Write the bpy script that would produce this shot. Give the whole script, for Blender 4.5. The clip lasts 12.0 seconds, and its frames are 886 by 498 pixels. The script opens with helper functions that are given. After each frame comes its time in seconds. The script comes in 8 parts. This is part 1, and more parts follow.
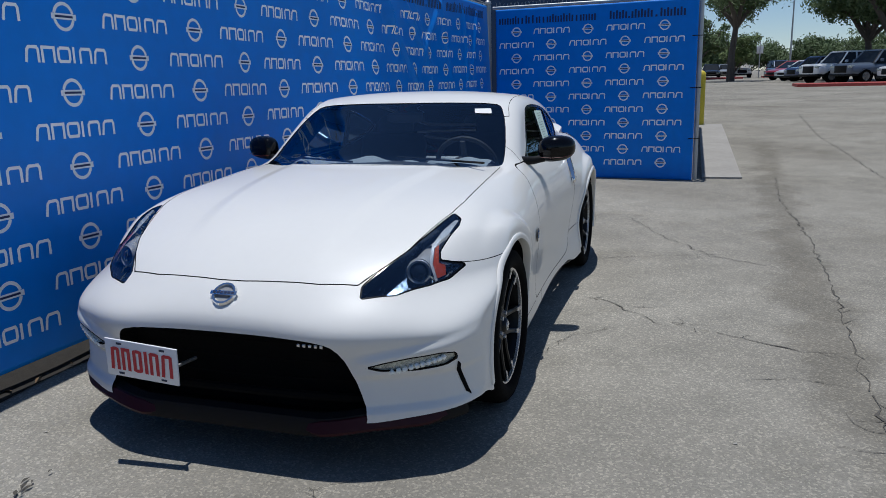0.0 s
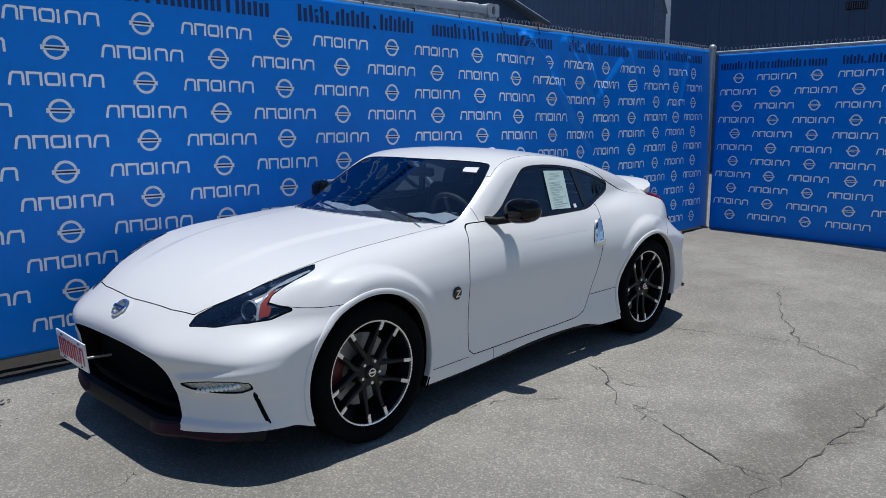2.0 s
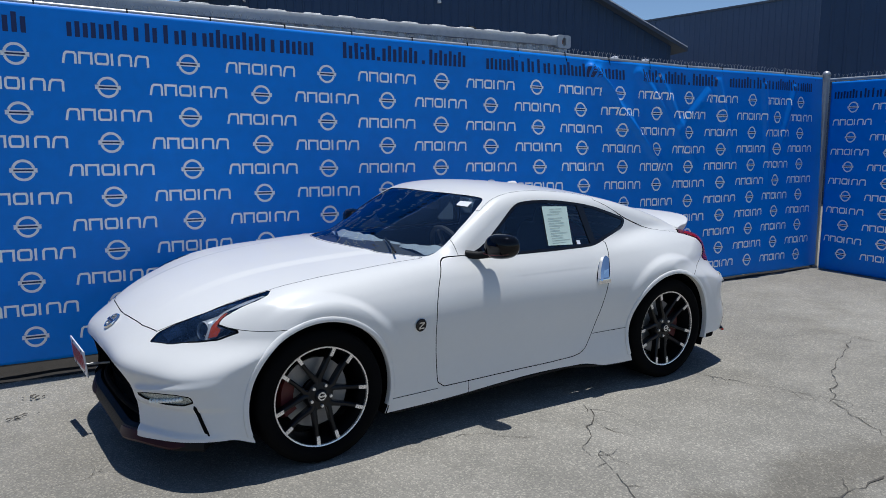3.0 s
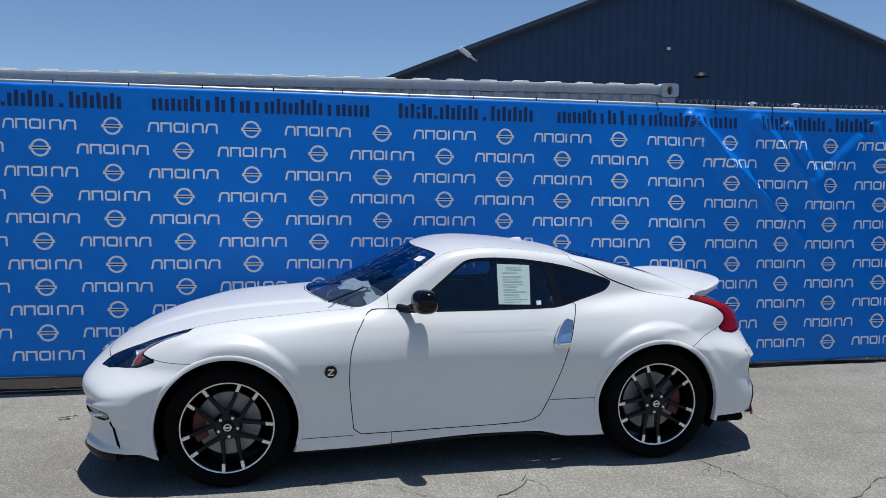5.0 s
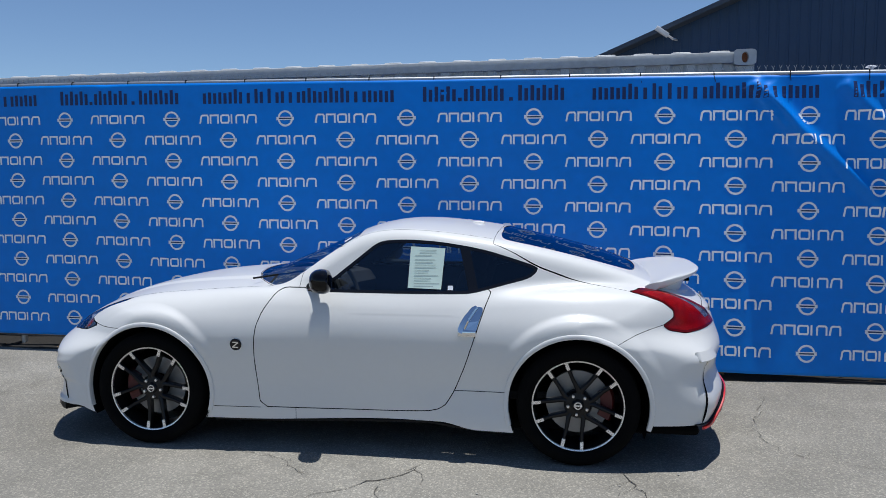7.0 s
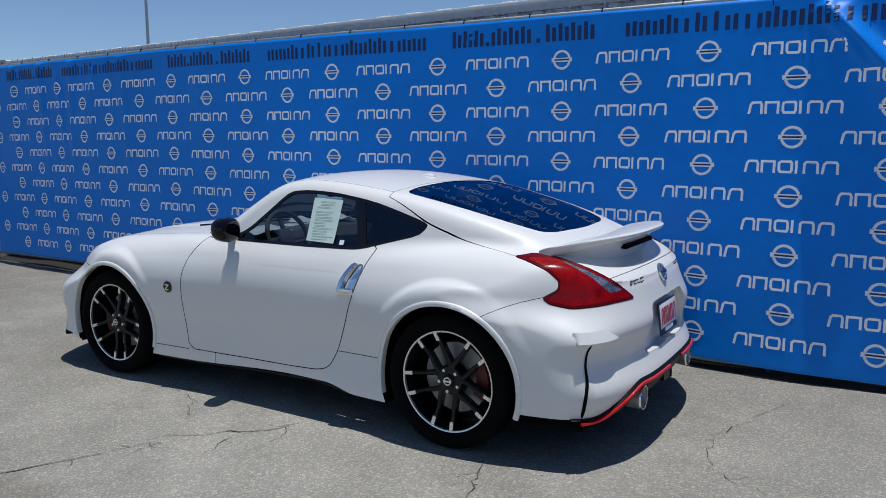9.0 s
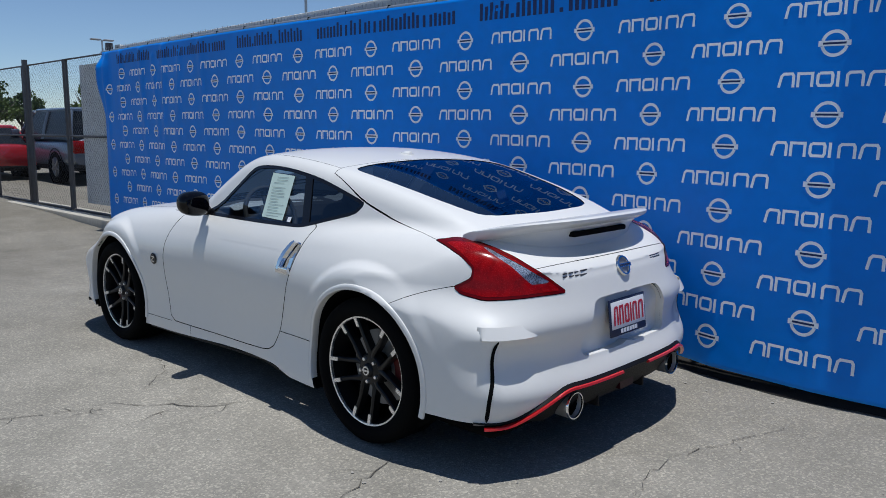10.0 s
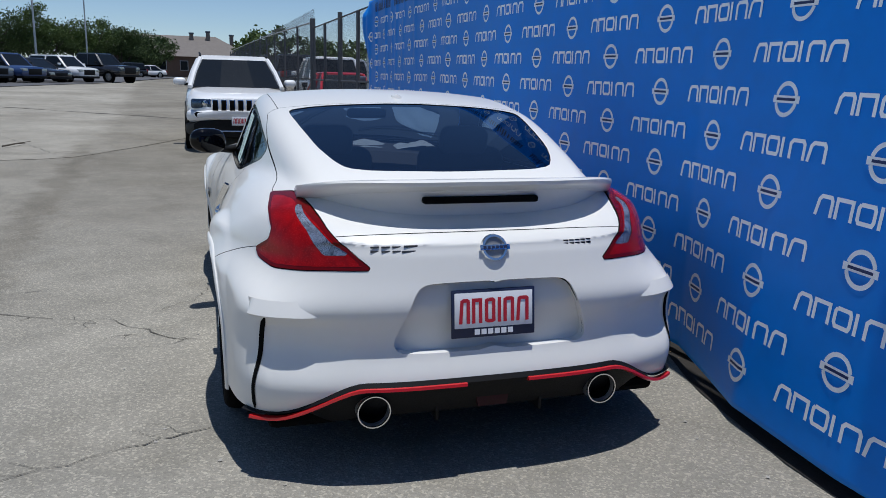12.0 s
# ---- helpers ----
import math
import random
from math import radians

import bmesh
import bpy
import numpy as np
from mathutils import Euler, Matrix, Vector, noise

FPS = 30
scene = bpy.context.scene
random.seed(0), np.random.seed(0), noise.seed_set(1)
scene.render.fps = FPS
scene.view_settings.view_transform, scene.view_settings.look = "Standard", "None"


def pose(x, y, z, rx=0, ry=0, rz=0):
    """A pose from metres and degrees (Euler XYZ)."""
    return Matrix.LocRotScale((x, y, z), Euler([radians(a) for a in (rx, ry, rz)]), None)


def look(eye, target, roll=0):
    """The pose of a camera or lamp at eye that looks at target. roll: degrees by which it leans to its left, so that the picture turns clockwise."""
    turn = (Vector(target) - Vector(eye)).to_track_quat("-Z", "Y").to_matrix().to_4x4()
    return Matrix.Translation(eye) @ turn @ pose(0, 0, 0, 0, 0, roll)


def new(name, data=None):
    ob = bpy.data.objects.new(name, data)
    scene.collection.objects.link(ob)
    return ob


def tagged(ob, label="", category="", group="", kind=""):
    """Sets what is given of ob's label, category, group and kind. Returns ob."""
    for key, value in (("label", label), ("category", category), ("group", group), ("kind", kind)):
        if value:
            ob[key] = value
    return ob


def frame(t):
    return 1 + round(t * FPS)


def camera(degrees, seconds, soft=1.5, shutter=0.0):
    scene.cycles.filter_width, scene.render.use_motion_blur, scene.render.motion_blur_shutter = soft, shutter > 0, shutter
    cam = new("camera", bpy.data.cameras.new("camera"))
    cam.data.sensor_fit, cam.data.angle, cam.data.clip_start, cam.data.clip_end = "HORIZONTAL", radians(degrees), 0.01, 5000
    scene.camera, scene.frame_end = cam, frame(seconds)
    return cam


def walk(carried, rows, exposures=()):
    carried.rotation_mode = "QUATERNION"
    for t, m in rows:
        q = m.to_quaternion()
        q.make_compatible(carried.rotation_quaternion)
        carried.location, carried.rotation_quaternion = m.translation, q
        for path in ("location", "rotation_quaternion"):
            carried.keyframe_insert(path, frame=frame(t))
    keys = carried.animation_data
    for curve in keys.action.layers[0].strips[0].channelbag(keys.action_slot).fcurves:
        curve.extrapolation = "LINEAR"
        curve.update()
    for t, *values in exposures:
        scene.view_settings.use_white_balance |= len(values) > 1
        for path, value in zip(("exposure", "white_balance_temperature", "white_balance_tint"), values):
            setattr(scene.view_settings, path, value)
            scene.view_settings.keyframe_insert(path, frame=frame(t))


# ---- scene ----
cam = camera(60.0, 12.0, soft=0.6)
PATH = [
    (0, (-4.426, -1.625, 1.415), (-2.57, -1.021, 0.978), -1.5),
    (0.5, (-4.256, -2.108, 1.426), (-2.478, -1.291, 1.014), -0.9),
    (1, (-4.08, -2.655, 1.469), (-2.4, -1.646, 1.07), -0.7),
    (1.5, (-3.794, -3.073, 1.501), (-2.231, -1.88, 1.136), -0.5),
    (2, (-3.542, -3.556, 1.545), (-2.126, -2.186, 1.2), -0.2),
    (2.5, (-3.221, -3.92, 1.576), (-1.959, -2.401, 1.263), 0.2),
    (3, (-2.811, -4.276, 1.614), (-1.712, -2.629, 1.328), 0.2),
    (5, (-0.904, -5.169, 1.676), (-0.52, -3.213, 1.51), 0.2),
    (5.5, (-0.362, -5.288, 1.681), (-0.145, -3.307, 1.52), -0.2),
    (6, (0.146, -5.265, 1.656), (0.19, -3.272, 1.498), -0.4),
    (6.5, (0.694, -5.229, 1.637), (0.55, -3.241, 1.468), -0.2),
    (7, (1.214, -5.094, 1.599), (0.893, -3.128, 1.415), -0.3),
    (9, (3.148, -4.009, 1.494), (2.122, -2.313, 1.223), -0.3),
    (9.5, (3.53, -3.574, 1.454), (2.325, -2.003, 1.168), 0.1),
    (10, (3.868, -3.108, 1.426), (2.508, -1.672, 1.124), 0.3),
    (10.5, (4.085, -2.592, 1.397), (2.567, -1.331, 1.069), 0.7),
    (11, (4.312, -2.061, 1.393), (2.656, -1.001, 1.026), 1.3),
    (11.5, (4.405, -1.517, 1.39), (2.632, -0.684, 0.988), 1.5),
    (12, (4.518, -0.977, 1.389), (2.659, -0.378, 0.96), 1.5),
]
walk(cam, [(t, look(eye, target, roll)) for t, eye, target, roll in PATH], exposures=[(t, e + 0.05, 5980, 10) for t, e in ((0, -0.13), (1.5, -0.02), (3, 0.03), (5.5, 0.11), (7, 0.09), (9.5, 0.0), (12, 0.0))])

# ---------------------------------------------------------------- daylight
SUN_FROM = Vector((0.07, 0.045, 1.0)).normalized()
world = bpy.data.worlds.new("sky")
scene.world = world
world.use_nodes = True
_n, _l = world.node_tree.nodes, world.node_tree.links
_n.clear()
_sky = _n.new("ShaderNodeTexSky")
_sky.sky_type = "NISHITA"
_sky.sun_disc = False
_sky.sun_elevation = math.asin(SUN_FROM.z)
_sky.sun_rotation = math.atan2(SUN_FROM.x, SUN_FROM.y)
_sky.altitude, _sky.air_density, _sky.dust_density, _sky.ozone_density = 1800, 1.0, 0.0, 3.0
_bg = _n.new("ShaderNodeBackground")
_bg.inputs["Strength"].default_value = 0.086
_out = _n.new("ShaderNodeOutputWorld")
_l.new(_sky.outputs["Color"], _bg.inputs["Color"])
_l.new(_bg.outputs["Background"], _out.inputs["Surface"])

sun = new("sun", bpy.data.lights.new("sun", "SUN"))
sun.data.energy, sun.data.angle, sun.data.color = 3.7, radians(0.53), (1.0, 0.965, 0.90)
sun.matrix_world = look(SUN_FROM * 60, (0, 0, 0))


# ---------------------------------------------------------------- materials
def material(name, color, rough=0.6, metal=0.0, vary=0.0, scale=8.0, bump=0.0, bump_scale=40.0, coat=0.0, spec=0.5, random_tint=0.0,
             transmission=0.0, emit=0.0, alpha=1.0, stretch=(1, 1, 1)):
    """Principled surface with two scales of tone and fine relief, in object space."""
    m = bpy.data.materials.new(name)
    m.use_nodes = True
    n, l = m.node_tree.nodes, m.node_tree.links
    p = n["Principled BSDF"]
    p.inputs["Base Color"].default_value = (*color, 1)
    p.inputs["Roughness"].default_value = rough
    p.inputs["Metallic"].default_value = metal
    p.inputs["Coat Weight"].default_value = coat
    p.inputs["Coat Roughness"].default_value = 0.04
    p.inputs["Specular IOR Level"].default_value = spec
    p.inputs["Transmission Weight"].default_value = transmission
    p.inputs["Alpha"].default_value = alpha
    if emit:
        p.inputs["Emission Color"].default_value = (*color, 1)
        p.inputs["Emission Strength"].default_value = emit
    if vary or bump or random_tint:
        co = n.new("ShaderNodeTexCoord")
        mp = n.new("ShaderNodeMapping")
        mp.inputs["Scale"].default_value = stretch
        l.new(co.outputs["Object"], mp.inputs["Vector"])
    if vary or random_tint:
        big, fine = n.new("ShaderNodeTexNoise"), n.new("ShaderNodeTexNoise")
        big.inputs["Scale"].default_value, fine.inputs["Scale"].default_value = scale, scale * 9
        big.inputs["Detail"].default_value, fine.inputs["Detail"].default_value = 3, 4
        for t in (big, fine):
            l.new(mp.outputs["Vector"], t.inputs["Vector"])
        add = n.new("ShaderNodeMath")
        add.operation = "ADD"
        l.new(big.outputs["Fac"], add.inputs[0])
        l.new(fine.outputs["Fac"], add.inputs[1])
        rng = n.new("ShaderNodeMapRange")
        rng.inputs["From Min"].default_value, rng.inputs["From Max"].default_value = 0.6, 1.4
        rng.inputs["To Min"].default_value, rng.inputs["To Max"].default_value = 1 - vary, 1 + vary
        l.new(add.outputs[0], rng.inputs["Value"])
        mul = n.new("ShaderNodeMixRGB")
        mul.blend_type = "MULTIPLY"
        mul.inputs[0].default_value = 1
        mul.inputs[1].default_value = (*color, 1)
        value = rng.outputs[0]
        if random_tint:
            info, r2, m2 = n.new("ShaderNodeObjectInfo"), n.new("ShaderNodeMapRange"), n.new("ShaderNodeMath")
            r2.inputs["To Min"].default_value, r2.inputs["To Max"].default_value = 1 - random_tint, 1 + random_tint
            l.new(info.outputs["Random"], r2.inputs["Value"])
            m2.operation = "MULTIPLY"
            l.new(value, m2.inputs[0])
            l.new(r2.outputs[0], m2.inputs[1])
            value = m2.outputs[0]
        l.new(value, mul.inputs[2])
        l.new(mul.outputs[0], p.inputs["Base Color"])
        r3 = n.new("ShaderNodeMapRange")
        r3.inputs["From Min"].default_value, r3.inputs["From Max"].default_value = 0.3, 0.7
        r3.inputs["To Min"].default_value, r3.inputs["To Max"].default_value = max(rough - 0.12 * vary * 4, 0.02), min(rough + 0.12 * vary * 4, 1)
        l.new(fine.outputs["Fac"], r3.inputs["Value"])
        l.new(r3.outputs[0], p.inputs["Roughness"])
    if bump:
        t, b = n.new("ShaderNodeTexNoise"), n.new("ShaderNodeBump")
        t.inputs["Scale"].default_value, t.inputs["Detail"].default_value = bump_scale, 5
        b.inputs["Strength"].default_value, b.inputs["Distance"].default_value = min(bump * 20, 1), 0.05 * bump
        l.new(mp.outputs["Vector"], t.inputs["Vector"])
        l.new(t.outputs["Fac"], b.inputs["Height"])
        l.new(b.outputs["Normal"], p.inputs["Normal"])
    return m


def glass(name, tint, rough=0.0, reach=0.9, ior=2.1):
    """Tinted pane: a share of see-through tint under a clear reflecting face."""
    m = bpy.data.materials.new(name)
    m.use_nodes = True
    n, l = m.node_tree.nodes, m.node_tree.links
    n.clear()
    out, mix, tr, gl, fr = (n.new("ShaderNode" + k) for k in ("OutputMaterial", "MixShader", "BsdfTransparent", "BsdfGlossy", "Fresnel"))
    tr.inputs["Color"].default_value = (*tint, 1)
    gl.inputs["Roughness"].default_value = rough
    gl.inputs["Color"].default_value = (reach * 0.62, reach * 0.80, reach, 1)
    fr.inputs["IOR"].default_value = ior
    l.new(fr.outputs[0], mix.inputs[0])
    l.new(tr.outputs[0], mix.inputs[1])
    l.new(gl.outputs[0], mix.inputs[2])
    l.new(mix.outputs[0], out.inputs["Surface"])
    return m


def pavement_material(name, lift, stone):
    """Worn asphalt or concrete: pale aggregate stones, broad stains, dark patches."""
    m = bpy.data.materials.new(name)
    m.use_nodes = True
    n, l = m.node_tree.nodes, m.node_tree.links
    p = n["Principled BSDF"]
    co = n.new("ShaderNodeTexCoord")

    def noise_at(scale, detail=4, rough=0.6):
        t = n.new("ShaderNodeTexNoise")
        t.inputs["Scale"].default_value, t.inputs["Detail"].default_value, t.inputs["Roughness"].default_value = scale, detail, rough
        l.new(co.outputs["Object"], t.inputs["Vector"])
        return t.outputs["Fac"]

    def ramp_of(src, stops):
        r = n.new("ShaderNodeValToRGB")
        while len(r.color_ramp.elements) < len(stops):
            r.color_ramp.elements.new(0.5)
        for e, (pos, c) in zip(r.color_ramp.elements, stops):
            e.position, e.color = pos, (*c, 1)
        l.new(src, r.inputs["Fac"])
        return r.outputs["Color"]

    def mixed(kind, fac, a, b):
        x = n.new("ShaderNodeMixRGB")
        x.blend_type = kind
        if isinstance(fac, float):
            x.inputs[0].default_value = fac
        else:
            l.new(fac, x.inputs[0])
        l.new(a, x.inputs[1])
        l.new(b, x.inputs[2])
        return x.outputs[0]
    tone = lambda r, g, b: (r * lift, g * lift, b * lift)
    base = ramp_of(noise_at(0.35, 5, 0.55), [(0.30, tone(0.205, 0.190, 0.163)), (0.52, tone(0.262, 0.246, 0.214)), (0.72, tone(0.312, 0.294, 0.257))])
    mottled = mixed("MULTIPLY", 1.0, base, ramp_of(noise_at(2.6, 7, 0.62), [(0.25, (0.84, 0.84, 0.83)), (0.75, (1.14, 1.13, 1.11))]))
    stained = mixed("MULTIPLY", 1.0, mottled, ramp_of(noise_at(0.8, 6, 0.68), [(0.54, (1.0, 1.0, 1.0)), (0.72, (0.83, 0.82, 0.80))]))
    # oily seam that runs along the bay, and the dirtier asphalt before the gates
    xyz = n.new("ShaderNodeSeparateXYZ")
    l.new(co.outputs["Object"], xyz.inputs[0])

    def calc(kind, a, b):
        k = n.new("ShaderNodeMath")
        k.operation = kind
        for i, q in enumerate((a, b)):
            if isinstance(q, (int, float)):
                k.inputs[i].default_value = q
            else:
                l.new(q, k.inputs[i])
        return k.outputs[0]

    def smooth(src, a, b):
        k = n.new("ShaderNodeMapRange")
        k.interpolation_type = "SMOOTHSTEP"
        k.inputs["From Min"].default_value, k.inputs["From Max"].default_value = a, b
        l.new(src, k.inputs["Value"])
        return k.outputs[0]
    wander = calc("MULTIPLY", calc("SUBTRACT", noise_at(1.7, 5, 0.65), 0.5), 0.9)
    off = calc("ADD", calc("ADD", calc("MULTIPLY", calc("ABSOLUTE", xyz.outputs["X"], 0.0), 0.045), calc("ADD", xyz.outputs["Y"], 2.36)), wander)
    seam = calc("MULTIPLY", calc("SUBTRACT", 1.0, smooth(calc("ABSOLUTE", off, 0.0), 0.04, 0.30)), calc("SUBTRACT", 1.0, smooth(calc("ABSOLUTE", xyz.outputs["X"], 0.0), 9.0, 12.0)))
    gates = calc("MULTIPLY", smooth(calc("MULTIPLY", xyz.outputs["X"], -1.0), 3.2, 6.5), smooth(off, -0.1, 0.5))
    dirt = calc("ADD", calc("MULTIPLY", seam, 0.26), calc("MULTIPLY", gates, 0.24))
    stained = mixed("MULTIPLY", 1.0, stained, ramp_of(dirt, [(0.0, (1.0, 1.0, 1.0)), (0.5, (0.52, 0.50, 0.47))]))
    v = n.new("ShaderNodeTexVoronoi")
    v.inputs["Scale"].default_value = 120
    l.new(co.outputs["Object"], v.inputs["Vector"])
    s = stone
    grit = mixed("MULTIPLY", 1.0, stained, ramp_of(v.outputs["Color"], [(0.15, (1 - 0.28 * s, 1 - 0.28 * s, 1 - 0.28 * s)), (0.45, (0.97, 0.97, 0.97)), (0.66, (1.03, 1.03, 1.02)), (0.84, (1 + 0.75 * s, 1 + 0.72 * s, 1 + 0.64 * s))]))
    speck = mixed("MULTIPLY", 1.0, grit, ramp_of(noise_at(320, 2), [(0.3, (0.86, 0.86, 0.86)), (0.7, (1.12, 1.12, 1.12))]))
    l.new(speck, p.inputs["Base Color"])
    p.inputs["Roughness"].default_value = 0.93
    p.inputs["Specular IOR Level"].default_value = 0.08
    b = n.new("ShaderNodeBump")
    b.inputs["Strength"].default_value, b.inputs["Distance"].default_value = 0.4, 0.004
    l.new(v.outputs["Distance"], b.inputs["Height"])
    b2 = n.new("ShaderNodeBump")
    b2.inputs["Strength"].default_value, b2.inputs["Distance"].default_value = 0.35, 0.014
    l.new(noise_at(6, 6), b2.inputs["Height"])
    l.new(b2.outputs["Normal"], b.inputs["Normal"])
    l.new(b.outputs["Normal"], p.inputs["Normal"])
    return m


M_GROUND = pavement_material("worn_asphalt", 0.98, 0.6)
M_CONCRETE = pavement_material("worn_concrete", 1.12, 0.25)
M_SLAB = material("pale_concrete", (0.32, 0.30, 0.27), 0.9, vary=0.16, scale=1.5, bump=0.02, bump_scale=60)
M_CRACK = material("crack_shadow", (0.085, 0.076, 0.063), 0.95, vary=0.3, scale=9)
M_PAINT = material("pearl_white_paint", (0.765, 0.75, 0.71), 0.36, coat=0.6, spec=0.25, vary=0.012, scale=3)
M_BLACK = material("gloss_black", (0.006, 0.006, 0.008), 0.16, coat=0.2, spec=0.35)
M_BULB = material("projector_glass", (0.02, 0.03, 0.045), 0.06, coat=1.0, metal=0.4)
M_WHEEL = material("wheel_black", (0.006, 0.006, 0.007), 0.34, spec=0.3)
M_DARK = material("black_plastic", (0.006, 0.006, 0.0065), 0.55, spec=0.2, vary=0.2, scale=20, bump=0.01, bump_scale=300)
M_SHELL = material("underbody_black", (0.004, 0.004, 0.004), 0.95, spec=0.1, vary=0.2, scale=8)
M_RUBBER = material("tyre_rubber", (0.005, 0.005, 0.005), 0.9, spec=0.06, vary=0.2, scale=14, bump=0.015, bump_scale=120)
M_RED = material("red_trim", (0.55, 0.012, 0.015), 0.3, coat=0.5, vary=0.05)
M_REDDARK = material("dark_red_trim", (0.030, 0.002, 0.006), 0.4, spec=0.25, vary=0.08)
M_CHROME = material("chrome", (0.82, 0.83, 0.85), 0.08, metal=1.0, vary=0.02)
M_SILVER = material("machined_aluminium", (0.78, 0.78, 0.79), 0.28, metal=0.9, vary=0.05, scale=30)
M_STEEL = material("brake_steel", (0.34, 0.335, 0.33), 0.5, metal=0.8, vary=0.12, scale=20)
M_CALIPER = material("red_caliper", (0.10, 0.008, 0.008), 0.45, vary=0.1)
M_MIRROR = material("mirror_black", (0.002, 0.002, 0.003), 0.07, spec=0.3)
M_GLASS_BLACK = glass("black_tinted_glass", (0.10, 0.12, 0.13), ior=1.7)
M_PRIVACY = material("grey_privacy_mesh", (0.045, 0.06, 0.10), 0.8, vary=0.12, scale=3, bump=0.01, bump_scale=200)
M_GLASS = glass("car_glass", (0.62, 0.74, 0.82), ior=1.9)
M_GLASS_REAR = glass("rear_glass", (0.34, 0.40, 0.46), ior=2.4)
# pale grey that stands for sunlight on the dashboard pods
M_DASH_LUMP = material("pale_dash_lump", (0.34, 0.37, 0.41), 0.7, vary=0.2, scale=9, bump=0.03, bump_scale=30)
M_GLASS_DARK = glass("tinted_glass", (0.46, 0.53, 0.57), ior=1.8)
M_LENS = glass("clear_lens", (0.80, 0.83, 0.86), reach=0.9, ior=2.0)
M_LAMPRED = material("red_lens", (0.27, 0.0008, 0.001), 0.12, coat=0.15, spec=0.2, vary=0.5, scale=26)
M_LAMPDEEP = material("deep_red_lens", (0.12, 0.0006, 0.001), 0.14, spec=0.2, coat=0.1, vary=0.2, scale=30)
M_LAMPBOX = material("lamp_housing", (0.05, 0.08, 0.13), 0.2, metal=0.7, vary=0.2)
M_REFLECTOR = material("lamp_reflector", (0.55, 0.57, 0.60), 0.22, metal=0.45, vary=0.25, scale=30)
M_REVERSE = material("reversing_lens_grey", (0.17, 0.20, 0.26), 0.12, metal=0.5, coat=0.5, vary=1.0, scale=28)
PANES = (M_GLASS, M_GLASS_REAR, M_GLASS_DARK, M_GLASS_BLACK, M_LENS)
# mulch brown taken down to near black, for the shade below the banner
M_SHADED_SOIL = material("shaded_soil", (0.018, 0.015, 0.012), 0.95, vary=0.4, scale=20, bump=0.04, bump_scale=60)
M_AMBER = material("amber_reflector", (0.36, 0.05, 0.012), 0.25, coat=0.4, vary=0.1)
M_DRL = material("lamp_crystal", (0.9, 0.92, 0.86), 0.12, coat=0.5, vary=0.1, scale=60)
M_RIBS = material("lamp_ribs", (0.40, 0.43, 0.40), 0.22, metal=0.4, coat=0.5, vary=0.7, scale=90)
M_CABIN = material("cabin_trim", (0.03, 0.03, 0.033), 0.75, vary=0.2, scale=12, bump=0.01, bump_scale=200)
M_SEAT = material("grey_seat_cover", (0.50, 0.54, 0.58), 0.8, vary=0.15, scale=10, bump=0.02, bump_scale=60)
M_PAPER = material("window_sheet_paper", (0.62, 0.76, 0.68), 0.7, vary=0.04)
M_PRINT = material("printed_grey", (0.36, 0.44, 0.41), 0.7, vary=0.1)
M_WHITE = material("white_plate_enamel", (0.82, 0.82, 0.83), 0.35, coat=0.3, vary=0.04)
M_REDPRINT = material("red_print", (0.50, 0.02, 0.035), 0.4, vary=0.1, scale=40)
M_NAVY = material("navy_print", (0.015, 0.022, 0.06), 0.45, vary=0.08)
M_BANNER = material("blue_mesh_banner", (0.005, 0.215, 0.76), 0.45, vary=0.08, scale=1.2, bump=0.008, bump_scale=420, spec=0.3)
M_BWHITE = material("banner_white_print", (0.97, 0.985, 1.0), 0.5, vary=0.05, scale=6)
M_BSILVER = material("banner_silver_print", (0.86, 0.89, 0.92), 0.45, vary=0.12, scale=25)
M_BNAVY = material("banner_navy_print", (0.004, 0.022, 0.11), 0.5, vary=0.1, scale=8)
M_GALV = material("galvanised_steel", (0.42, 0.43, 0.44), 0.45, metal=0.75, vary=0.14, scale=9)
M_POST = material("dark_weathered_steel", (0.10, 0.10, 0.105), 0.6, metal=0.4, vary=0.2, scale=9)
M_CONTAINER = material("container_grey_paint", (0.62, 0.62, 0.60), 0.6, vary=0.14, scale=2.5, bump=0.01, bump_scale=30)
M_RUST = material("rust_stain", (0.25, 0.09, 0.04), 0.9, vary=0.3, scale=20)
M_NAVYWALL = material("dark_blue_cladding", (0.022, 0.055, 0.125), 0.55, vary=0.12, scale=0.8, bump=0.004, bump_scale=20)
M_PALEWALL = material("pale_grey_cladding", (0.78, 0.79, 0.80), 0.6, vary=0.08, scale=1.5)
M_ROOFTRIM = material("weathered_blue_trim", (0.055, 0.075, 0.11), 0.7, vary=0.15, scale=2)
M_GREYTRIM = material("pale_trim", (0.34, 0.35, 0.37), 0.6, vary=0.12, scale=2)
M_YELLOW = material("yellow_bollard_paint", (0.62, 0.48, 0.03), 0.6, vary=0.12, scale=8)
M_KERB = material("kerb_concrete", (0.42, 0.39, 0.33), 0.9, vary=0.18, scale=2)
M_REDKERB = material("red_kerb_paint", (0.36, 0.06, 0.05), 0.8, vary=0.2, scale=4)
M_BARK = material("tree_bark", (0.09, 0.075, 0.06), 0.95, vary=0.25, scale=6, bump=0.05, bump_scale=25)
M_LEAF = material("oak_leaves", (0.075, 0.115, 0.038), 0.75, vary=0.35, scale=1.3)
M_LEAF_PALE = material("young_leaves", (0.10, 0.145, 0.040), 0.75, vary=0.35, scale=1.1)
M_BRICK = material("brown_brick", (0.13, 0.085, 0.065), 0.9, vary=0.2, scale=1.2)
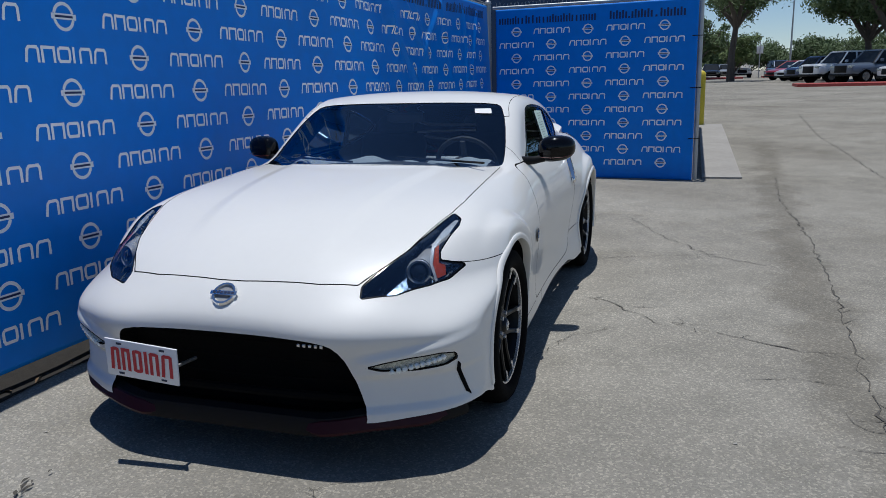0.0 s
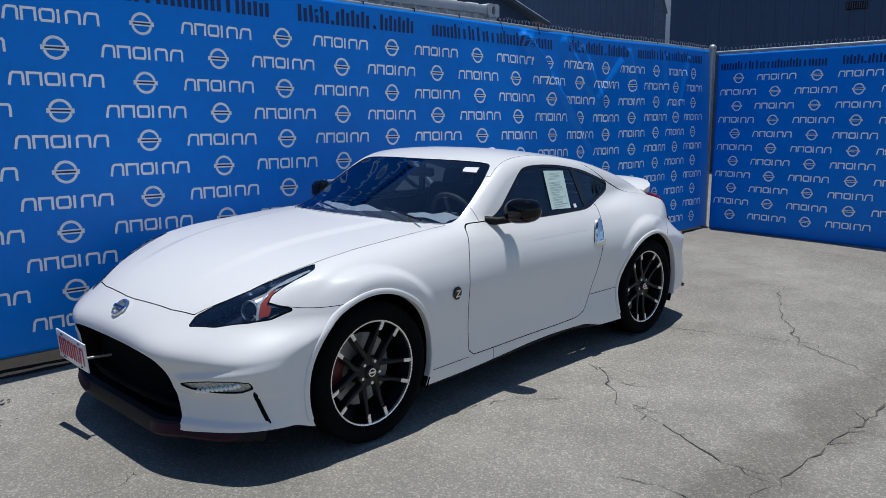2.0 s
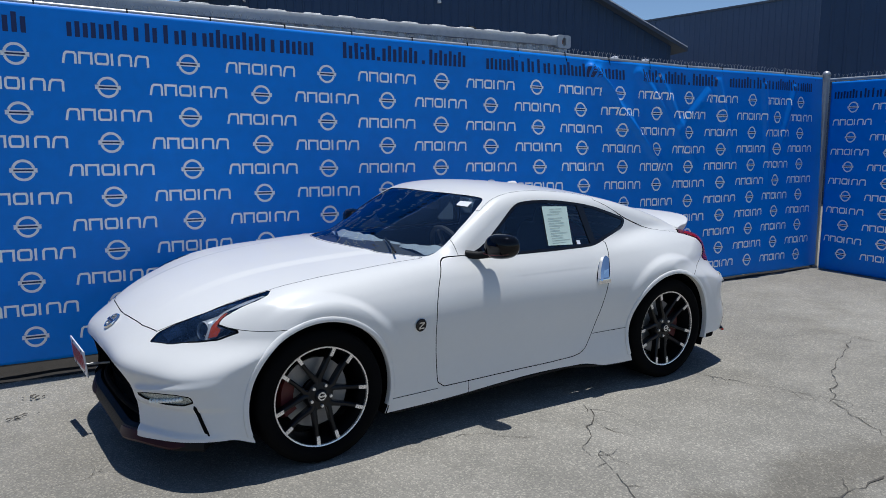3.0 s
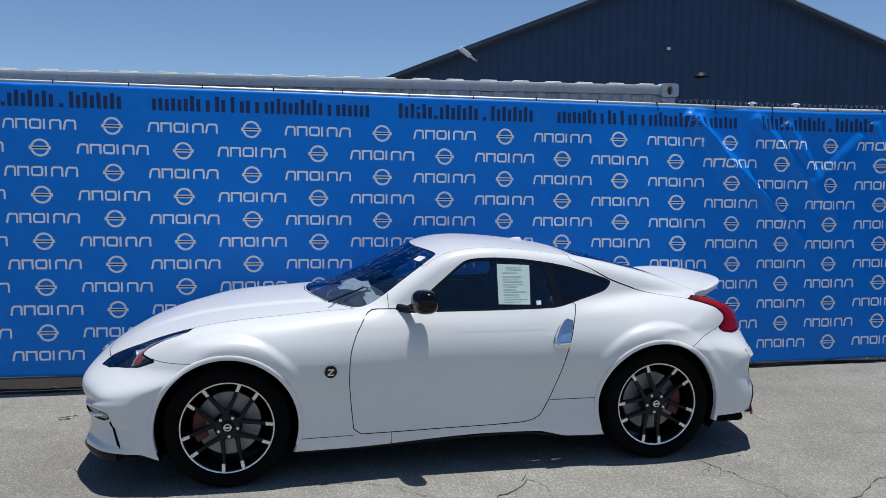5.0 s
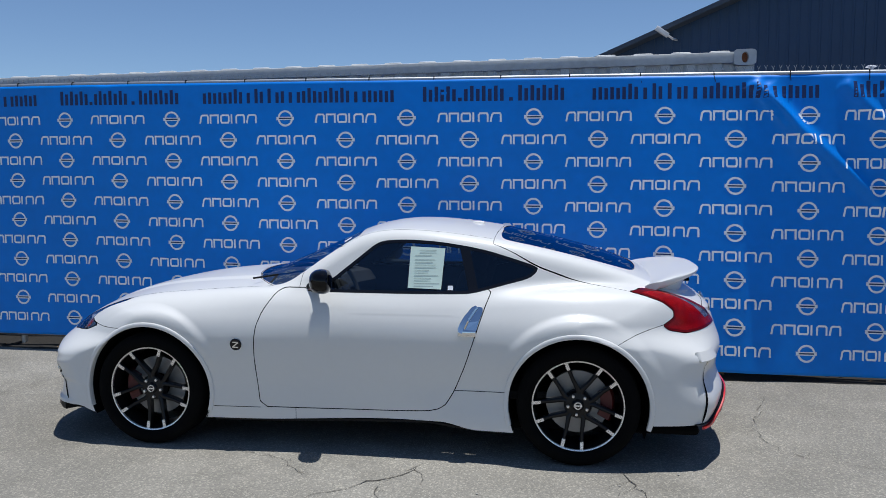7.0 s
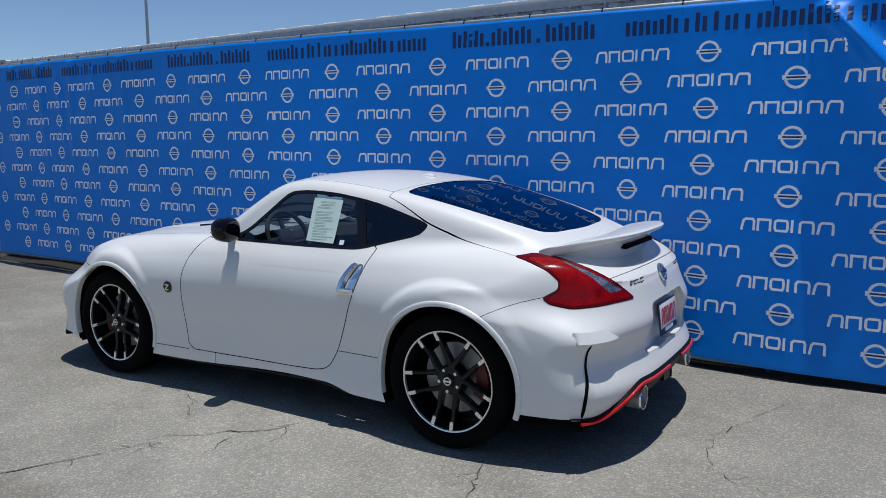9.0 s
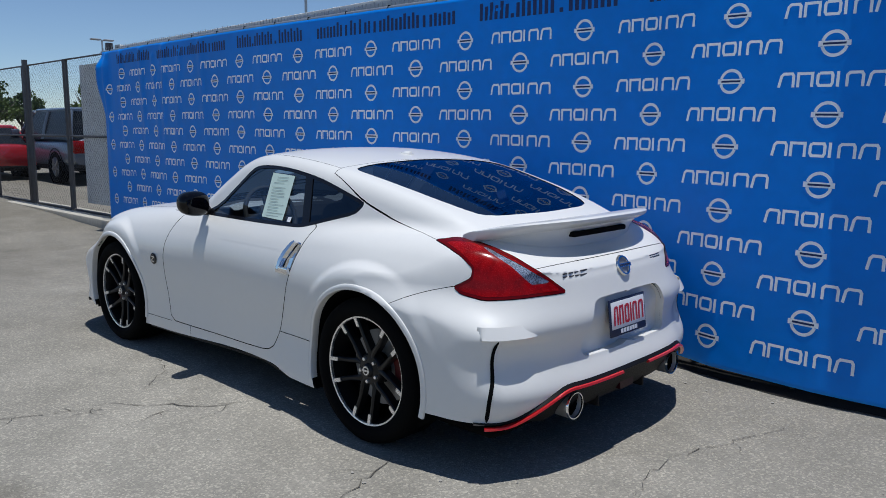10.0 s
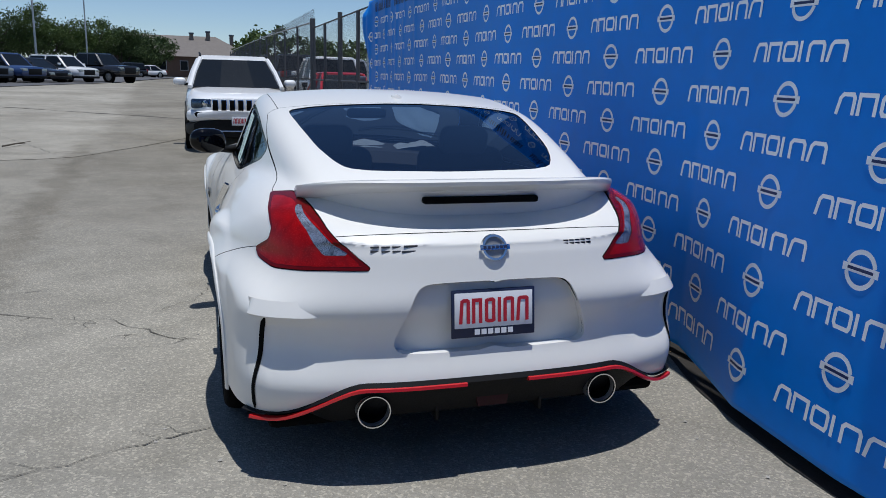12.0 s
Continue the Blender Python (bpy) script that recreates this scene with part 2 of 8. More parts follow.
M_ROOFTILE = material("brown_shingles", (0.17, 0.15, 0.135), 0.9, vary=0.15, scale=1.5)
M_DEBRIS = material("dry_leaf_litter", (0.20, 0.13, 0.07), 0.95, vary=0.4, scale=30)


# ---------------------------------------------------------------- building helpers
def mesh_of(name, verts, faces, mat, smooth=True):
    me = bpy.data.meshes.new(name)
    me.from_pydata([tuple(map(float, v)) for v in verts], [], [tuple(map(int, f)) for f in faces])
    me.materials.append(mat)
    me.update()
    if smooth:
        me.polygons.foreach_set("use_smooth", [True] * len(me.polygons))
    return me


def link(name, me, parent=None, label="", m=None):
    ob = new(name, me)
    if parent is not None:
        ob.parent = parent
    if m is not None:
        ob.matrix_basis = m
    if label:
        tagged(ob, label)
    return ob


def part(name, bm, mat, parent=None, label="", smooth=True, m=None):
    """Links a bmesh as one mesh object under a thing or part."""
    me = bpy.data.meshes.new(name)
    bm.normal_update()
    bm.to_mesh(me)
    bm.free()
    me.materials.append(mat)
    if smooth:
        me.polygons.foreach_set("use_smooth", [True] * len(me.polygons))
        me.set_sharp_from_angle(angle=radians(38))
    return link(name, me, parent, label, m)


def thing(name, label, category, group="", kind="", m=None):
    ob = new(name)
    if m is not None:
        ob.matrix_basis = m
    return tagged(ob, label, category, group, kind)


def box(bm, lo, hi, bevel=0.0, m=None, seg=2):
    r = bmesh.ops.create_cube(bm, size=1)
    c, s = [(a + b) / 2 for a, b in zip(lo, hi)], [b - a for a, b in zip(lo, hi)]
    for v in r["verts"]:
        v.co = Vector((v.co.x * s[0] + c[0], v.co.y * s[1] + c[1], v.co.z * s[2] + c[2]))
    vs = r["verts"]
    if bevel:
        es = list({e for v in vs for e in v.link_edges})
        out = bmesh.ops.bevel(bm, geom=es, offset=bevel, segments=seg, affect="EDGES", profile=0.5)
        vs = list({v for f in out["faces"] for v in f.verts} | {v for v in vs if v.is_valid})
    if m is not None:
        for v in vs:
            v.co = m @ v.co
    return bm


def tube(bm, points, radius, sides=8, cap=True):
    """A round bar along a line of points; radius may be a list."""
    pts = [Vector(p) for p in points]
    rad = radius if isinstance(radius, (list, tuple)) else [radius] * len(pts)
    rings = []
    for i, p in enumerate(pts):
        d = (pts[min(i + 1, len(pts) - 1)] - pts[max(i - 1, 0)]).normalized()
        a = d.orthogonal().normalized() if i == 0 else (rings_axis - d * rings_axis.dot(d)).normalized()
        rings_axis = a
        b = d.cross(a)
        rings.append([bm.verts.new(p + (a * math.cos(t) + b * math.sin(t)) * rad[i]) for t in (2 * math.pi * k / sides for k in range(sides))])
    for r0, r1 in zip(rings, rings[1:]):
        for k in range(sides):
            bm.faces.new((r0[k], r0[(k + 1) % sides], r1[(k + 1) % sides], r1[k]))
    if cap:
        bm.faces.new(rings[0][::-1])
        bm.faces.new(rings[-1])
    return bm


def lathe(bm, profile, sides=48, closed=False):
    """Turns (radius, y) pairs round the y axis."""
    rings = []
    for r, y in profile:
        rings.append([bm.verts.new((r * math.cos(2 * math.pi * k / sides), y, r * math.sin(2 * math.pi * k / sides))) for k in range(sides)])
    pairs = list(zip(rings, rings[1:])) + ([(rings[-1], rings[0])] if closed else [])
    for a, b in pairs:
        for k in range(sides):
            bm.faces.new((a[k], a[(k + 1) % sides], b[(k + 1) % sides], b[k]))
    return bm


def prism(bm, outline, y0, y1):
    """A flat outline of (x, z) pairs with thickness along y."""
    a = [bm.verts.new((x, y0, z)) for x, z in outline]
    b = [bm.verts.new((x, y1, z)) for x, z in outline]
    n = len(a)
    bm.faces.new(a[::-1])
    bm.faces.new(b)
    for i in range(n):
        bm.faces.new((a[i], a[(i + 1) % n], b[(i + 1) % n], b[i]))
    bmesh.ops.recalc_face_normals(bm, faces=bm.faces)
    return bm


def strip(points, width, thick):
    """Plain flat stroke along (u, v) points: corners of a closed band, as vertices and quads."""
    pts = [Vector((u, v)) for u, v in points]
    verts, faces = [], []
    for i, p in enumerate(pts):
        d0 = (p - pts[i - 1]).normalized() if i else (pts[1] - p).normalized()
        d1 = (pts[i + 1] - p).normalized() if i < len(pts) - 1 else d0
        n0, n1 = Vector((-d0.y, d0.x)), Vector((-d1.y, d1.x))
        nn = n0 + n1
        nn = nn * (1 / max(nn.dot(n0), 0.35)) if nn.length > 1e-6 else n0
        verts += [p + nn * width / 2, p - nn * width / 2]
    for i in range(len(pts) - 1):
        faces.append((2 * i, 2 * i + 1, 2 * i + 3, 2 * i + 2))
    return verts, faces


def arc_points(cx, cy, rx, ry, a0, a1, n):
    return [(cx + rx * math.cos(radians(a0 + (a1 - a0) * i / n)), cy + ry * math.sin(radians(a0 + (a1 - a0) * i / n))) for i in range(n + 1)]


# six plain shapes in a row that stand in for the dealer's mark: open arches, a frame and a bar
def wordmark(width, height, stroke):
    """Strokes of (u, v) points, centred."""
    w, h, s = width, height, stroke
    cell, out, u, r = w / 5.45, [], -w / 2, min(0.3 * height, 0.2 * width / 5.45)

    def arch(a, b, lean):
        out.append([(a, -h / 2), (a + lean, h / 2 - r), (a + lean + r * 0.6, h / 2 - s / 2), (b - r * 0.4, h / 2 - s / 2), (b, h / 2 - r), (b, -h / 2)])
    arch(u + s / 2, u + cell - s * 1.1, 0.02 * w)
    u += cell
    out.append([(u + s / 2, -h / 2), (u + s / 2, h / 2 - s / 2), (u + cell - s * 1.3, h / 2 - s / 2), (u + cell - s * 1.3, -h / 2)])
    u += cell
    out.append([(u + s, h / 2 - s / 2), (u + s / 2, h / 2 - r), (u + s / 2, -h / 2 + r), (u + s, -h / 2 + s / 2), (u + cell - s * 1.6, -h / 2 + s / 2), (u + cell - s * 1.2, -h / 2 + r), (u + cell - s * 1.2, h / 2 - r), (u + cell - s * 1.6, h / 2 - s / 2), (u + s, h / 2 - s / 2)])
    u += cell
    out.append([(u + s / 2, -h / 2), (u + s / 2, h / 2)])
    u += cell * 0.45
    arch(u + s / 2, u + cell - s * 1.1, 0.0)
    u += cell
    arch(u + s / 2, w / 2 - s / 2, 0.02 * w)
    return out


def flat_strokes(strokes, stroke, place, mat, name, gap=0.0):
    """Joins strokes into one mesh; place maps (u, v) to a point in space."""
    verts, faces = [], []
    for k, line in enumerate(strokes):
        fine = []
        for a, b in zip(line, line[1:]):
            n = max(1, int(math.hypot(b[0] - a[0], b[1] - a[1]) / 0.024))
            fine += [(a[0] + (b[0] - a[0]) * i / n, a[1] + (b[1] - a[1]) * i / n) for i in range(n)]
        fine.append(line[-1])
        v, f = strip(fine, stroke, 0)
        faces += [tuple(i + len(verts) for i in q) for q in f]
        verts += [place(p.x, p.y, gap * (k % 2)) for p in v]
    return mesh_of(name, verts, faces, mat, smooth=False)


# ---------------------------------------------------------------- shape of the sports car
def spline(knots, values):
    """Natural cubic spline through the knots, straight beyond the ends."""
    xs, ys = np.array(knots, float), np.array(values, float)
    n, h = len(xs), np.diff(xs)
    a, r = np.eye(n), np.zeros(n)
    for i in range(1, n - 1):
        a[i, i - 1:i + 2] = h[i - 1], 2 * (h[i - 1] + h[i]), h[i]
        r[i] = 6 * ((ys[i + 1] - ys[i]) / h[i] - (ys[i] - ys[i - 1]) / h[i - 1])
    m = np.linalg.solve(a, r)

    def value(x):
        x = np.asarray(x, float)
        c = np.clip(x, xs[0], xs[-1])
        i = np.clip(np.searchsorted(xs, c) - 1, 0, n - 2)
        u, v, d = xs[i + 1] - c, c - xs[i], h[i]
        out = (m[i] * u ** 3 + m[i + 1] * v ** 3) / (6 * d) + (ys[i] / d - m[i] * d / 6) * u + (ys[i + 1] / d - m[i + 1] * d / 6) * v
        s0 = (ys[1] - ys[0]) / h[0] - h[0] * m[1] / 6
        s1 = (ys[-1] - ys[-2]) / h[-1] + h[-1] * m[-2] / 6
        return out + np.where(x < xs[0], (x - xs[0]) * s0, 0) + np.where(x > xs[-1], (x - xs[-1]) * s1, 0)
    return value


def smax(a, b, k):
    t = np.clip(0.5 + 0.5 * (a - b) / k, 0, 1)
    return a * t + b * (1 - t) + k * t * (1 - t)


def smin(a, b, k):
    return -smax(-a, -b, k)


def ramp(x, a, b):
    t = np.clip((x - a) / (b - a), 0, 1)
    return t * t * (3 - 2 * t)


AXLE_F, AXLE_R, AXLE_Z, ARCH_R = -1.27, 1.278, 0.34, 0.388

deck_z = spline([-2.2, -2.1, -2.0, -1.85, -1.65, -1.4, -1.1, -0.8, -0.4, 0.2, 0.9, 1.3, 1.56, 1.75, 1.9, 2.0, 2.1],
                [0.575, 0.64, 0.70, 0.783, 0.857, 0.912, 0.950, 0.974, 0.98, 0.965, 0.975, 0.985, 0.975, 0.95, 0.905, 0.88, 0.865])
deck_fall = spline([-2.1, -1.9, -1.65, -1.4, -1.0, -0.5, 0.2, 1.0, 1.6, 2.1], [0.13, 0.11, 0.065, 0.035, 0.04, 0.035, 0.03, 0.01, 0.0, 0.02])
roof_z = spline([-1.05, -0.82, -0.6, -0.4, -0.2, -0.05, 0.12, 0.35, 0.62, 0.85, 1.19, 1.5, 1.74, 1.9, 2.05],
                [0.88, 0.973, 1.063, 1.147, 1.23, 1.29, 1.325, 1.327, 1.30, 1.263, 1.182, 1.09, 0.99, 0.905, 0.82])
glass_bow = spline([-1.0, -0.55, -0.3, -0.1, 0.15, 0.6, 1.2], [0.28, 0.28, 0.17, 0.07, 0.02, 0.0, 0.0])
cabin_w = spline([-0.95, -0.54, -0.1, 0.3, 0.6, 0.85, 1.05, 1.3, 1.56, 1.8, 2.05], [0.66, 0.725, 0.748, 0.76, 0.757, 0.738, 0.71, 0.665, 0.615, 0.565, 0.52])
STATIONS = [-2.2, -1.8, -1.27, -0.75, -0.3, 0.3, 0.8, 1.27, 1.7, 2.2]
LEVELS = [0.12, 0.22, 0.40, 0.58, 0.68, 0.78, 0.88, 0.98, 1.08]
side_rows = [spline(STATIONS, row) for row in (
    [0.80, 0.90, 0.905, 0.875, 0.868, 0.868, 0.905, 0.92, 0.90, 0.80],
    [0.80, 0.90, 0.908, 0.885, 0.868, 0.868, 0.905, 0.925, 0.90, 0.80],
    [0.80, 0.90, 0.912, 0.892, 0.868, 0.868, 0.885, 0.93, 0.905, 0.80],
    [0.79, 0.895, 0.922, 0.910, 0.882, 0.882, 0.900, 0.938, 0.90, 0.79],
    [0.77, 0.87, 0.918, 0.913, 0.886, 0.886, 0.902, 0.936, 0.885, 0.77],
    [0.72, 0.81, 0.885, 0.890, 0.869, 0.869, 0.882, 0.908, 0.845, 0.72],
    [0.66, 0.745, 0.81, 0.835, 0.826, 0.826, 0.835, 0.85, 0.78, 0.67],
    [0.58, 0.66, 0.70, 0.765, 0.77, 0.77, 0.775, 0.76, 0.70, 0.60],
    [0.50, 0.55, 0.58, 0.65, 0.68, 0.68, 0.68, 0.66, 0.60, 0.50])]
nose_x = spline([0.08, 0.18, 0.30, 0.42, 0.52, 0.58, 0.65, 0.74, 0.9], [-2.08, -2.11, -2.10, -2.105, -2.14, -2.13, -2.075, -1.99, -1.8])
nose_bow_low = spline([0, 0.25, 0.45, 0.58, 0.72, 0.83, 0.92, 0.98], [0, 0.0, 0.012, 0.055, 0.13, 0.215, 0.36, 0.5])
tail_bow_low = spline([0, 0.25, 0.45, 0.638, 0.78, 0.84, 0.9, 0.96], [0, 0.004, 0.025, 0.08, 0.138, 0.18, 0.28, 0.48])
nose_bow = spline([0, 0.25, 0.45, 0.6, 0.72, 0.82, 0.92], [0, 0.012, 0.055, 0.13, 0.235, 0.37, 0.56])
tail_x = spline([0.15, 0.26, 0.36, 0.47, 0.56, 0.62, 0.70, 0.82, 0.90, 1.0], [2.075, 2.122, 2.148, 2.110, 2.112, 2.126, 2.108, 2.068, 2.035, 1.98])
tail_bow = spline([0, 0.25, 0.45, 0.6, 0.7, 0.78, 0.86, 0.93], [0, 0.006, 0.035, 0.10, 0.19, 0.32, 0.5, 0.72])


def body_side(x, z):
    """Half width of the lower body."""
    rows = [f(x) for f in side_rows]
    z = np.clip(z, LEVELS[0], LEVELS[-1])
    # upright band round the wheel openings, softening into the wing above
    for ax in (AXLE_F, AXLE_R):
        band = 1 - ramp(np.hypot(x - ax, z - AXLE_Z), ARCH_R + 0.035, ARCH_R + 0.13)
        z = z - 0.55 * np.maximum(z - 0.64, 0) * band
    out = 0
    # cubic blend between the levels
    for i in range(len(LEVELS) - 1):
        a, b = LEVELS[i], LEVELS[i + 1]
        inside = (z >= a) & ((z < b) if i < len(LEVELS) - 2 else (z <= b))
        t, d = (z - a) / (b - a), b - a
        p, q = max(i - 1, 0), min(i + 2, len(LEVELS) - 1)
        m0 = (rows[i + 1] - rows[p]) / (LEVELS[i + 1] - LEVELS[p]) * d
        m1 = (rows[q] - rows[i]) / (LEVELS[q] - LEVELS[i]) * d
        out = out + inside * ((2 * t ** 3 - 3 * t ** 2 + 1) * rows[i] + (t ** 3 - 2 * t ** 2 + t) * m0 + (3 * t ** 2 - 2 * t ** 3) * rows[i + 1] + (t ** 3 - t ** 2) * m1)
    # flared lips round the wheel openings
    for ax in (AXLE_F, AXLE_R):
        r = np.hypot(x - ax, z - AXLE_Z)
        out = out + 0.010 * (1 - ramp(r, ARCH_R + 0.05, ARCH_R + 0.12)) * ramp(z, 0.45, 0.66)
    return out


def body_top(x, y):
    """Height of bonnet, shoulders and tail without the cabin."""
    z = deck_z(x) - deck_fall(x) * (y / 0.75) ** 2.4
    ridge = 0.30 + 0.10 * (x + 1.6)
    z = z + 0.010 * (1 - ramp(y, ridge, ridge + 0.09)) * (1 - ramp(x, -0.75, -0.5)) * ramp(x, -2.0, -1.5)
    return z


def body_value(x, y, z):
    """Below zero inside the car's outer skin."""
    y = np.abs(y)
    tub = smax(z - body_top(x, y), y - body_side(x, z), 0.085)
    low = 1 - ramp(z, 0.50, 0.68)
    # ledge that carries the running lamps and the hollow cheek below it
    edge = 0.43 + 0.16 * (y - 0.6)
    ledge = ramp(y, 0.46, 0.60) * (0.026 * (1 - ramp(z, edge, edge + 0.045)) - 0.018 * (1 - ramp(z, 0.355, 0.385)) * ramp(z, 0.235, 0.265))
    tub = smax(tub, nose_x(z) - ledge + 0.006 + nose_bow(y) * (1 - low) + nose_bow_low(y) * low - x, 0.045)
    low = 1 - ramp(z, 0.585, 0.79)
    # hollow below the fin at each corner of the tail
    fin = 0.016 * ramp(y, 0.48, 0.68) * (1 - ramp(y, 0.76, 0.82)) * (1 - ramp(z, 0.555, 0.605)) * ramp(z, 0.30, 0.54)
    tub = smax(tub, x - tail_x(z) + fin + tail_bow(y) * (1 - low) + tail_bow_low(y) * low, 0.075)
    xs = x - glass_bow(x) * (y / 0.69) ** 2
    roof = roof_z(xs) - 0.026 * (y / 0.55) ** 2.4
    cabin = smax(z - roof, y - cabin_w(x) + 0.335 * (z - 1.0), 0.07)
    cabin = np.maximum(cabin, 0.86 - z)
    return smin(tub, cabin, 0.05)


def body_gradient(p):
    e = 1e-3
    x, y, z = p.T
    return np.stack([body_value(x + e, y, z) - body_value(x - e, y, z), body_value(x, y + e, z) - body_value(x, y - e, z),
                     body_value(x, y, z + e) - body_value(x, y, z - e)], 1) / (2 * e)


def onto_body(p, rounds=4):
    for _ in range(rounds):
        g = body_gradient(p)
        p = p - (body_value(*p.T) / ((g ** 2).sum(1) + 1e-9))[:, None] * g
    return p


def body_skin(step):
    """Vertices and triangles of the whole skin."""
    gx, gy, gz = np.arange(-2.24, 2.24, step), np.arange(-0.99 - step / 2, 1.0, step), np.arange(0.10, 1.37, step)
    f = body_value(gx[:, None, None], gy[None, :, None], gz[None, None, :])
    inside = f < 0
    c = np.zeros(tuple(n - 1 for n in f.shape), int)
    s = [slice(0, -1), slice(1, None)]
    for i in (0, 1):
        for j in (0, 1):
            for k in (0, 1):
                c += inside[s[i], s[j], s[k]]
    active = (c > 0) & (c < 8)
    index = -np.ones(active.shape, int)
    cells = np.argwhere(active)
    index[active] = np.arange(len(cells))
    verts = np.stack([gx[cells[:, 0]], gy[cells[:, 1]], gz[cells[:, 2]]], 1) + step / 2
    verts = onto_body(verts, 5)
    quads = []
    for axis in range(3):
        a = [slice(1, -1)] * 3
        a[axis] = slice(0, -1)
        b = list(a)
        b[axis] = slice(1, None)
        change = inside[tuple(a)] != inside[tuple(b)]
        at = np.argwhere(change) + 1
        at[:, axis] -= 1
        first = inside[tuple(at.T)]
        u, v = (axis + 1) % 3, (axis + 2) % 3
        corner = []
        for du, dv in ((-1, -1), (0, -1), (0, 0), (-1, 0)):
            q = at.copy()
            q[:, u] += du
            q[:, v] += dv
            ok = (q >= 0).all(1) & (q < np.array(index.shape)).all(1)
            q = np.clip(q, 0, np.array(index.shape) - 1)
            corner.append(np.where(ok, index[tuple(q.T)], -1))
        quad = np.stack(corner, 1)
        quad[~first] = quad[~first][:, ::-1]
        quads.append(quad[(quad >= 0).all(1)])
    quads = np.concatenate(quads)
    return verts, np.concatenate([quads[:, [0, 1, 2]], quads[:, [0, 2, 3]]])


def cut_skin(verts, tris, values):
    """Splits triangles along the line where values is zero: the part below zero and the part above."""
    inside = values < 0
    n = inside[tris].sum(1)
    out = []
    extra, seen = [], {}

    def crossing(i, j):
        key = (i, j) if i < j else (j, i)
        if key not in seen:
            a, b = values[key[0]], values[key[1]]
            t = a / (a - b)
            seen[key] = len(verts) + len(extra)
            extra.append(verts[key[0]] * (1 - t) + verts[key[1]] * t)
        return seen[key]
    low, high = [tris[n == 3]], [tris[n == 0]]
    lo, hi = [], []
    for tri in tris[(n == 1) | (n == 2)]:
        flags = inside[tri]
        alone = flags.sum() == 1
        k = int(np.argmax(flags == alone))
        a, b, c = (int(v) for v in np.roll(tri, -k))
        ab, ac = crossing(a, b), crossing(a, c)
        one, two = ([(a, ab, ac)], [(ab, b, c), (ab, c, ac)])
        (lo if alone else hi).extend(one)
        (hi if alone else lo).extend(two)
    allv = np.concatenate([verts, np.array(extra).reshape(-1, 3)])
    for some, more in ((low, lo), (high, hi)):
        t = np.concatenate(some + [np.array(more, int).reshape(-1, 3)])
        used, t = np.unique(t, return_inverse=True)
        out.append((allv[used], t.reshape(-1, 3)))
    return out


def polygon_distance(u, v, corners):
    """Signed distance to a polygon in a plane, below zero inside."""
    best, sign = np.full(len(u), 1e9), np.ones(len(u))
    n = len(corners)
    for i in range(n):
        (ax, ay), (bx, by) = corners[i], corners[(i + 1) % n]
        ex, ey = bx - ax, by - ay
        wx, wy = u - ax, v - ay
        t = np.clip((wx * ex + wy * ey) / (ex * ex + ey * ey), 0, 1)
        best = np.minimum(best, (wx - ex * t) ** 2 + (wy - ey * t) ** 2)
        c1, c2, c3 = v >= ay, v < by, ex * wy > ey * wx
        sign = np.where((c1 & c2 & c3) | (~c1 & ~c2 & ~c3), -sign, sign)
    return sign * np.sqrt(best)


def rounded(corners, rounds=2, cut=0.25):
    """Rounds the corners of a closed line."""
    for _ in range(rounds):
        out = []
        for (ax, ay), (bx, by) in zip(corners, corners[1:] + corners[:1]):
            out += [(ax + (bx - ax) * cut, ay + (by - ay) * cut), (ax + (bx - ax) * (1 - cut), ay + (by - ay) * (1 - cut))]
        corners = out
    return corners


# ---------------------------------------------------------------- ground
def ground_z(x):
    """The lot rises gently towards both ends."""
    s = max(0.0, abs(x) - 5.0)
    return (0.62 if x > 0 else 0.85) * (1 - math.exp(-s / 30)) * min(1.0, s / 4.0)


def build_ground():
    xs = sorted({round(v, 2) for v in ([-700, -400, -250, -180, -140, -110] + list(np.arange(-90, -20, 3.5)) + list(np.arange(-20, 20, 1.0)) + list(np.arange(20, 90, 3.5)) + [110, 140, 180, 250, 400, 700])})
    ys = [-700, -300, -120, -60, -30, -15, -8, -4, 0, 4, 8, 15, 30, 60, 120, 300, 700]
    verts = [(x, y, ground_z(x)) for x in xs for y in ys]
    n = len(ys)
    faces = [(i * n + j, (i + 1) * n + j, (i + 1) * n + j + 1, i * n + j + 1) for i in range(len(xs) - 1) for j in range(n - 1)]
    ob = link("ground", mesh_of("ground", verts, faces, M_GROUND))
    tagged(ob, "worn grey asphalt and concrete parking lot with cracks", "ground", kind="structure")


build_ground()

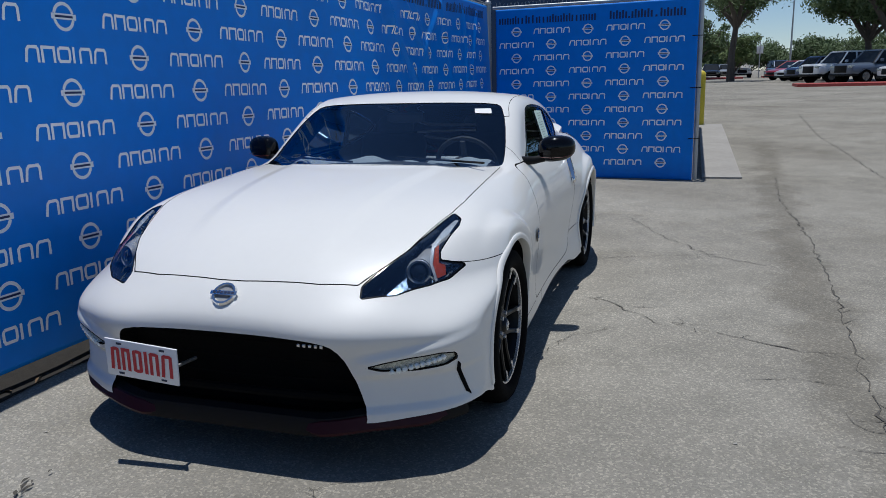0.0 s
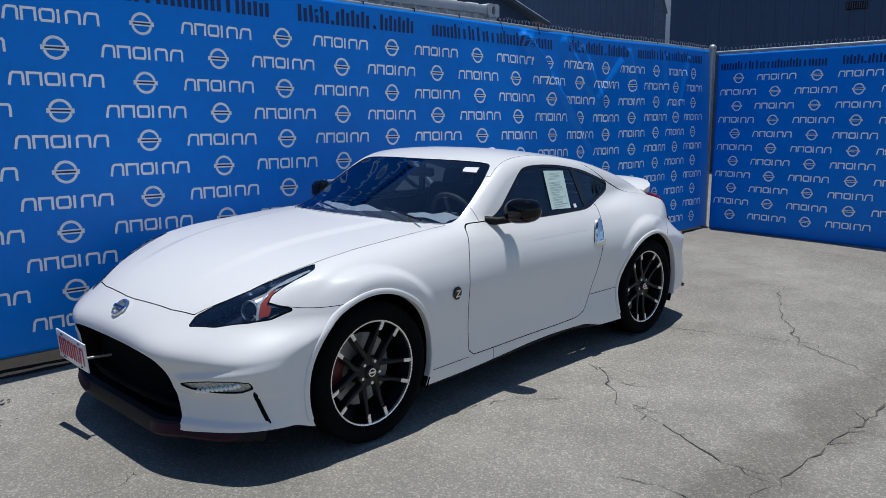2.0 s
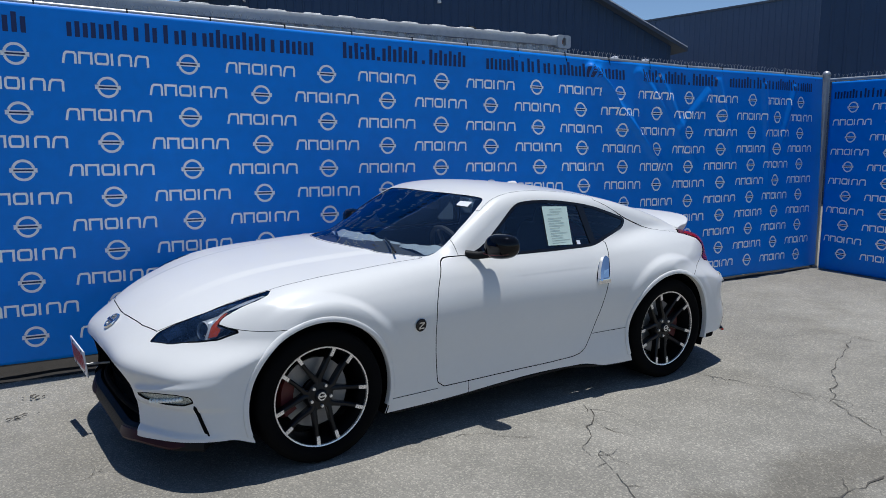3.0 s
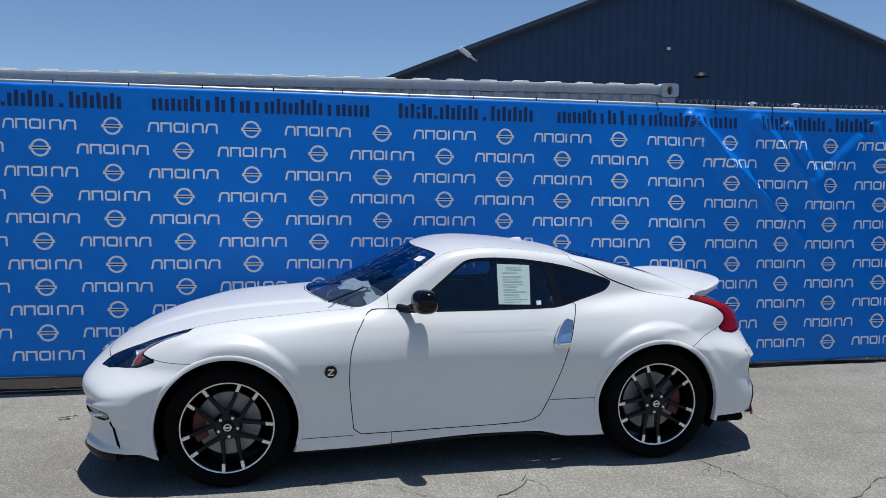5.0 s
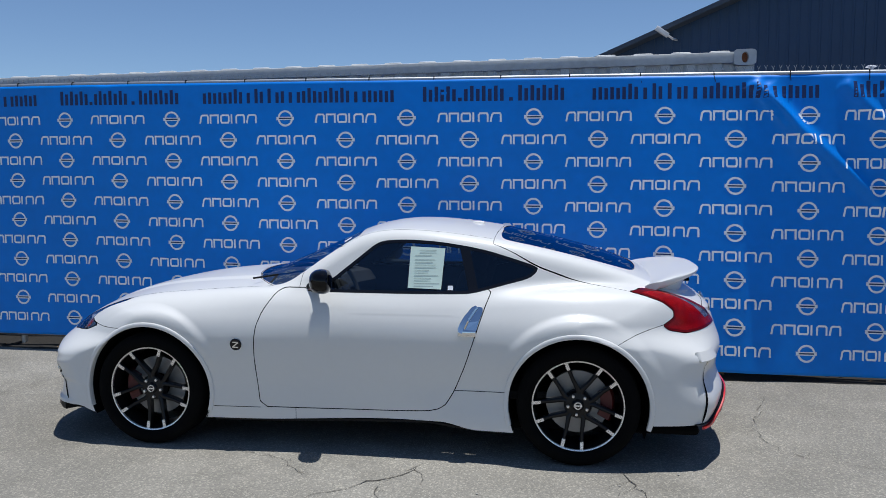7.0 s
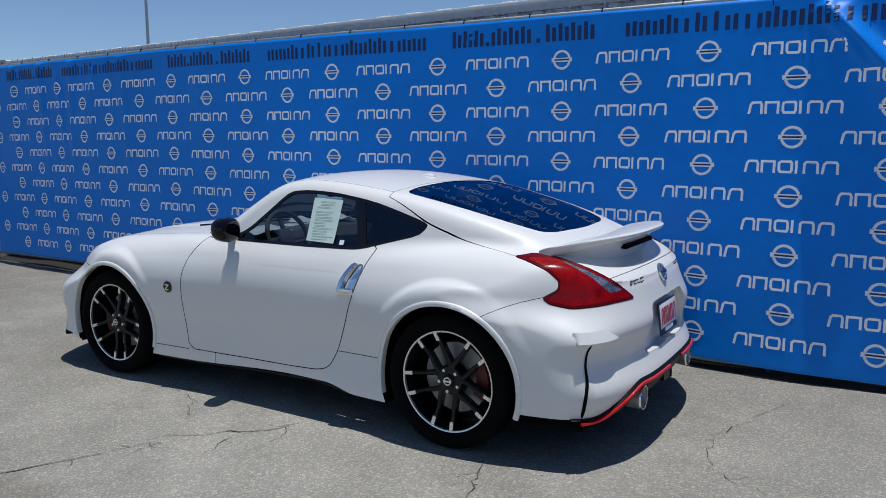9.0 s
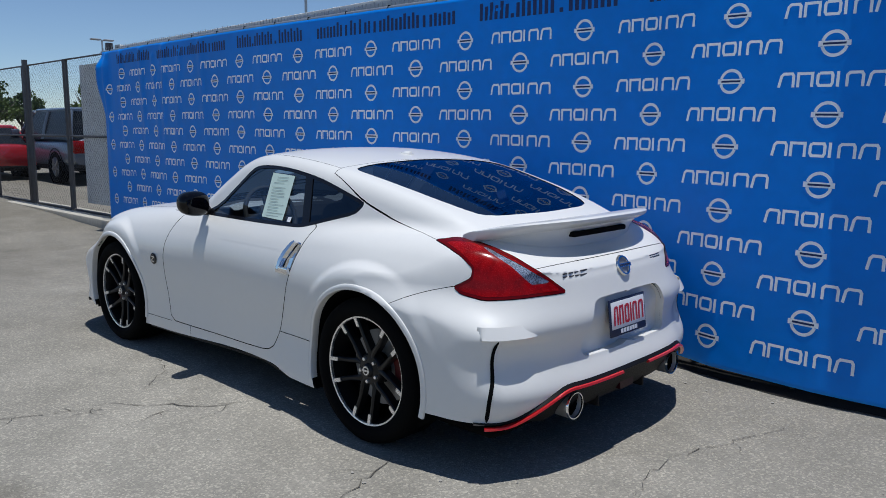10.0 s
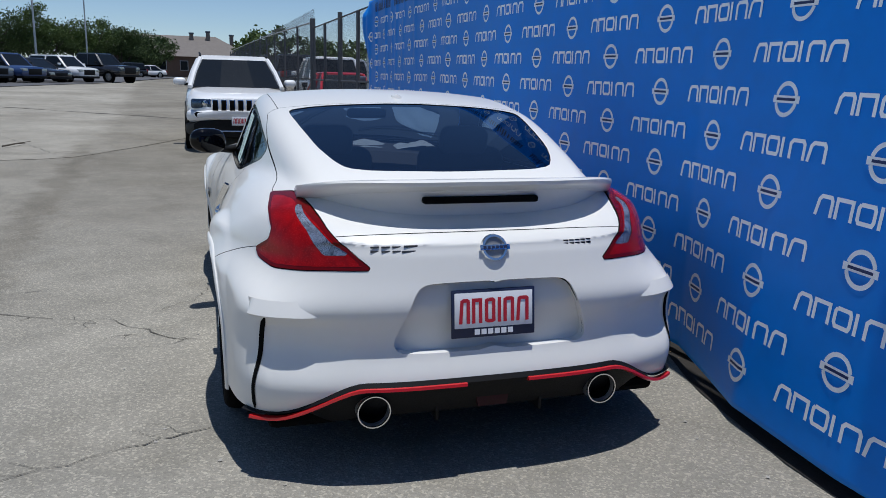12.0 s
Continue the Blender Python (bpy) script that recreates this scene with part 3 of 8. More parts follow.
CRACKS = [
    ([(0.5, -0.95), (0.29, -1.2), (0.08, -1.38), (-0.06, -1.6), (-0.16, -1.82), (-0.25, -1.99), (-0.34, -2.2), (-0.4, -2.47)], 0.017),
    ([(-0.4, -2.47), (-0.62, -2.43), (-0.8, -2.44), (-1.2, -2.41), (-1.9, -2.5)], 0.02),
    ([(-0.4, -2.47), (0.18, -2.5), (1.01, -2.56), (2.65, -2.61), (4.65, -2.58), (6.5, -2.7)], 0.02),
    ([(3.45, -0.7), (3.42, -1.53), (3.3, -2.55)], 0.011),
    ([(3.4, -1.04), (2.5, -1.4), (1.73, -1.82), (1.53, -2.17), (1.26, -2.5)], 0.013),
    ([(-0.84, -1.82), (-0.74, -2.12), (-0.79, -2.41)], 0.008),
    ([(-0.81, -0.9), (-0.43, -1.01), (-0.15, -1.26)], 0.008),
    ([(0.43, -0.95), (0.3, -1.17), (0.24, -1.32), (0.3, -1.6)], 0.010),
    ([(2.62, 0.65), (2.49, 0.21), (2.38, -0.14), (2.45, -0.5), (2.76, -0.66), (3.3, -0.8)], 0.009),
    ([(1.48, -0.84), (1.63, -1.32), (1.79, -1.7), (1.81, -2.1)], 0.010),
    ([(-2.48, -0.46), (-2.31, -0.46), (-2.25, -0.35), (-2.1, -0.56)], 0.008),
    ([(17.5, -4.26), (11.7, -3.94), (9.0, -3.97), (6.46, -3.99), (5.6, -4.1)], 0.022),
    ([(24.3, -2.0), (26.7, -5.0), (33.5, -9.5), (44.0, -16.0)], 0.11),
    ([(-15.6, -0.7), (-16.05, -1.2), (-17.1, -2.34), (-18.14, -3.8), (-20.1, -6.2), (-24.0, -11.0)], 0.3),
    ([(-9.0, -3.2), (-11.1, -4.2), (-12.5, -4.9)], 0.03),
    ([(-2.0, -3.3), (-1.2, -3.05), (-0.3, -3.2), (0.8, -3.05)], 0.012),
]


def build_cracks():
    rng = random.Random(4)
    for points, width in CRACKS:
        fine = []
        for (ax, ay), (bx, by) in zip(points, points[1:]):
            d = math.hypot(bx - ax, by - ay)
            n = max(2, int(d / (0.045 + width)))
            for i in range(n):
                t, w = i / n, min(0.022, 0.3 * d / n + 0.006)
                fine.append((ax + (bx - ax) * t + rng.uniform(-w, w), ay + (by - ay) * t + rng.uniform(-w, w)))
        fine.append(points[-1])
        verts, faces = [], []
        for i, (x, y) in enumerate(fine):
            a, b = fine[max(i - 1, 0)], fine[min(i + 1, len(fine) - 1)]
            d = Vector((b[0] - a[0], b[1] - a[1])).normalized()
            w = width * rng.choice((0.07, 0.12, 0.16, 0.22, 0.36)) * rng.uniform(0.7, 1.2) * min(1, 0.25 + i / 4, 0.25 + (len(fine) - 1 - i) / 4)
            z = ground_z(x) + 0.004 + abs(x) * 0.0004
            verts += [(x - d.y * w, y + d.x * w, z), (x + d.y * w, y - d.x * w, z)]
        faces = [(2 * i, 2 * i + 1, 2 * i + 3, 2 * i + 2) for i in range(len(fine) - 1) if rng.random() > 0.06]
        # short side branches
        for i in range(2, len(fine) - 2):
            if rng.random() < 0.16 and width < 0.05:
                x, y = fine[i]
                a = math.atan2(fine[i + 1][1] - y, fine[i + 1][0] - x) + rng.choice((-1, 1)) * rng.uniform(0.5, 1.3)
                w = width * 0.13
                for k in range(rng.randint(2, 7)):
                    a += rng.uniform(-0.7, 0.7)
                    d = rng.uniform(0.02, 0.045)
                    x2, y2 = x + d * math.cos(a), y + d * math.sin(a)
                    b, z = len(verts), ground_z(x) + 0.004 + abs(x) * 0.0004
                    nx, ny = -math.sin(a) * w, math.cos(a) * w
                    verts += [(x + nx, y + ny, z), (x - nx, y - ny, z), (x2 + nx * 0.8, y2 + ny * 0.8, z), (x2 - nx * 0.8, y2 - ny * 0.8, z)]
                    faces.append((b, b + 1, b + 3, b + 2))
                    x, y, w = x2, y2, w * 0.85
        tagged(link("crack", mesh_of("crack", verts, faces, M_CRACK, smooth=False)), "dark ragged crack in the worn asphalt", "crack", "pavement cracks", "structure")


build_cracks()


# ---------------------------------------------------------------- banners on the fence
BANNER_X0, BANNER_X1 = -6.90, 6.46
CREASES = [(2.62, 2.36, 0.72, -0.7, 0.058, 0.042, 2.9), (2.66, 2.37, 0.60, -0.8, 0.036, 0.04, 1.9), (3.3, 2.35, 0.68, -0.73, 0.04, 0.05, 2.2), (-5.4, 2.3, 0.12, -0.99, 0.016, 0.05, 2.1), (-4.7, 2.3, -0.08, -1.0, 0.014, 0.06, 2.1), (2.75, 2.36, 0.42, -0.9, 0.033, 0.054, 1.6), (3.6, 2.3, 0.55, -0.83, 0.033, 0.045, 1.6),
           (4.5, 2.33, 0.3, -0.95, 0.036, 0.054, 1.7), (4.4, 2.2, -0.75, -0.66, 0.03, 0.063, 1.5), (5.3, 2.3, 0.12, -0.99, 0.036, 0.045, 2.0),
           (5.9, 2.3, -0.35, -0.93, 0.033, 0.054, 1.9), (-4.2, 2.4, 0.05, -1.0, 0.016, 0.07, 2.2), (-5.1, 2.4, -0.03, -1.0, 0.022, 0.06, 2.3),
           (-5.7, 2.4, 0.03, -1.0, 0.026, 0.06, 2.3), (-6.3, 2.4, 0.02, -1.0, 0.029, 0.05, 2.3), (-6.75, 2.4, -0.02, -1.0, 0.032, 0.05, 2.3),
           (-2.95, 2.4, 0.02, -1.0, 0.01, 0.09, 2.2), (0.15, 2.3, 0.25, -0.97, 0.009, 0.1, 2.0)]


def piecewise(knots, values):
    return lambda x: float(np.interp(x, knots, values))


line_y = piecewise([-7.0, -5.4, -3.4, -1.2, 0.9, 2.0, 2.5, 3.6, 4.6, 5.6, 6.5], [1.475, 1.455, 1.41, 1.367, 1.356, 1.34, 1.32, 1.272, 1.232, 1.195, 1.17])
banner_lean = piecewise([1.3, 2.0, 2.6, 3.4, 4.3, 6.5], [0.0, 0.10, 0.10, 0.06, 0.035, 0.03])


banner_drop = piecewise([-7.0, -5.4, -4.4, -3.4, -2.3, -1.2, 0.0, 1.97, 3.06, 4.05, 5.1, 6.5], [0.050, 0.052, 0.048, 0.046, 0.031, 0.019, 0.004, -0.016, -0.035, -0.052, -0.047, -0.05])
# the cloth is bunched towards both ends, which narrows its print there
print_x = piecewise([-7.685, -6.608, -5.532, -4.455, -3.379, 0.927, 2.003, 3.08, 4.157, 5.233, 6.31, 7.0], [-7.10, -6.25, -5.378, -4.437, -3.379, 0.927, 1.97, 3.053, 4.06, 5.11, 6.03, 6.62])


def banner_print(u, z, out=0.0):
    return banner_place(print_x(u), z, out)


def banner_place(x, z, out=0.0):
    """Point of the long banner; z counts before the fence's slope."""
    y = line_y(x) - banner_lean(x) * (2.15 - z)
    y += 0.006 * math.sin(1.7 * x + 0.8 * z) + 0.005 * math.sin(3.9 * x - 2.1 * z + 1.0)
    for cx, cz, dx, dz, amp, width, length in CREASES:
        u, v = x - cx, z - cz
        along, across = u * dx + v * dz, abs(u * dz - v * dx)
        if 0 < along < length and across < 4 * width:
            y -= amp * math.exp(-(across / width) ** 2) * math.sin(math.pi * min(1, along / length * 1.4 + 0.06) ** 0.5)
    if x < -6.6:
        y -= 0.10 * ((-6.6 - x) / 0.3) ** 2 * float(ramp(z, 1.5, 2.1)) * (1 - float(ramp(z, 2.2, 2.4)))
    return (x, y - out, z + banner_drop(x))


END_A, END_B = Vector((6.50, 1.10, 0)), Vector((6.21, -1.63, 0))
END_DIR = (END_B - END_A).normalized()
END_OUT = Vector((END_DIR.y, -END_DIR.x, 0))
if END_OUT.x > 0:
    END_OUT = -END_OUT


def end_place(u, z, out=0.0):
    """Point of the short banner across the end; u runs from the corner post."""
    bulge = 0.012 * math.sin(2.3 * u + z) + 0.010 * math.sin(5.1 * u - 1.3 * z) + 0.03 * math.exp(-((u - 1.5) / 0.7) ** 2) * math.sin(math.pi * z / 2.4)
    p = END_A + END_DIR * u + END_OUT * (0.05 + bulge + out)
    return (p.x, p.y, z - 0.0145 * 6.4)


def draped(place, u0, u1, z0, z1, step, name, mat, parent):
    us, zs = np.arange(u0, u1 + step / 2, step), np.linspace(z0, z1, int((z1 - z0) / step) + 1)
    verts = [place(float(u), float(z)) for u in us for z in zs]
    n = len(zs)
    faces = [(i * n + j, (i + 1) * n + j, (i + 1) * n + j + 1, i * n + j + 1) for i in range(len(us) - 1) for j in range(n - 1)]
    ob = link(name, mesh_of(name, verts, faces, mat), parent)
    s = ob.modifiers.new("thickness", "SOLIDIFY")
    s.thickness, s.offset = 0.003, -1
    return ob


def print_marks(place, cols, rows, z_top, pitch_z, u_first, pitch_u, size, parent, u_lo, u_hi):
    """Alternating word marks and ring badges; the second row is shifted by half a pitch."""
    word_w, word_h, ring = 0.545 * size, 0.080 * size, 0.072 * size
    for row in range(rows):
        z = z_top - row * pitch_z
        for col in range(cols):
            u = u_first + (col + (0.5 if row % 2 else 0)) * pitch_u
            if u_lo + ring < u < u_hi - ring:
                at = lambda a, b, g=0.0, u=u, z=z: place(u + a, z + b, 0.0018 + g)
                badge = flat_strokes([arc_points(0, 0, ring * 0.86, ring * 0.86, 14, 166, 12), arc_points(0, 0, ring * 0.86, ring * 0.86, 194, 346, 12)], ring * 0.24, at, M_BSILVER, "ring_badge")
                ob = link("ring_badge", badge, parent)
                link("cross_bar", flat_strokes([[(-ring * 1.12, 0), (ring * 1.12, 0)]], ring * 0.40, lambda a, b, g=0.0, u=u, z=z: place(u + a, z + b, 0.0026), M_BSILVER, "cross_bar"), ob)
                link("dark_stroke", flat_strokes([[(-ring * 0.8, 0), (ring * 0.8, 0)]], ring * 0.15, lambda a, b, g=0.0, u=u, z=z: place(u + a, z + b, 0.0034), M_BNAVY, "dark_stroke"), ob)
            w = u + pitch_u / 2
            if u_lo + word_w * 0.45 < w < u_hi - word_w * 0.45:
                at = lambda a, b, g=0.0, w=w, z=z: place(w + a, z + b, 0.0018 + g)
                link("word_mark", flat_strokes(wordmark(word_w, word_h, 0.0155 * size), 0.0155 * size, at, M_BWHITE, "word_mark", 0.0006), parent)


def print_band(place, spans, z, parent, size=1.0):
    """Navy lettering along the top edge as plain upright bars."""
    for u0, u1, count, tall, seed in spans:
        rng = random.Random(seed)
        pitch = (u1 - u0) / count
        for i in range(count):
            u = u0 + (i + 0.5) * pitch
            h = (0.125 if tall or rng.random() < 0.25 else 0.092) * size
            base = -0.062 * size
            if tall and i in (3, 7):
                h = 0.03 * size
            at = lambda a, b, g=0.0, u=u: place(u + a, z + b, 0.0018)
            wide = pitch * 0.25
            lines = [[(-wide, base), (-wide, base + h)], [(wide, base), (wide, base + 0.10 * size)]] if rng.random() < 0.75 else [[(0, base), (0, base + h)]]
            link("navy_bar", flat_strokes(lines, pitch * 0.30, at, M_BNAVY, "navy_bar"), parent)


def build_banners():
    long_banner = tagged(draped(banner_place, BANNER_X0, BANNER_X1, 0.09, 2.42, 0.024, "banner", M_BANNER, None),
                         "long blue vinyl banner with white printed marks, tied to the fence", "banner")
    print_marks(banner_print, 16, 11, 2.105, 0.1845, -1.226 - 6 * 1.0765, 1.0765, 1.0, long_banner, -7.35, 6.75)
    spans = []
    for k in range(-2, 3):
        spans += [(-2.005 + 3.411 * k, -0.25 + 3.411 * k, 18, False, 11), (-0.016 + 3.411 * k, 1.19 + 3.411 * k, 12, True, 12)]
    spans = [s for s in spans if s[0] > -7.3 and s[1] < 6.8]
    print_band(banner_print, spans, 2.30, long_banner)
    short = tagged(draped(end_place, 0.06, 2.77, 0.10, 2.40, 0.024, "banner", M_BANNER, None),
                   "short blue vinyl banner across the end of the bay", "banner")
    print_marks(end_place, 4, 11, 2.09, 0.177, 0.36 - 1.0, 1.0, 0.93, short, 0.08, 2.68)
    print_band(end_place, [(0.10, 1.47, 18, False, 11), (1.64, 2.62, 12, True, 12)], 2.25, short, 0.85)


def chain_link(name, a, b, z0, z1, parent, pitch=0.065, radius=0.0022, mat=None):
    """Diamond wire between two points, as one mesh of thin flat wires."""
    a, b = Vector(a), Vector(b)
    run, d = (b - a).length, (b - a).normalized()
    verts, faces = [], []
    side = Vector((0, 0, 1)).cross(d) * 0.004
    height = z1 - z0
    k = -height
    while k < run:
        for way in (1, -1):
            s0, s1 = max(0, k), min(run, k + height)
            if s1 <= s0:
                continue
            h0, h1 = (s0 - k), (s1 - k)
            za, zb = (z0 + h0, z0 + h1) if way > 0 else (z1 - h0, z1 - h1)
            p, q = a + d * s0, a + d * s1
            off = side * way
            t = Vector((d.x * -way, d.y * -way, 1)).normalized() * radius
            base = len(verts)
            for pt, zz in ((p, za), (q, zb)):
                c = Vector((pt.x, pt.y, zz)) + off
                verts += [c + t, c - t, c + side.normalized() * radius]
            faces += [(base, base + 1, base + 4, base + 3), (base + 1, base + 2, base + 5, base + 4), (base + 2, base, base + 3, base + 5)]
        k += pitch
    ob = link(name, mesh_of(name, verts, faces, mat or M_GALV, smooth=False), parent)
    return tagged(ob, kind="stuff")


def build_fence():
    fence = thing("chain_link_fence", "galvanised chain-link fence with twisted wire tips behind the banner", "fence")
    line = lambda x, z: (x, line_y(x) + 0.05, z + banner_drop(x))
    rail = bmesh.new()
    tube(rail, [line(x, 2.43) for x in np.linspace(-7.0, 6.5, 28)], 0.021, 10)
    part("top_rail", rail, M_GALV, fence)
    for x in (-4.0, -1.0, 2.0, 4.3):
        bm = bmesh.new()
        tube(bm, [(line(x, 0)[0], line(x, 0)[1] + 0.05, 0), (line(x, 0)[0], line(x, 0)[1] + 0.05, 2.45 + banner_drop(x))], 0.03, 10)
        part("post", bm, M_GALV, fence)
    bm = bmesh.new()
    tube(bm, [(6.56, 1.19, 0), (6.56, 1.19, 2.40)], 0.045, 14)
    lathe_cap = bmesh.ops.create_uvsphere(bm, u_segments=14, v_segments=8, radius=0.052)
    for v in lathe_cap["verts"]:
        v.co = Vector((v.co.x + 6.56, v.co.y + 1.19, v.co.z * 0.9 + 2.41))
    part("corner_post", bm, M_GALV, fence, "round galvanised corner post with a domed cap")
    # twisted wire ends over the rail
    rng = random.Random(8)
    bm = bmesh.new()
    for i in range(250):
        x = -6.95 + i * 0.0538
        px, py, pz = line(x, 2.435)
        h = rng.uniform(0.045, 0.065)
        tube(bm, [(px, py, pz - 0.03), (px + 0.003, py, pz + h * 0.6), (px + 0.012, py - 0.004, pz + h)], 0.0024, 4, False)
        tube(bm, [(px + 0.004, py, pz + h * 0.55), (px - 0.010, py + 0.004, pz + h)], 0.0022, 4, False)
        tube(bm, [(px, py, pz + 0.0), (px + 0.027, py, pz - 0.03)], 0.0022, 4, False)
        tube(bm, [(px + 0.0538, py, pz + 0.0), (px + 0.027, py, pz - 0.03)], 0.0022, 4, False)
    tagged(part("twisted_wire", bm, M_GALV, fence), kind="stuff")
    # black ties that hold the banner
    for i in range(24):
        x = -6.7 + i * 0.565
        px, py, pz = line(x, 2.43)
        bm = bmesh.new()
        tube(bm, [(px, py + 0.02, pz - 0.03), (px + 0.004, py - 0.028, pz - 0.01), (px + 0.006, py - 0.02, pz + 0.022), (px + 0.006, py + 0.02, pz + 0.02)], 0.0045, 5)
        tube(bm, [(px + 0.004, py - 0.028, pz - 0.01), (px + rng.uniform(-0.01, 0.02), py - 0.04, pz - 0.06)], 0.003, 4)
        part("tie", bm, M_DARK, fence)
    # mulch strip whose near-black colour paints in the shade of the banner's gap
    soil = bmesh.new()
    xs = np.linspace(-7.0, 6.5, 60)
    lo = [soil.verts.new((x, line_y(x) - banner_lean(x) * 1.9 - 0.02 + 0.02 * math.sin(x * 7), 0.006)) for x in xs]
    mi = [soil.verts.new((x, line_y(x) + 0.06, 0.03 + 0.01 * math.sin(x * 5))) for x in xs]
    hi = [soil.verts.new((x, line_y(x) + 0.42, 0.16)) for x in xs]
    for i in range(59):
        soil.faces.new((lo[i], lo[i + 1], mi[i + 1], mi[i]))
        soil.faces.new((mi[i], mi[i + 1], hi[i + 1], hi[i]))
    tagged(part("shaded_soil_strip", soil, M_SHADED_SOIL), "mulch strip under the fence, blackened for the shade in the gap", "soil", kind="structure")
    # low dark rail and litter below the banner
    bm = bmesh.new()
    tube(bm, [(x, line(x, 0)[1] - 0.01, 0.10 + banner_drop(x) * 0.5) for x in np.linspace(-7.0, 6.4, 20)], 0.015, 6)
    part("bottom_rail", bm, M_POST, fence)

    end = thing("end_fence", "galvanised chain-link panel across the end of the bay", "fence")
    bm = bmesh.new()
    p, q = end_place(0.0, 2.43, -0.06), end_place(2.78, 2.43, -0.06)
    tube(bm, [p, q], 0.021, 10)
    part("top_rail", bm, M_GALV, end)
    bm = bmesh.new()
    e = end_place(2.80, 0, -0.05)
    tube(bm, [(e[0], e[1], 0), (e[0], e[1], 2.50)], 0.032, 12)
    part("end_post", bm, M_GALV, end)
    bm = bmesh.new()
    for i in range(52):
        x, y, z = end_place(0.05 + i * 0.0525, 2.44, -0.06)
        h = rng.uniform(0.045, 0.065)
        tube(bm, [(x, y, z - 0.03), (x, y, z + h * 0.6), (x, y + 0.012, z + h)], 0.0024, 4, False)
        tube(bm, [(x, y, z + h * 0.5), (x, y - 0.010, z + h)], 0.0024, 4, False)
    tagged(part("twisted_wire", bm, M_GALV, end), kind="stuff")
    for z in (0.55, 1.2, 1.85):
        bm = bmesh.new()
        tube(bm, [(e[0] - 0.05, e[1] + 0.1, z), (e[0] - 0.04, e[1] - 0.03, z), (e[0] + 0.04, e[1] - 0.04, z)], 0.006, 5)
        part("tie", bm, M_DARK, end)

    side = thing("return_fence", "chain-link fence with dark privacy mesh leading away from the bay", "fence")
    chain_link("wire_mesh", (6.3, -1.70, 0), (13.8, -1.72, 0), 0.03, 2.4, side, mat=M_POST)
    bm = bmesh.new()
    n, zs = 60, 12
    vs = [[bm.verts.new((6.32 + 7.4 * i / n, -1.685 + 0.012 * math.sin(i * 1.3) * (1 if j else 0.3), 0.06 + 2.25 * j / zs)) for j in range(zs + 1)] for i in range(n + 1)]
    for i in range(n):
        for j in range(zs):
            bm.faces.new((vs[i][j], vs[i + 1][j], vs[i + 1][j + 1], vs[i][j + 1]))
    part("privacy_mesh", bm, M_PRIVACY, side, "dark woven privacy mesh")
    for x in (9.0, 11.5, 13.8):
        bm = bmesh.new()
        tube(bm, [(x, -1.70, 0), (x, -1.70, 2.45)], 0.03, 10)
        part("post", bm, M_GALV, side)
    bm = bmesh.new()
    tube(bm, [(6.25, -1.70, 2.42), (13.8, -1.71, 2.42)], 0.02, 8)
    part("top_rail", bm, M_GALV, side)


def build_gate():
    gate = thing("gate_fence", "open-mesh galvanised gates and chain-link fence beside the banner", "fence")
    y = 1.70
    for x, top, r, mat in ((-7.05, 2.62, 0.05, M_POST), (-10.53, 2.60, 0.045, M_POST), (-14.16, 2.72, 0.065, M_POST)):
        bm = bmesh.new()
        tube(bm, [(x, y - (0.05 if x > -8 else 0), ground_z(x)), (x, y - (0.05 if x > -8 else 0), top)], r, 12)
        part("post", bm, mat, gate)
    for x0, x1 in ((-7.2, -8.75), (-8.85, -10.4), (-10.66, -12.3), (-12.4, -14.0)):
        leaf = bmesh.new()
        zt, zb = 2.50, 0.18
        tube(leaf, [(x0, y, zb), (x0, y, zt), (x1, y, zt), (x1, y, zb), (x0, y, zb)], 0.024, 8)
        tube(leaf, [(x0, y, 1.33), (x1, y, 1.33)], 0.018, 8)
        part("gate_frame", leaf, M_POST, gate)
    bm = bmesh.new()
    xs = np.arange(-8.42, -7.12, 0.02)
    lo = [bm.verts.new((x, y + 0.07 + 0.012 * (1 if int(i / 3) % 2 else 0), 0.30)) for i, x in enumerate(xs)]
    hi = [bm.verts.new((x, y + 0.07 + 0.012 * (1 if int(i / 3) % 2 else 0), 2.40)) for i, x in enumerate(xs)]
    for i in range(len(xs) - 1):
        bm.faces.new((lo[i], lo[i + 1], hi[i + 1], hi[i]))
    part("sheet_panel", bm, M_CONTAINER, gate, "pale ribbed steel sheet behind the gate mesh", smooth=False)
    chain_link("wire_mesh", (-7.1, y - 0.01, 0), (-14.1, y - 0.01, 0), 0.15, 2.5, gate, 0.075, 0.0014, M_POST)
    far = thing("far_fence", "long chain-link fence receding along the lot", "fence")
    for i in range(14):
        x = -14.2 - 3.2 * (i + 1)
        bm = bmesh.new()
        tube(bm, [(x, 1.75, ground_z(x)), (x, 1.75, ground_z(x) + 2.45)], 0.03, 8)
        part("post", bm, M_POST, far)
    bm = bmesh.new()
    tube(bm, [(-14.2 - 3.2 * i, 1.75, ground_z(-14.2 - 3.2 * i) + 2.43) for i in range(15)], 0.022, 8)
    part("top_rail", bm, M_GALV, far)
    chain_link("wire_mesh", (-14.2, 1.75, 0), (-59, 1.75, 0), 0.45, 2.95, far, 0.09, 0.0024, M_POST)
    # low concrete strip under the gates
    bm = bmesh.new()
    box(bm, (-16.0, 1.45, -0.05), (-7.0, 1.95, 0.16), 0.02)
    tagged(part("kerb", bm, M_KERB), "low concrete kerb under the gates", "kerb", kind="structure")


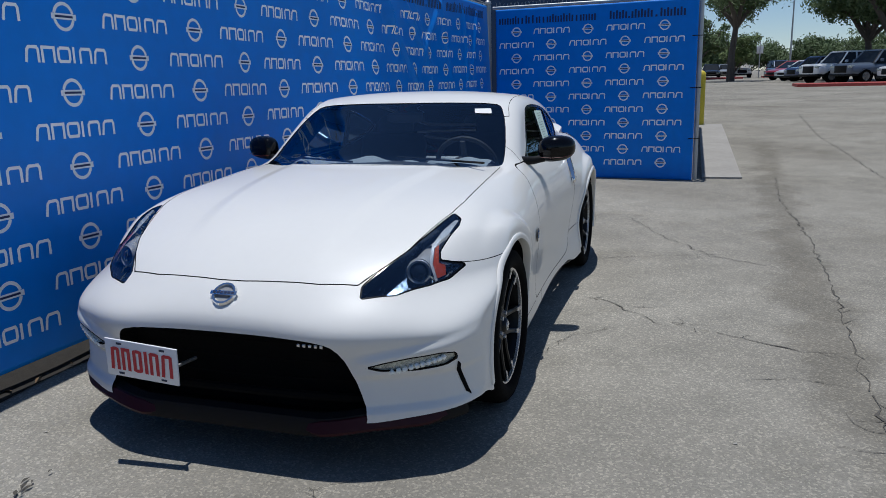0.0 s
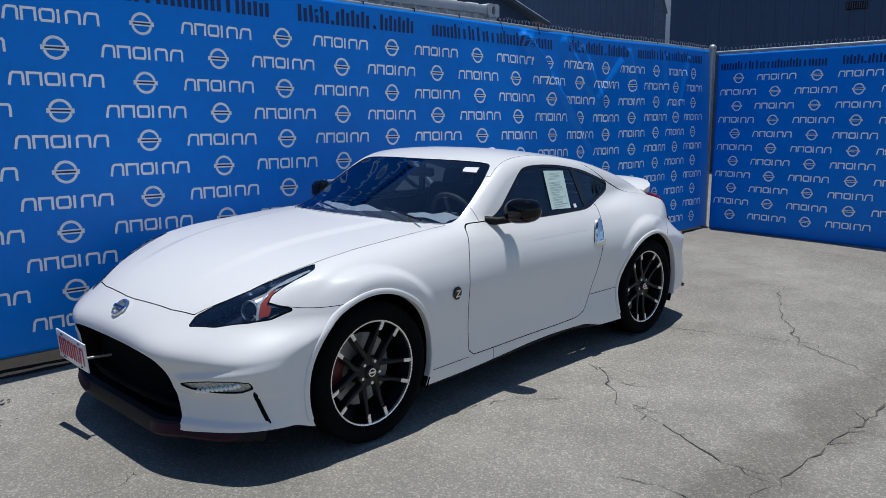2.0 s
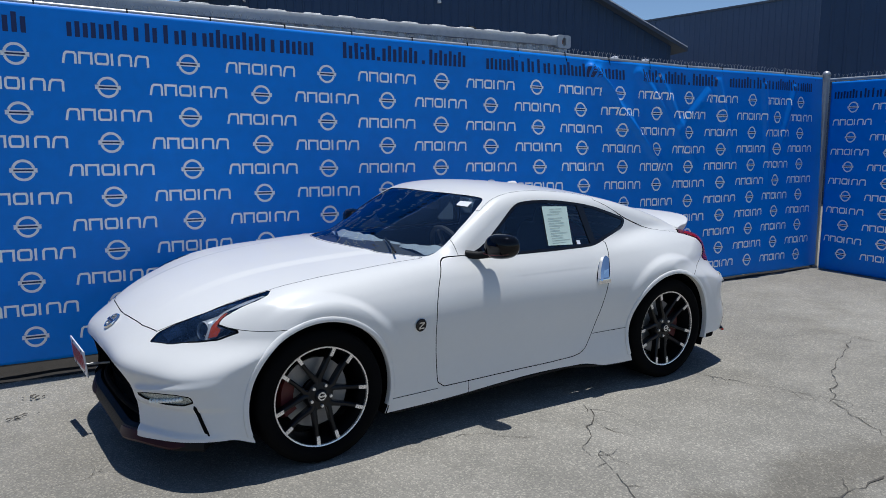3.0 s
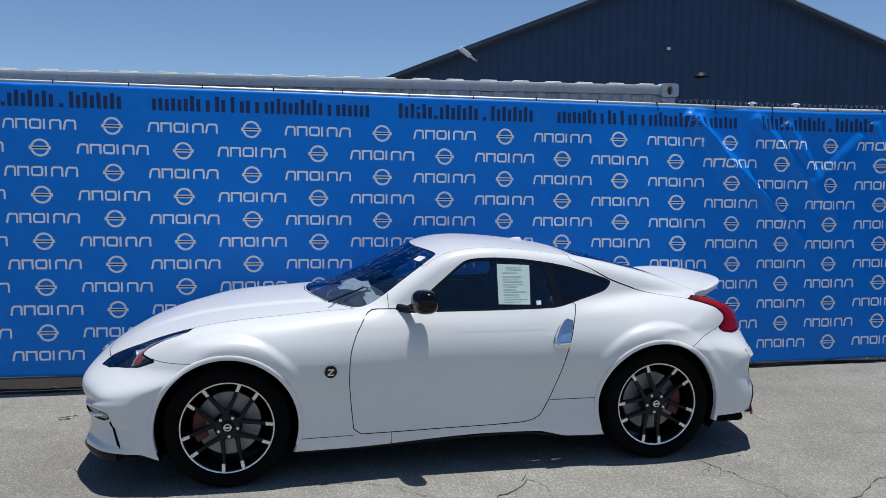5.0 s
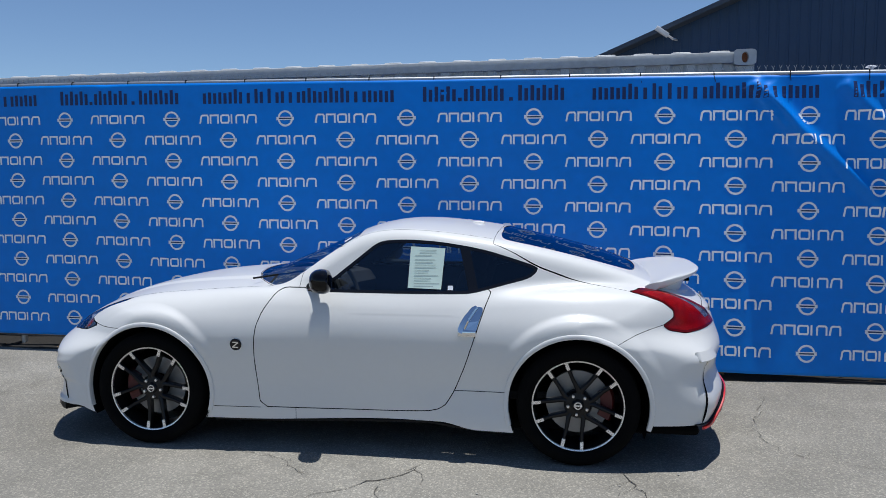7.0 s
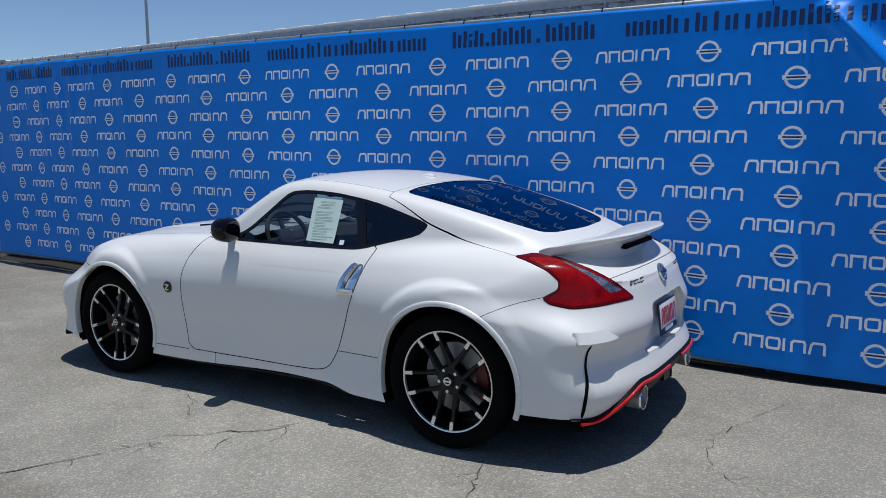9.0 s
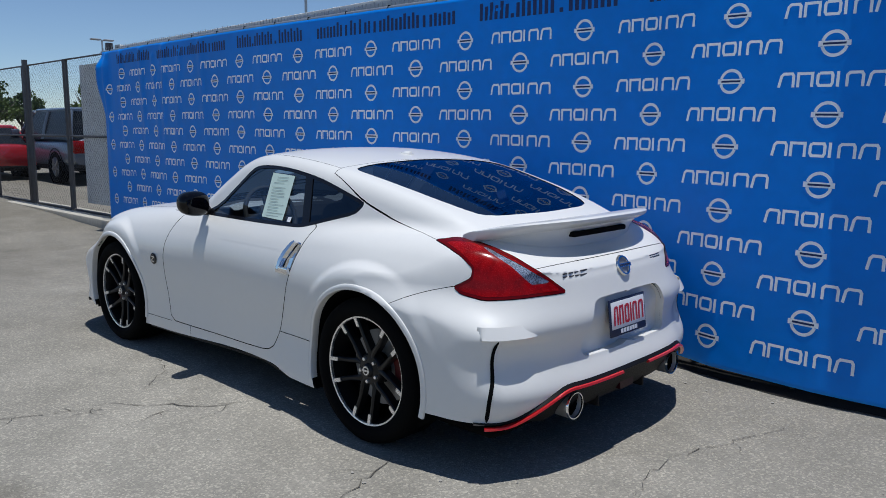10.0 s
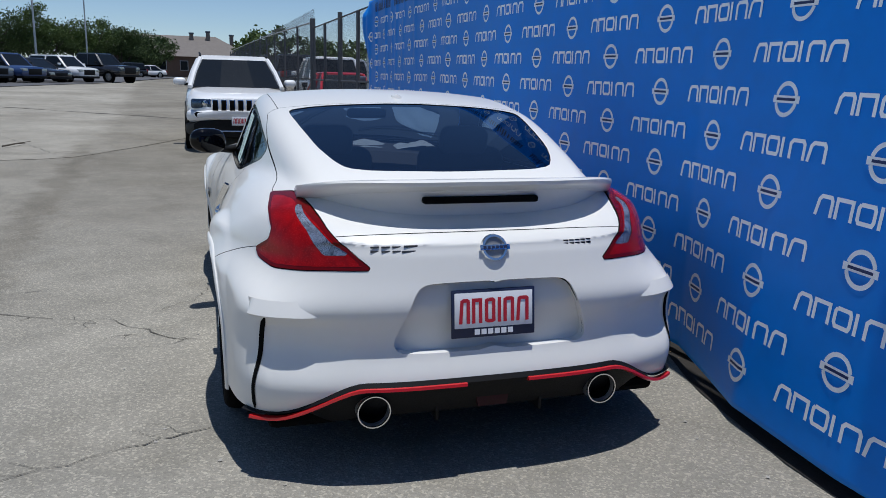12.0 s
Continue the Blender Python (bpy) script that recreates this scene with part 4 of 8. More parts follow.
def build_container():
    c = thing("shipping_container", "pale grey steel shipping container with rust specks behind the fence", "container")
    x0, x1, y0, y1, zt = -7.0, 2.74, 1.72, 4.1, 2.64
    lean = -0.006
    top = lambda x: zt - lean * (x - 2.7)
    bm = bmesh.new()
    # corrugated long side
    pts, x = [], x0 + 0.16
    while x < x1 - 0.2:
        pts += [(x, 0.0), (x + 0.07, 0.0), (x + 0.105, 0.035), (x + 0.175, 0.035)]
        x += 0.21
    low = [bm.verts.new((a, y0 + 0.02 + b, 0.15)) for a, b in pts]
    high = [bm.verts.new((a, y0 + 0.02 + b, top(a) - 0.09)) for a, b in pts]
    for i in range(len(pts) - 1):
        bm.faces.new((low[i], low[i + 1], high[i + 1], high[i]))
    part("side_wall", bm, M_CONTAINER, c, smooth=False)
    bm = bmesh.new()
    box(bm, (0, y0, -0.045), (x1 - x0 - 0.3, y0 + 0.06, 0.045), 0.008)
    for v in bm.verts:
        v.co.x += x0 + 0.15
        v.co.z += top(v.co.x) - 0.05
    part("top_rail", bm, M_CONTAINER, c)
    bm = bmesh.new()
    for i in range(30):
        a = x0 + 0.25 + i * 0.315
        box(bm, (a, y0 + 0.09, top(a) - 0.02), (a + 0.17, y1 - 0.1, top(a) + 0.022), 0.018)
    part("roof_ribs", bm, M_CONTAINER, c)
    bm = bmesh.new()
    box(bm, (x0, y0 + 0.05, top(x0) - 0.20), (x1, y1, top(x0) - 0.02))
    part("roof", bm, M_CONTAINER, c)
    bm = bmesh.new()
    box(bm, (x1 - 0.06, y0 + 0.06, 0.1), (x1 - 0.02, y1, top(x1) - 0.1))
    part("end_wall", bm, M_CONTAINER, c)
    for x, s in ((x1, -1), (x0, 1)):
        bm = bmesh.new()
        a, b = sorted((x, x + s * 0.178))
        outline = rounded([(a, top(x) - 0.118), (b, top(x) - 0.118), (b, top(x) + 0.012), (a, top(x) + 0.012)], 2, 0.12)
        ring = [((a + b) / 2 + 0.028 * math.cos(t), top(x) - 0.055 + 0.045 * math.sin(t)) for t in (2 * math.pi * k / len(outline) + math.pi * 1.25 for k in range(len(outline)))]
        lo = [bm.verts.new((u, y0 - 0.015, w)) for u, w in outline]
        li = [bm.verts.new((u, y0 - 0.015, w)) for u, w in ring]
        bo = [bm.verts.new((u, y0 + 0.16, w)) for u, w in outline]
        bi = [bm.verts.new((u, y0 + 0.03, w)) for u, w in ring]
        n = len(outline)
        for k in range(n):
            j = (k + 1) % n
            bm.faces.new((lo[k], lo[j], li[j], li[k]))
            bm.faces.new((lo[j], lo[k], bo[k], bo[j]))
            bm.faces.new((li[k], li[j], bi[j], bi[k]))
        bmesh.ops.recalc_face_normals(bm, faces=bm.faces)
        part("corner_casting", bm, M_CONTAINER, c)
        bm = bmesh.new()
        box(bm, (a + 0.03, y0 + 0.028, top(x) - 0.11), (b - 0.03, y0 + 0.034, top(x) - 0.005))
        part("casting_hollow", bm, M_RUST, c)
        bm = bmesh.new()
        box(bm, (a + 0.02, y0 + 0.01, 0.05), (b - 0.02, y0 + 0.16, top(x) - 0.118), 0.01)
        part("corner_post", bm, M_CONTAINER, c)
    t = thing("trailer_roof", "white trailer roof edge with two mushroom vents behind the fence", "trailer")
    bm = bmesh.new()
    box(bm, (2.95, 2.0, 0.9), (5.6, 4.0, 2.49), 0.03)
    part("body", bm, M_WHITE, t)
    for x in (3.75, 4.25):
        bm = bmesh.new()
        lathe(bm, [(0.0, 0.055), (0.02, 0.053), (0.040, 0.045), (0.042, 0.036), (0.02, 0.033), (0.014, 0.0)], 16)
        for v in bm.verts:
            v.co = Vector((v.co.x + x, v.co.z + 2.06, v.co.y + 2.485))
        part("vent", bm, M_WHITE, t)


def ribbed_wall(bm, a, b, z_low, tops, pitch=0.21):
    """Upright steel cladding from a to b; tops(s) gives the height along it."""
    a, b = Vector(a), Vector(b)
    run, d = (b - a).length, (b - a).normalized()
    n = Vector((d.y, -d.x, 0))
    pts, s = [], 0.0
    while s < run:
        for ds, o in ((0, 0), (pitch * 0.72, 0), (pitch * 0.78, 0.013), (pitch * 0.94, 0.013)):
            if s + ds < run:
                pts.append((s + ds, o))
        s += pitch
    pts.append((run, 0))
    lo = [bm.verts.new(a + d * s + n * o + Vector((0, 0, z_low))) for s, o in pts]
    hi = [bm.verts.new(a + d * s + n * o + Vector((0, 0, tops(s)))) for s, o in pts]
    for i in range(len(pts) - 1):
        bm.faces.new((lo[i], lo[i + 1], hi[i + 1], hi[i]))
    return bm


def build_buildings():
    w = thing("warehouse", "dark blue steel-clad warehouse with a low gable", "building")
    ang = radians(25)
    d, o = Vector((math.cos(ang), -math.sin(ang), 0)), Vector((8.0, 12.0, 0))
    back = Vector((math.sin(ang), math.cos(ang), 0))
    lo_s, hi_s, ridge = -9.0, 6.0, 0.571
    gable = lambda s: 6.72 + 0.325 * s if s < ridge else 7.2 - 0.515 * s
    bm = ribbed_wall(bmesh.new(), o + d * lo_s, o + d * hi_s, 0.0, lambda s: gable(s + lo_s) - 0.06)
    part("gable_wall", bm, M_NAVYWALL, w, smooth=False)
    for s0, s1, mat, rise, deep in ((lo_s - 0.3, ridge, M_ROOFTRIM, 0.0, 0.11), (ridge, hi_s + 0.3, M_ROOFTRIM, -0.03, 0.09), (ridge, hi_s + 0.3, M_PALEWALL, 0.0, 0.03)):
        bm = bmesh.new()
        p, q = o + d * s0 - back * 0.35 + Vector((0, 0, gable(s0) + rise)), o + d * s1 - back * 0.35 + Vector((0, 0, gable(s1) + rise))
        corners = [p, q, q + back * 22, p + back * 22]
        up = Vector((0, 0, deep))
        v = [bm.verts.new(c) for c in corners] + [bm.verts.new(c - up) for c in corners]
        for f in ((0, 1, 2, 3), (7, 6, 5, 4), (0, 4, 5, 1), (1, 5, 6, 2), (2, 6, 7, 3), (3, 7, 4, 0)):
            bm.faces.new([v[k] for k in f])
        part("roof" if mat is M_ROOFTRIM else "roof_edge", bm, mat, w, smooth=False)
    bm = ribbed_wall(bmesh.new(), o + d * hi_s, o + d * hi_s + back * 22, 0.0, lambda s: gable(hi_s) - 0.06)
    part("side_wall", bm, M_NAVYWALL, w, smooth=False)
    # camera on a bracket, lamp heads
    cctv = thing("security_camera", "small white security camera on a bracket", "camera")
    base = o + d * -4.72 - back * 0.05 + Vector((0, 0, 4.80))
    bm = bmesh.new()
    tube(bm, [base, base - back * 0.30 + Vector((0, 0, -0.02)), base - back * 0.42 - d * 0.12 + Vector((0, 0, 0.08))], 0.025, 8)
    part("bracket", bm, M_WHITE, cctv)
    bm = bmesh.new()
    box(bm, (-0.18, -0.055, -0.055), (0.16, 0.055, 0.055), 0.02, Matrix.Translation(base - back * 0.45 - d * 0.2 + Vector((0, 0, 0.14))) @ Matrix.Rotation(radians(35), 4, "Y"))
    part("housing", bm, M_WHITE, cctv)
    lamp = thing("wall_lamp", "small white floodlight on the dark cladding", "lamp")
    bm = bmesh.new()
    base = o + d * -0.08 - back * 0.06 + Vector((0, 0, 4.92))
    box(bm, (-0.045, -0.04, -0.035), (0.045, 0.04, 0.035), 0.015, Matrix.Translation(base) @ Matrix.Rotation(-ang, 4, "Z"))
    part("head", bm, M_WHITE, lamp)
    bm = bmesh.new()
    tube(bm, [base, base + back * 0.1], 0.02, 8)
    part("arm", bm, M_WHITE, lamp)
    lamp = thing("wall_lamp", "black swan-neck wall lamp on the dark cladding", "lamp")
    base = o + d * 0.62 + Vector((0, 0, 4.22))
    bm = bmesh.new()
    tube(bm, [base, base - back * 0.35 + Vector((0, 0, 0.10)), base - back * 0.6 + Vector((0, 0, 0.02))], 0.025, 8)
    part("arm", bm, M_DARK, lamp)
    bm = bmesh.new()
    lathe(bm, [(0.02, 0.06), (0.10, 0.03), (0.17, -0.05), (0.16, -0.055), (0.02, -0.02)], 18)
    for v in bm.verts:
        v.co = Vector((v.co.x, v.co.z, v.co.y)) + base - back * 0.62
    part("shade", bm, M_DARK, lamp)

    h = thing("steel_hall", "long dark blue steel hall with a level eave", "building")
    bm = ribbed_wall(bmesh.new(), (27.9, 62.0, 0), (27.9, 13.95, 0), 0, lambda s: 7.5, 0.3)
    part("front_wall", bm, M_NAVYWALL, h, smooth=False)
    bm = ribbed_wall(bmesh.new(), (27.9, 13.95, 0), (40.0, 19.95, 0), 0, lambda s: 7.5, 0.3)
    part("side_wall", bm, M_NAVYWALL, h, smooth=False)
    bm = bmesh.new()
    v = [bm.verts.new((x, y, z)) for z in (7.46, 7.54) for x, y in ((27.8, 62.0), (27.8, 13.8), (40.1, 19.9), (40.1, 62.0))]
    for f in ((0, 1, 2, 3), (7, 6, 5, 4), (0, 4, 5, 1), (1, 5, 6, 2), (2, 6, 7, 3), (3, 7, 4, 0)):
        bm.faces.new([v[k] for k in f])
    bmesh.ops.recalc_face_normals(bm, faces=bm.faces)
    part("roof", bm, M_ROOFTRIM, h, smooth=False)

    pale = thing("pale_shed", "pale grey steel shed between the dark halls", "building")
    bm = ribbed_wall(bmesh.new(), (42.0, 26.0, 0), (45.0, 17.0, 0), 0, lambda s: 9.0, 0.5)
    part("front_wall", bm, M_PALEWALL, pale, smooth=False)
    bm = bmesh.new()
    v = [bm.verts.new((x, y, z)) for z in (8.96, 9.06) for x, y in ((41.8, 26.1), (44.9, 16.8), (54.0, 19.8), (51.0, 29.1))]
    for f in ((3, 2, 1, 0), (4, 5, 6, 7), (0, 1, 5, 4), (1, 2, 6, 5), (2, 3, 7, 6), (3, 0, 4, 7)):
        bm.faces.new([v[k] for k in f])
    part("roof", bm, M_PALEWALL, pale, smooth=False)

    near = thing("steel_workshop", "dark blue steel-clad workshop behind the end banner", "building")
    a, b = Vector((14.0, 5.78, 0)), Vector((15.88, -1.43, 0))
    along = (b - a).normalized()
    out = Vector((along.y, -along.x, 0))
    deep = -out * 9.0
    walls = ((a, b, "front_wall"), (b, b + deep, "side_wall"), (a + deep, a, "side_wall"), (b + deep, a + deep, "rear_wall"))
    for p, q, name in walls:
        part(name, ribbed_wall(bmesh.new(), p, q, 0, lambda s: 6.2, 0.3), M_NAVYWALL, near, smooth=False)
    bm = bmesh.new()
    grow = [a + (out - along) * 0.1, b + (out + along) * 0.1, b + deep + (along - out) * 0.1, a + deep - (along + out) * 0.1]
    v = [bm.verts.new(p + Vector((0, 0, z))) for z in (6.16, 6.26) for p in grow]
    for f in ((0, 1, 2, 3), (7, 6, 5, 4), (0, 4, 5, 1), (1, 5, 6, 2), (2, 6, 7, 3), (3, 7, 4, 0)):
        bm.faces.new([v[k] for k in f])
    bmesh.ops.recalc_face_normals(bm, faces=bm.faces)
    part("roof", bm, M_ROOFTRIM, near, smooth=False)
    at = a + along * 3.95 + out * 0.02
    turn = Matrix.Translation((at.x, at.y, 3.83)) @ Matrix.Rotation(math.atan2(along.y, along.x), 4, "Z")
    bm = bmesh.new()
    box(bm, (-0.2, -0.05, -0.08), (0.2, 0.05, 0.08), 0.012, turn)
    grille = part("wall_vent", bm, M_DARK, near, "black louvred wall vent")
    for i in range(9):
        x = 0.2 * (-0.88 + i * 0.22)
        bm = bmesh.new()
        box(bm, (x - 0.008, -0.062, -0.07), (x + 0.008, -0.046, 0.07), 0, turn)
        part("slat", bm, M_ROOFTRIM, grille)


build_banners()
build_fence()
build_gate()
build_container()
build_buildings()


# ---------------------------------------------------------------- the white sports car
def skin_object(name, verts, tris, mat, parent, label="", depth=0.012, keep=None):
    """Panel with its rim turned inwards so that joints show depth."""
    verts, tris = np.asarray(verts), np.asarray(tris)
    if depth:
        e = np.sort(np.concatenate([tris[:, [0, 1]], tris[:, [1, 2]], tris[:, [2, 0]]]), axis=1)
        full = np.concatenate([tris[:, [0, 1]], tris[:, [1, 2]], tris[:, [2, 0]]])
        _, first, count = np.unique(e, axis=0, return_index=True, return_counts=True)
        rim = full[first[count == 1]]
        if keep is not None:
            rim = rim[keep(verts[rim].mean(1))]
        ids = np.unique(rim)
        g = body_gradient(verts[ids])
        g /= np.linalg.norm(g, axis=1)[:, None] + 1e-9
        n0, n1 = len(verts), len(verts) + len(ids)
        place = {int(k): i for i, k in enumerate(ids)}
        verts = np.concatenate([verts, verts[ids], verts[ids] - g * depth])
        quads = [(n0 + place[int(b)], n0 + place[int(a)], n1 + place[int(a)], n1 + place[int(b)]) for a, b in rim]
    else:
        quads = []
    me = bpy.data.meshes.new(name)
    me.from_pydata(verts.tolist(), [], tris.tolist() + [tuple(map(int, q)) for q in quads])
    me.materials.append(mat)
    me.materials.append(M_SHELL)
    me.update()
    me.polygons.foreach_set("use_smooth", [True] * len(me.polygons))
    me.polygons.foreach_set("material_index", [0] * len(tris) + [1] * len(quads))
    normals = body_gradient(verts)
    normals /= np.linalg.norm(normals, axis=1)[:, None] + 1e-9
    me.normals_split_custom_set_from_vertices(normals.tolist())
    ob = link(name, me, parent, label)
    ob.shadow_terminator_geometry_offset = 0.15
    ob.visible_shadow = mat not in PANES
    return ob


def take(skin, values, gap=0.0015):
    """The region below zero, less the joint, and what is left of the skin."""
    v, t = skin
    if gap:
        inner = cut_skin(v, t, values + gap)[0]
        rest = cut_skin(v, t, values - gap)[1]
        return inner, rest
    return cut_skin(v, t, values)


def halves(skin):
    v, t = skin
    return cut_skin(v, t, v[:, 1])


def only(mask, values):
    return np.where(mask, values, 1.0)


HOOD = [(-2.012, -0.1), (-2.011, 0.05), (-2.0, 0.2), (-1.985, 0.35), (-1.951, 0.49), (-1.786, 0.605), (-1.618, 0.655), (-1.452, 0.702), (-1.312, 0.717),
        (-1.07, 0.71), (-0.80, 0.701), (-0.552, 0.689), (-0.60, 0.64), (-0.716, 0.48), (-0.79, 0.3), (-0.83, 0.1), (-0.835, -0.1)]
SCREEN = [(-0.822, -0.1), (-0.818, 0.1), (-0.782, 0.3), (-0.708, 0.48), (-0.598, 0.625), (-0.548, 0.678), (-0.50, 0.690), (-0.36, 0.672), (-0.19, 0.632),
          (-0.06, 0.58), (-0.04, 0.54), (-0.082, 0.3), (-0.103, 0.1), (-0.105, -0.1)]
DAYLIGHT = [(-0.33, 0.940), (-0.172, 1.0), (-0.03, 1.115), (0.09, 1.212), (0.14, 1.231), (0.22, 1.238), (0.32, 1.238), (0.47, 1.228), (0.64, 1.203), (0.76, 1.178),
            (0.913, 1.132), (1.045, 1.088), (1.04, 1.062), (1.0, 1.025), (0.836, 0.983), (0.70, 0.947), (0.63, 0.938), (0.3, 0.934), (-0.04, 0.934), (-0.2, 0.935)]
BACKLIGHT = [(0.80, -0.1), (0.80, 0.07), (0.812, 0.22), (0.815, 0.43), (0.835, 0.545), (0.87, 0.568), (0.95, 0.565), (1.16, 0.54), (1.363, 0.512), (1.5, 0.472),
             (1.575, 0.43), (1.612, 0.33), (1.634, 0.1), (1.636, -0.1)]
HEADLAMP = [(-1.995, 0.513), (-1.928, 0.628), (-1.826, 0.722), (-1.748, 0.776), (-1.65, 0.818), (-1.70, 0.772), (-1.728, 0.737), (-1.70, 0.728), (-1.62, 0.742),
            (-1.54, 0.757), (-1.485, 0.750), (-1.452, 0.710), (-1.618, 0.662), (-1.75, 0.615), (-1.865, 0.553), (-1.95, 0.503)]
TAILLAMP = [(0.836, 0.960), (0.973, 0.971), (1.069, 0.966), (1.195, 0.939), (1.315, 0.905), (1.472, 0.842), (1.635, 0.756), (1.45, 0.752), (1.309, 0.745), (1.12, 0.737),
            (0.985, 0.757), (0.94, 0.785), (1.045, 0.825), (1.056, 0.862), (0.99, 0.908), (0.90, 0.942)]
CLEARLAMP = [(1.118, 0.942), (1.150, 0.939), (1.352, 0.872), (1.525, 0.802), (1.400, 0.799), (1.282, 0.872)]
DOOR = [(-0.45, 0.955), (-0.493, 0.933), (-0.558, 0.826), (-0.588, 0.74), (-0.597, 0.67), (-0.600, 0.56), (-0.594, 0.468), (-0.574, 0.257), (-0.3, 0.256), (0.222, 0.262),
        (0.43, 0.272), (0.495, 0.287), (0.537, 0.315), (0.587, 0.398), (0.651, 0.552), (0.717, 0.75), (0.756, 0.873), (0.79, 0.964), (0.63, 0.975), (-0.3, 0.957)]
GRILLE = [(-0.1, 0.528), (0.2, 0.525), (0.36, 0.517), (0.44, 0.50), (0.475, 0.46), (0.525, 0.33), (0.562, 0.225), (0.55, 0.19), (0.40, 0.18), (0.20, 0.18), (-0.1, 0.18)]
RUNLIGHT = [(0.553, 0.414), (0.61, 0.397), (0.72, 0.389), (0.812, 0.395), (0.846, 0.412), (0.842, 0.440), (0.80, 0.449), (0.70, 0.442), (0.62, 0.430)]
PLATE_BAY = [(-0.1, 0.712), (0.23, 0.712), (0.275, 0.70), (0.30, 0.665), (0.345, 0.56), (0.366, 0.505), (0.355, 0.475), (0.32, 0.463), (-0.1, 0.463)]


def floor_line(x, y):
    front = 0.205 + 0.02 * ramp(y, 0.5, 0.9)
    side = 0.18 + 0.035 * ramp(x, -0.7, 0.3) * (1 - ramp(x, 0.5, 0.72))
    rear = 0.375 - 0.125 * ramp(y, 0.46, 0.77)
    low = np.where(x < -1.3, front - (0.04 * ramp(x, -1.75, -1.6)), np.where(x < 1.3, side, rear))
    return low


def offset_panel(skin, depth, x_only=False):
    v, t = skin
    if x_only:
        return v + np.array([depth, 0, 0]), t
    g = body_gradient(v)
    g /= np.linalg.norm(g, axis=1)[:, None] + 1e-9
    return v - g * depth, t


def bridge(name, a, b, mat, parent, label=""):
    """Walls between the rims of a panel and its sunk copy."""
    v, t = a
    full = np.concatenate([t[:, [0, 1]], t[:, [1, 2]], t[:, [2, 0]]])
    _, first, count = np.unique(np.sort(full, axis=1), axis=0, return_index=True, return_counts=True)
    rim = full[first[count == 1]]
    n = len(v)
    verts = np.concatenate([v, b[0]])
    quads = [(p, q, q + n, p + n) for p, q in rim]
    used, inv = np.unique(np.array(quads), return_inverse=True)
    me = mesh_of(name, verts[used], inv.reshape(-1, 4), mat, smooth=False)
    return link(name, me, parent, label)


def skin_strip(name, points, width, mat, parent, lift=0.001, label="", down=False):
    """Thin flat band that follows the skin along a line of near-by points."""
    fine = []
    for a, b in zip(points, points[1:]):
        fine += [tuple(np.array(a) + (np.array(b) - np.array(a)) * k / 8) for k in range(8)]
    p = np.array(fine + [points[-1]])
    for _ in range(8 if down else 0):
        p[:, 2] -= body_value(*p.T) / np.maximum(body_gradient(p)[:, 2], 0.15)
    if not down:
        p = onto_body(p, 6)
    g = body_gradient(p)
    g /= np.linalg.norm(g, axis=1)[:, None] + 1e-9
    along = np.gradient(p, axis=0)
    side = np.cross(g, along)
    side /= np.linalg.norm(side, axis=1)[:, None] + 1e-9
    taper = np.minimum(1, 0.3 + 0.35 * np.minimum(np.arange(len(p)), np.arange(len(p))[::-1]))[:, None]
    verts = np.concatenate([p + side * width / 2 * taper, p - side * width / 2 * taper]) + np.concatenate([g, g]) * lift
    n = len(p)
    return link(name, mesh_of(name, verts, [(i, i + 1, n + i + 1, n + i) for i in range(n - 1)], mat), parent, label)


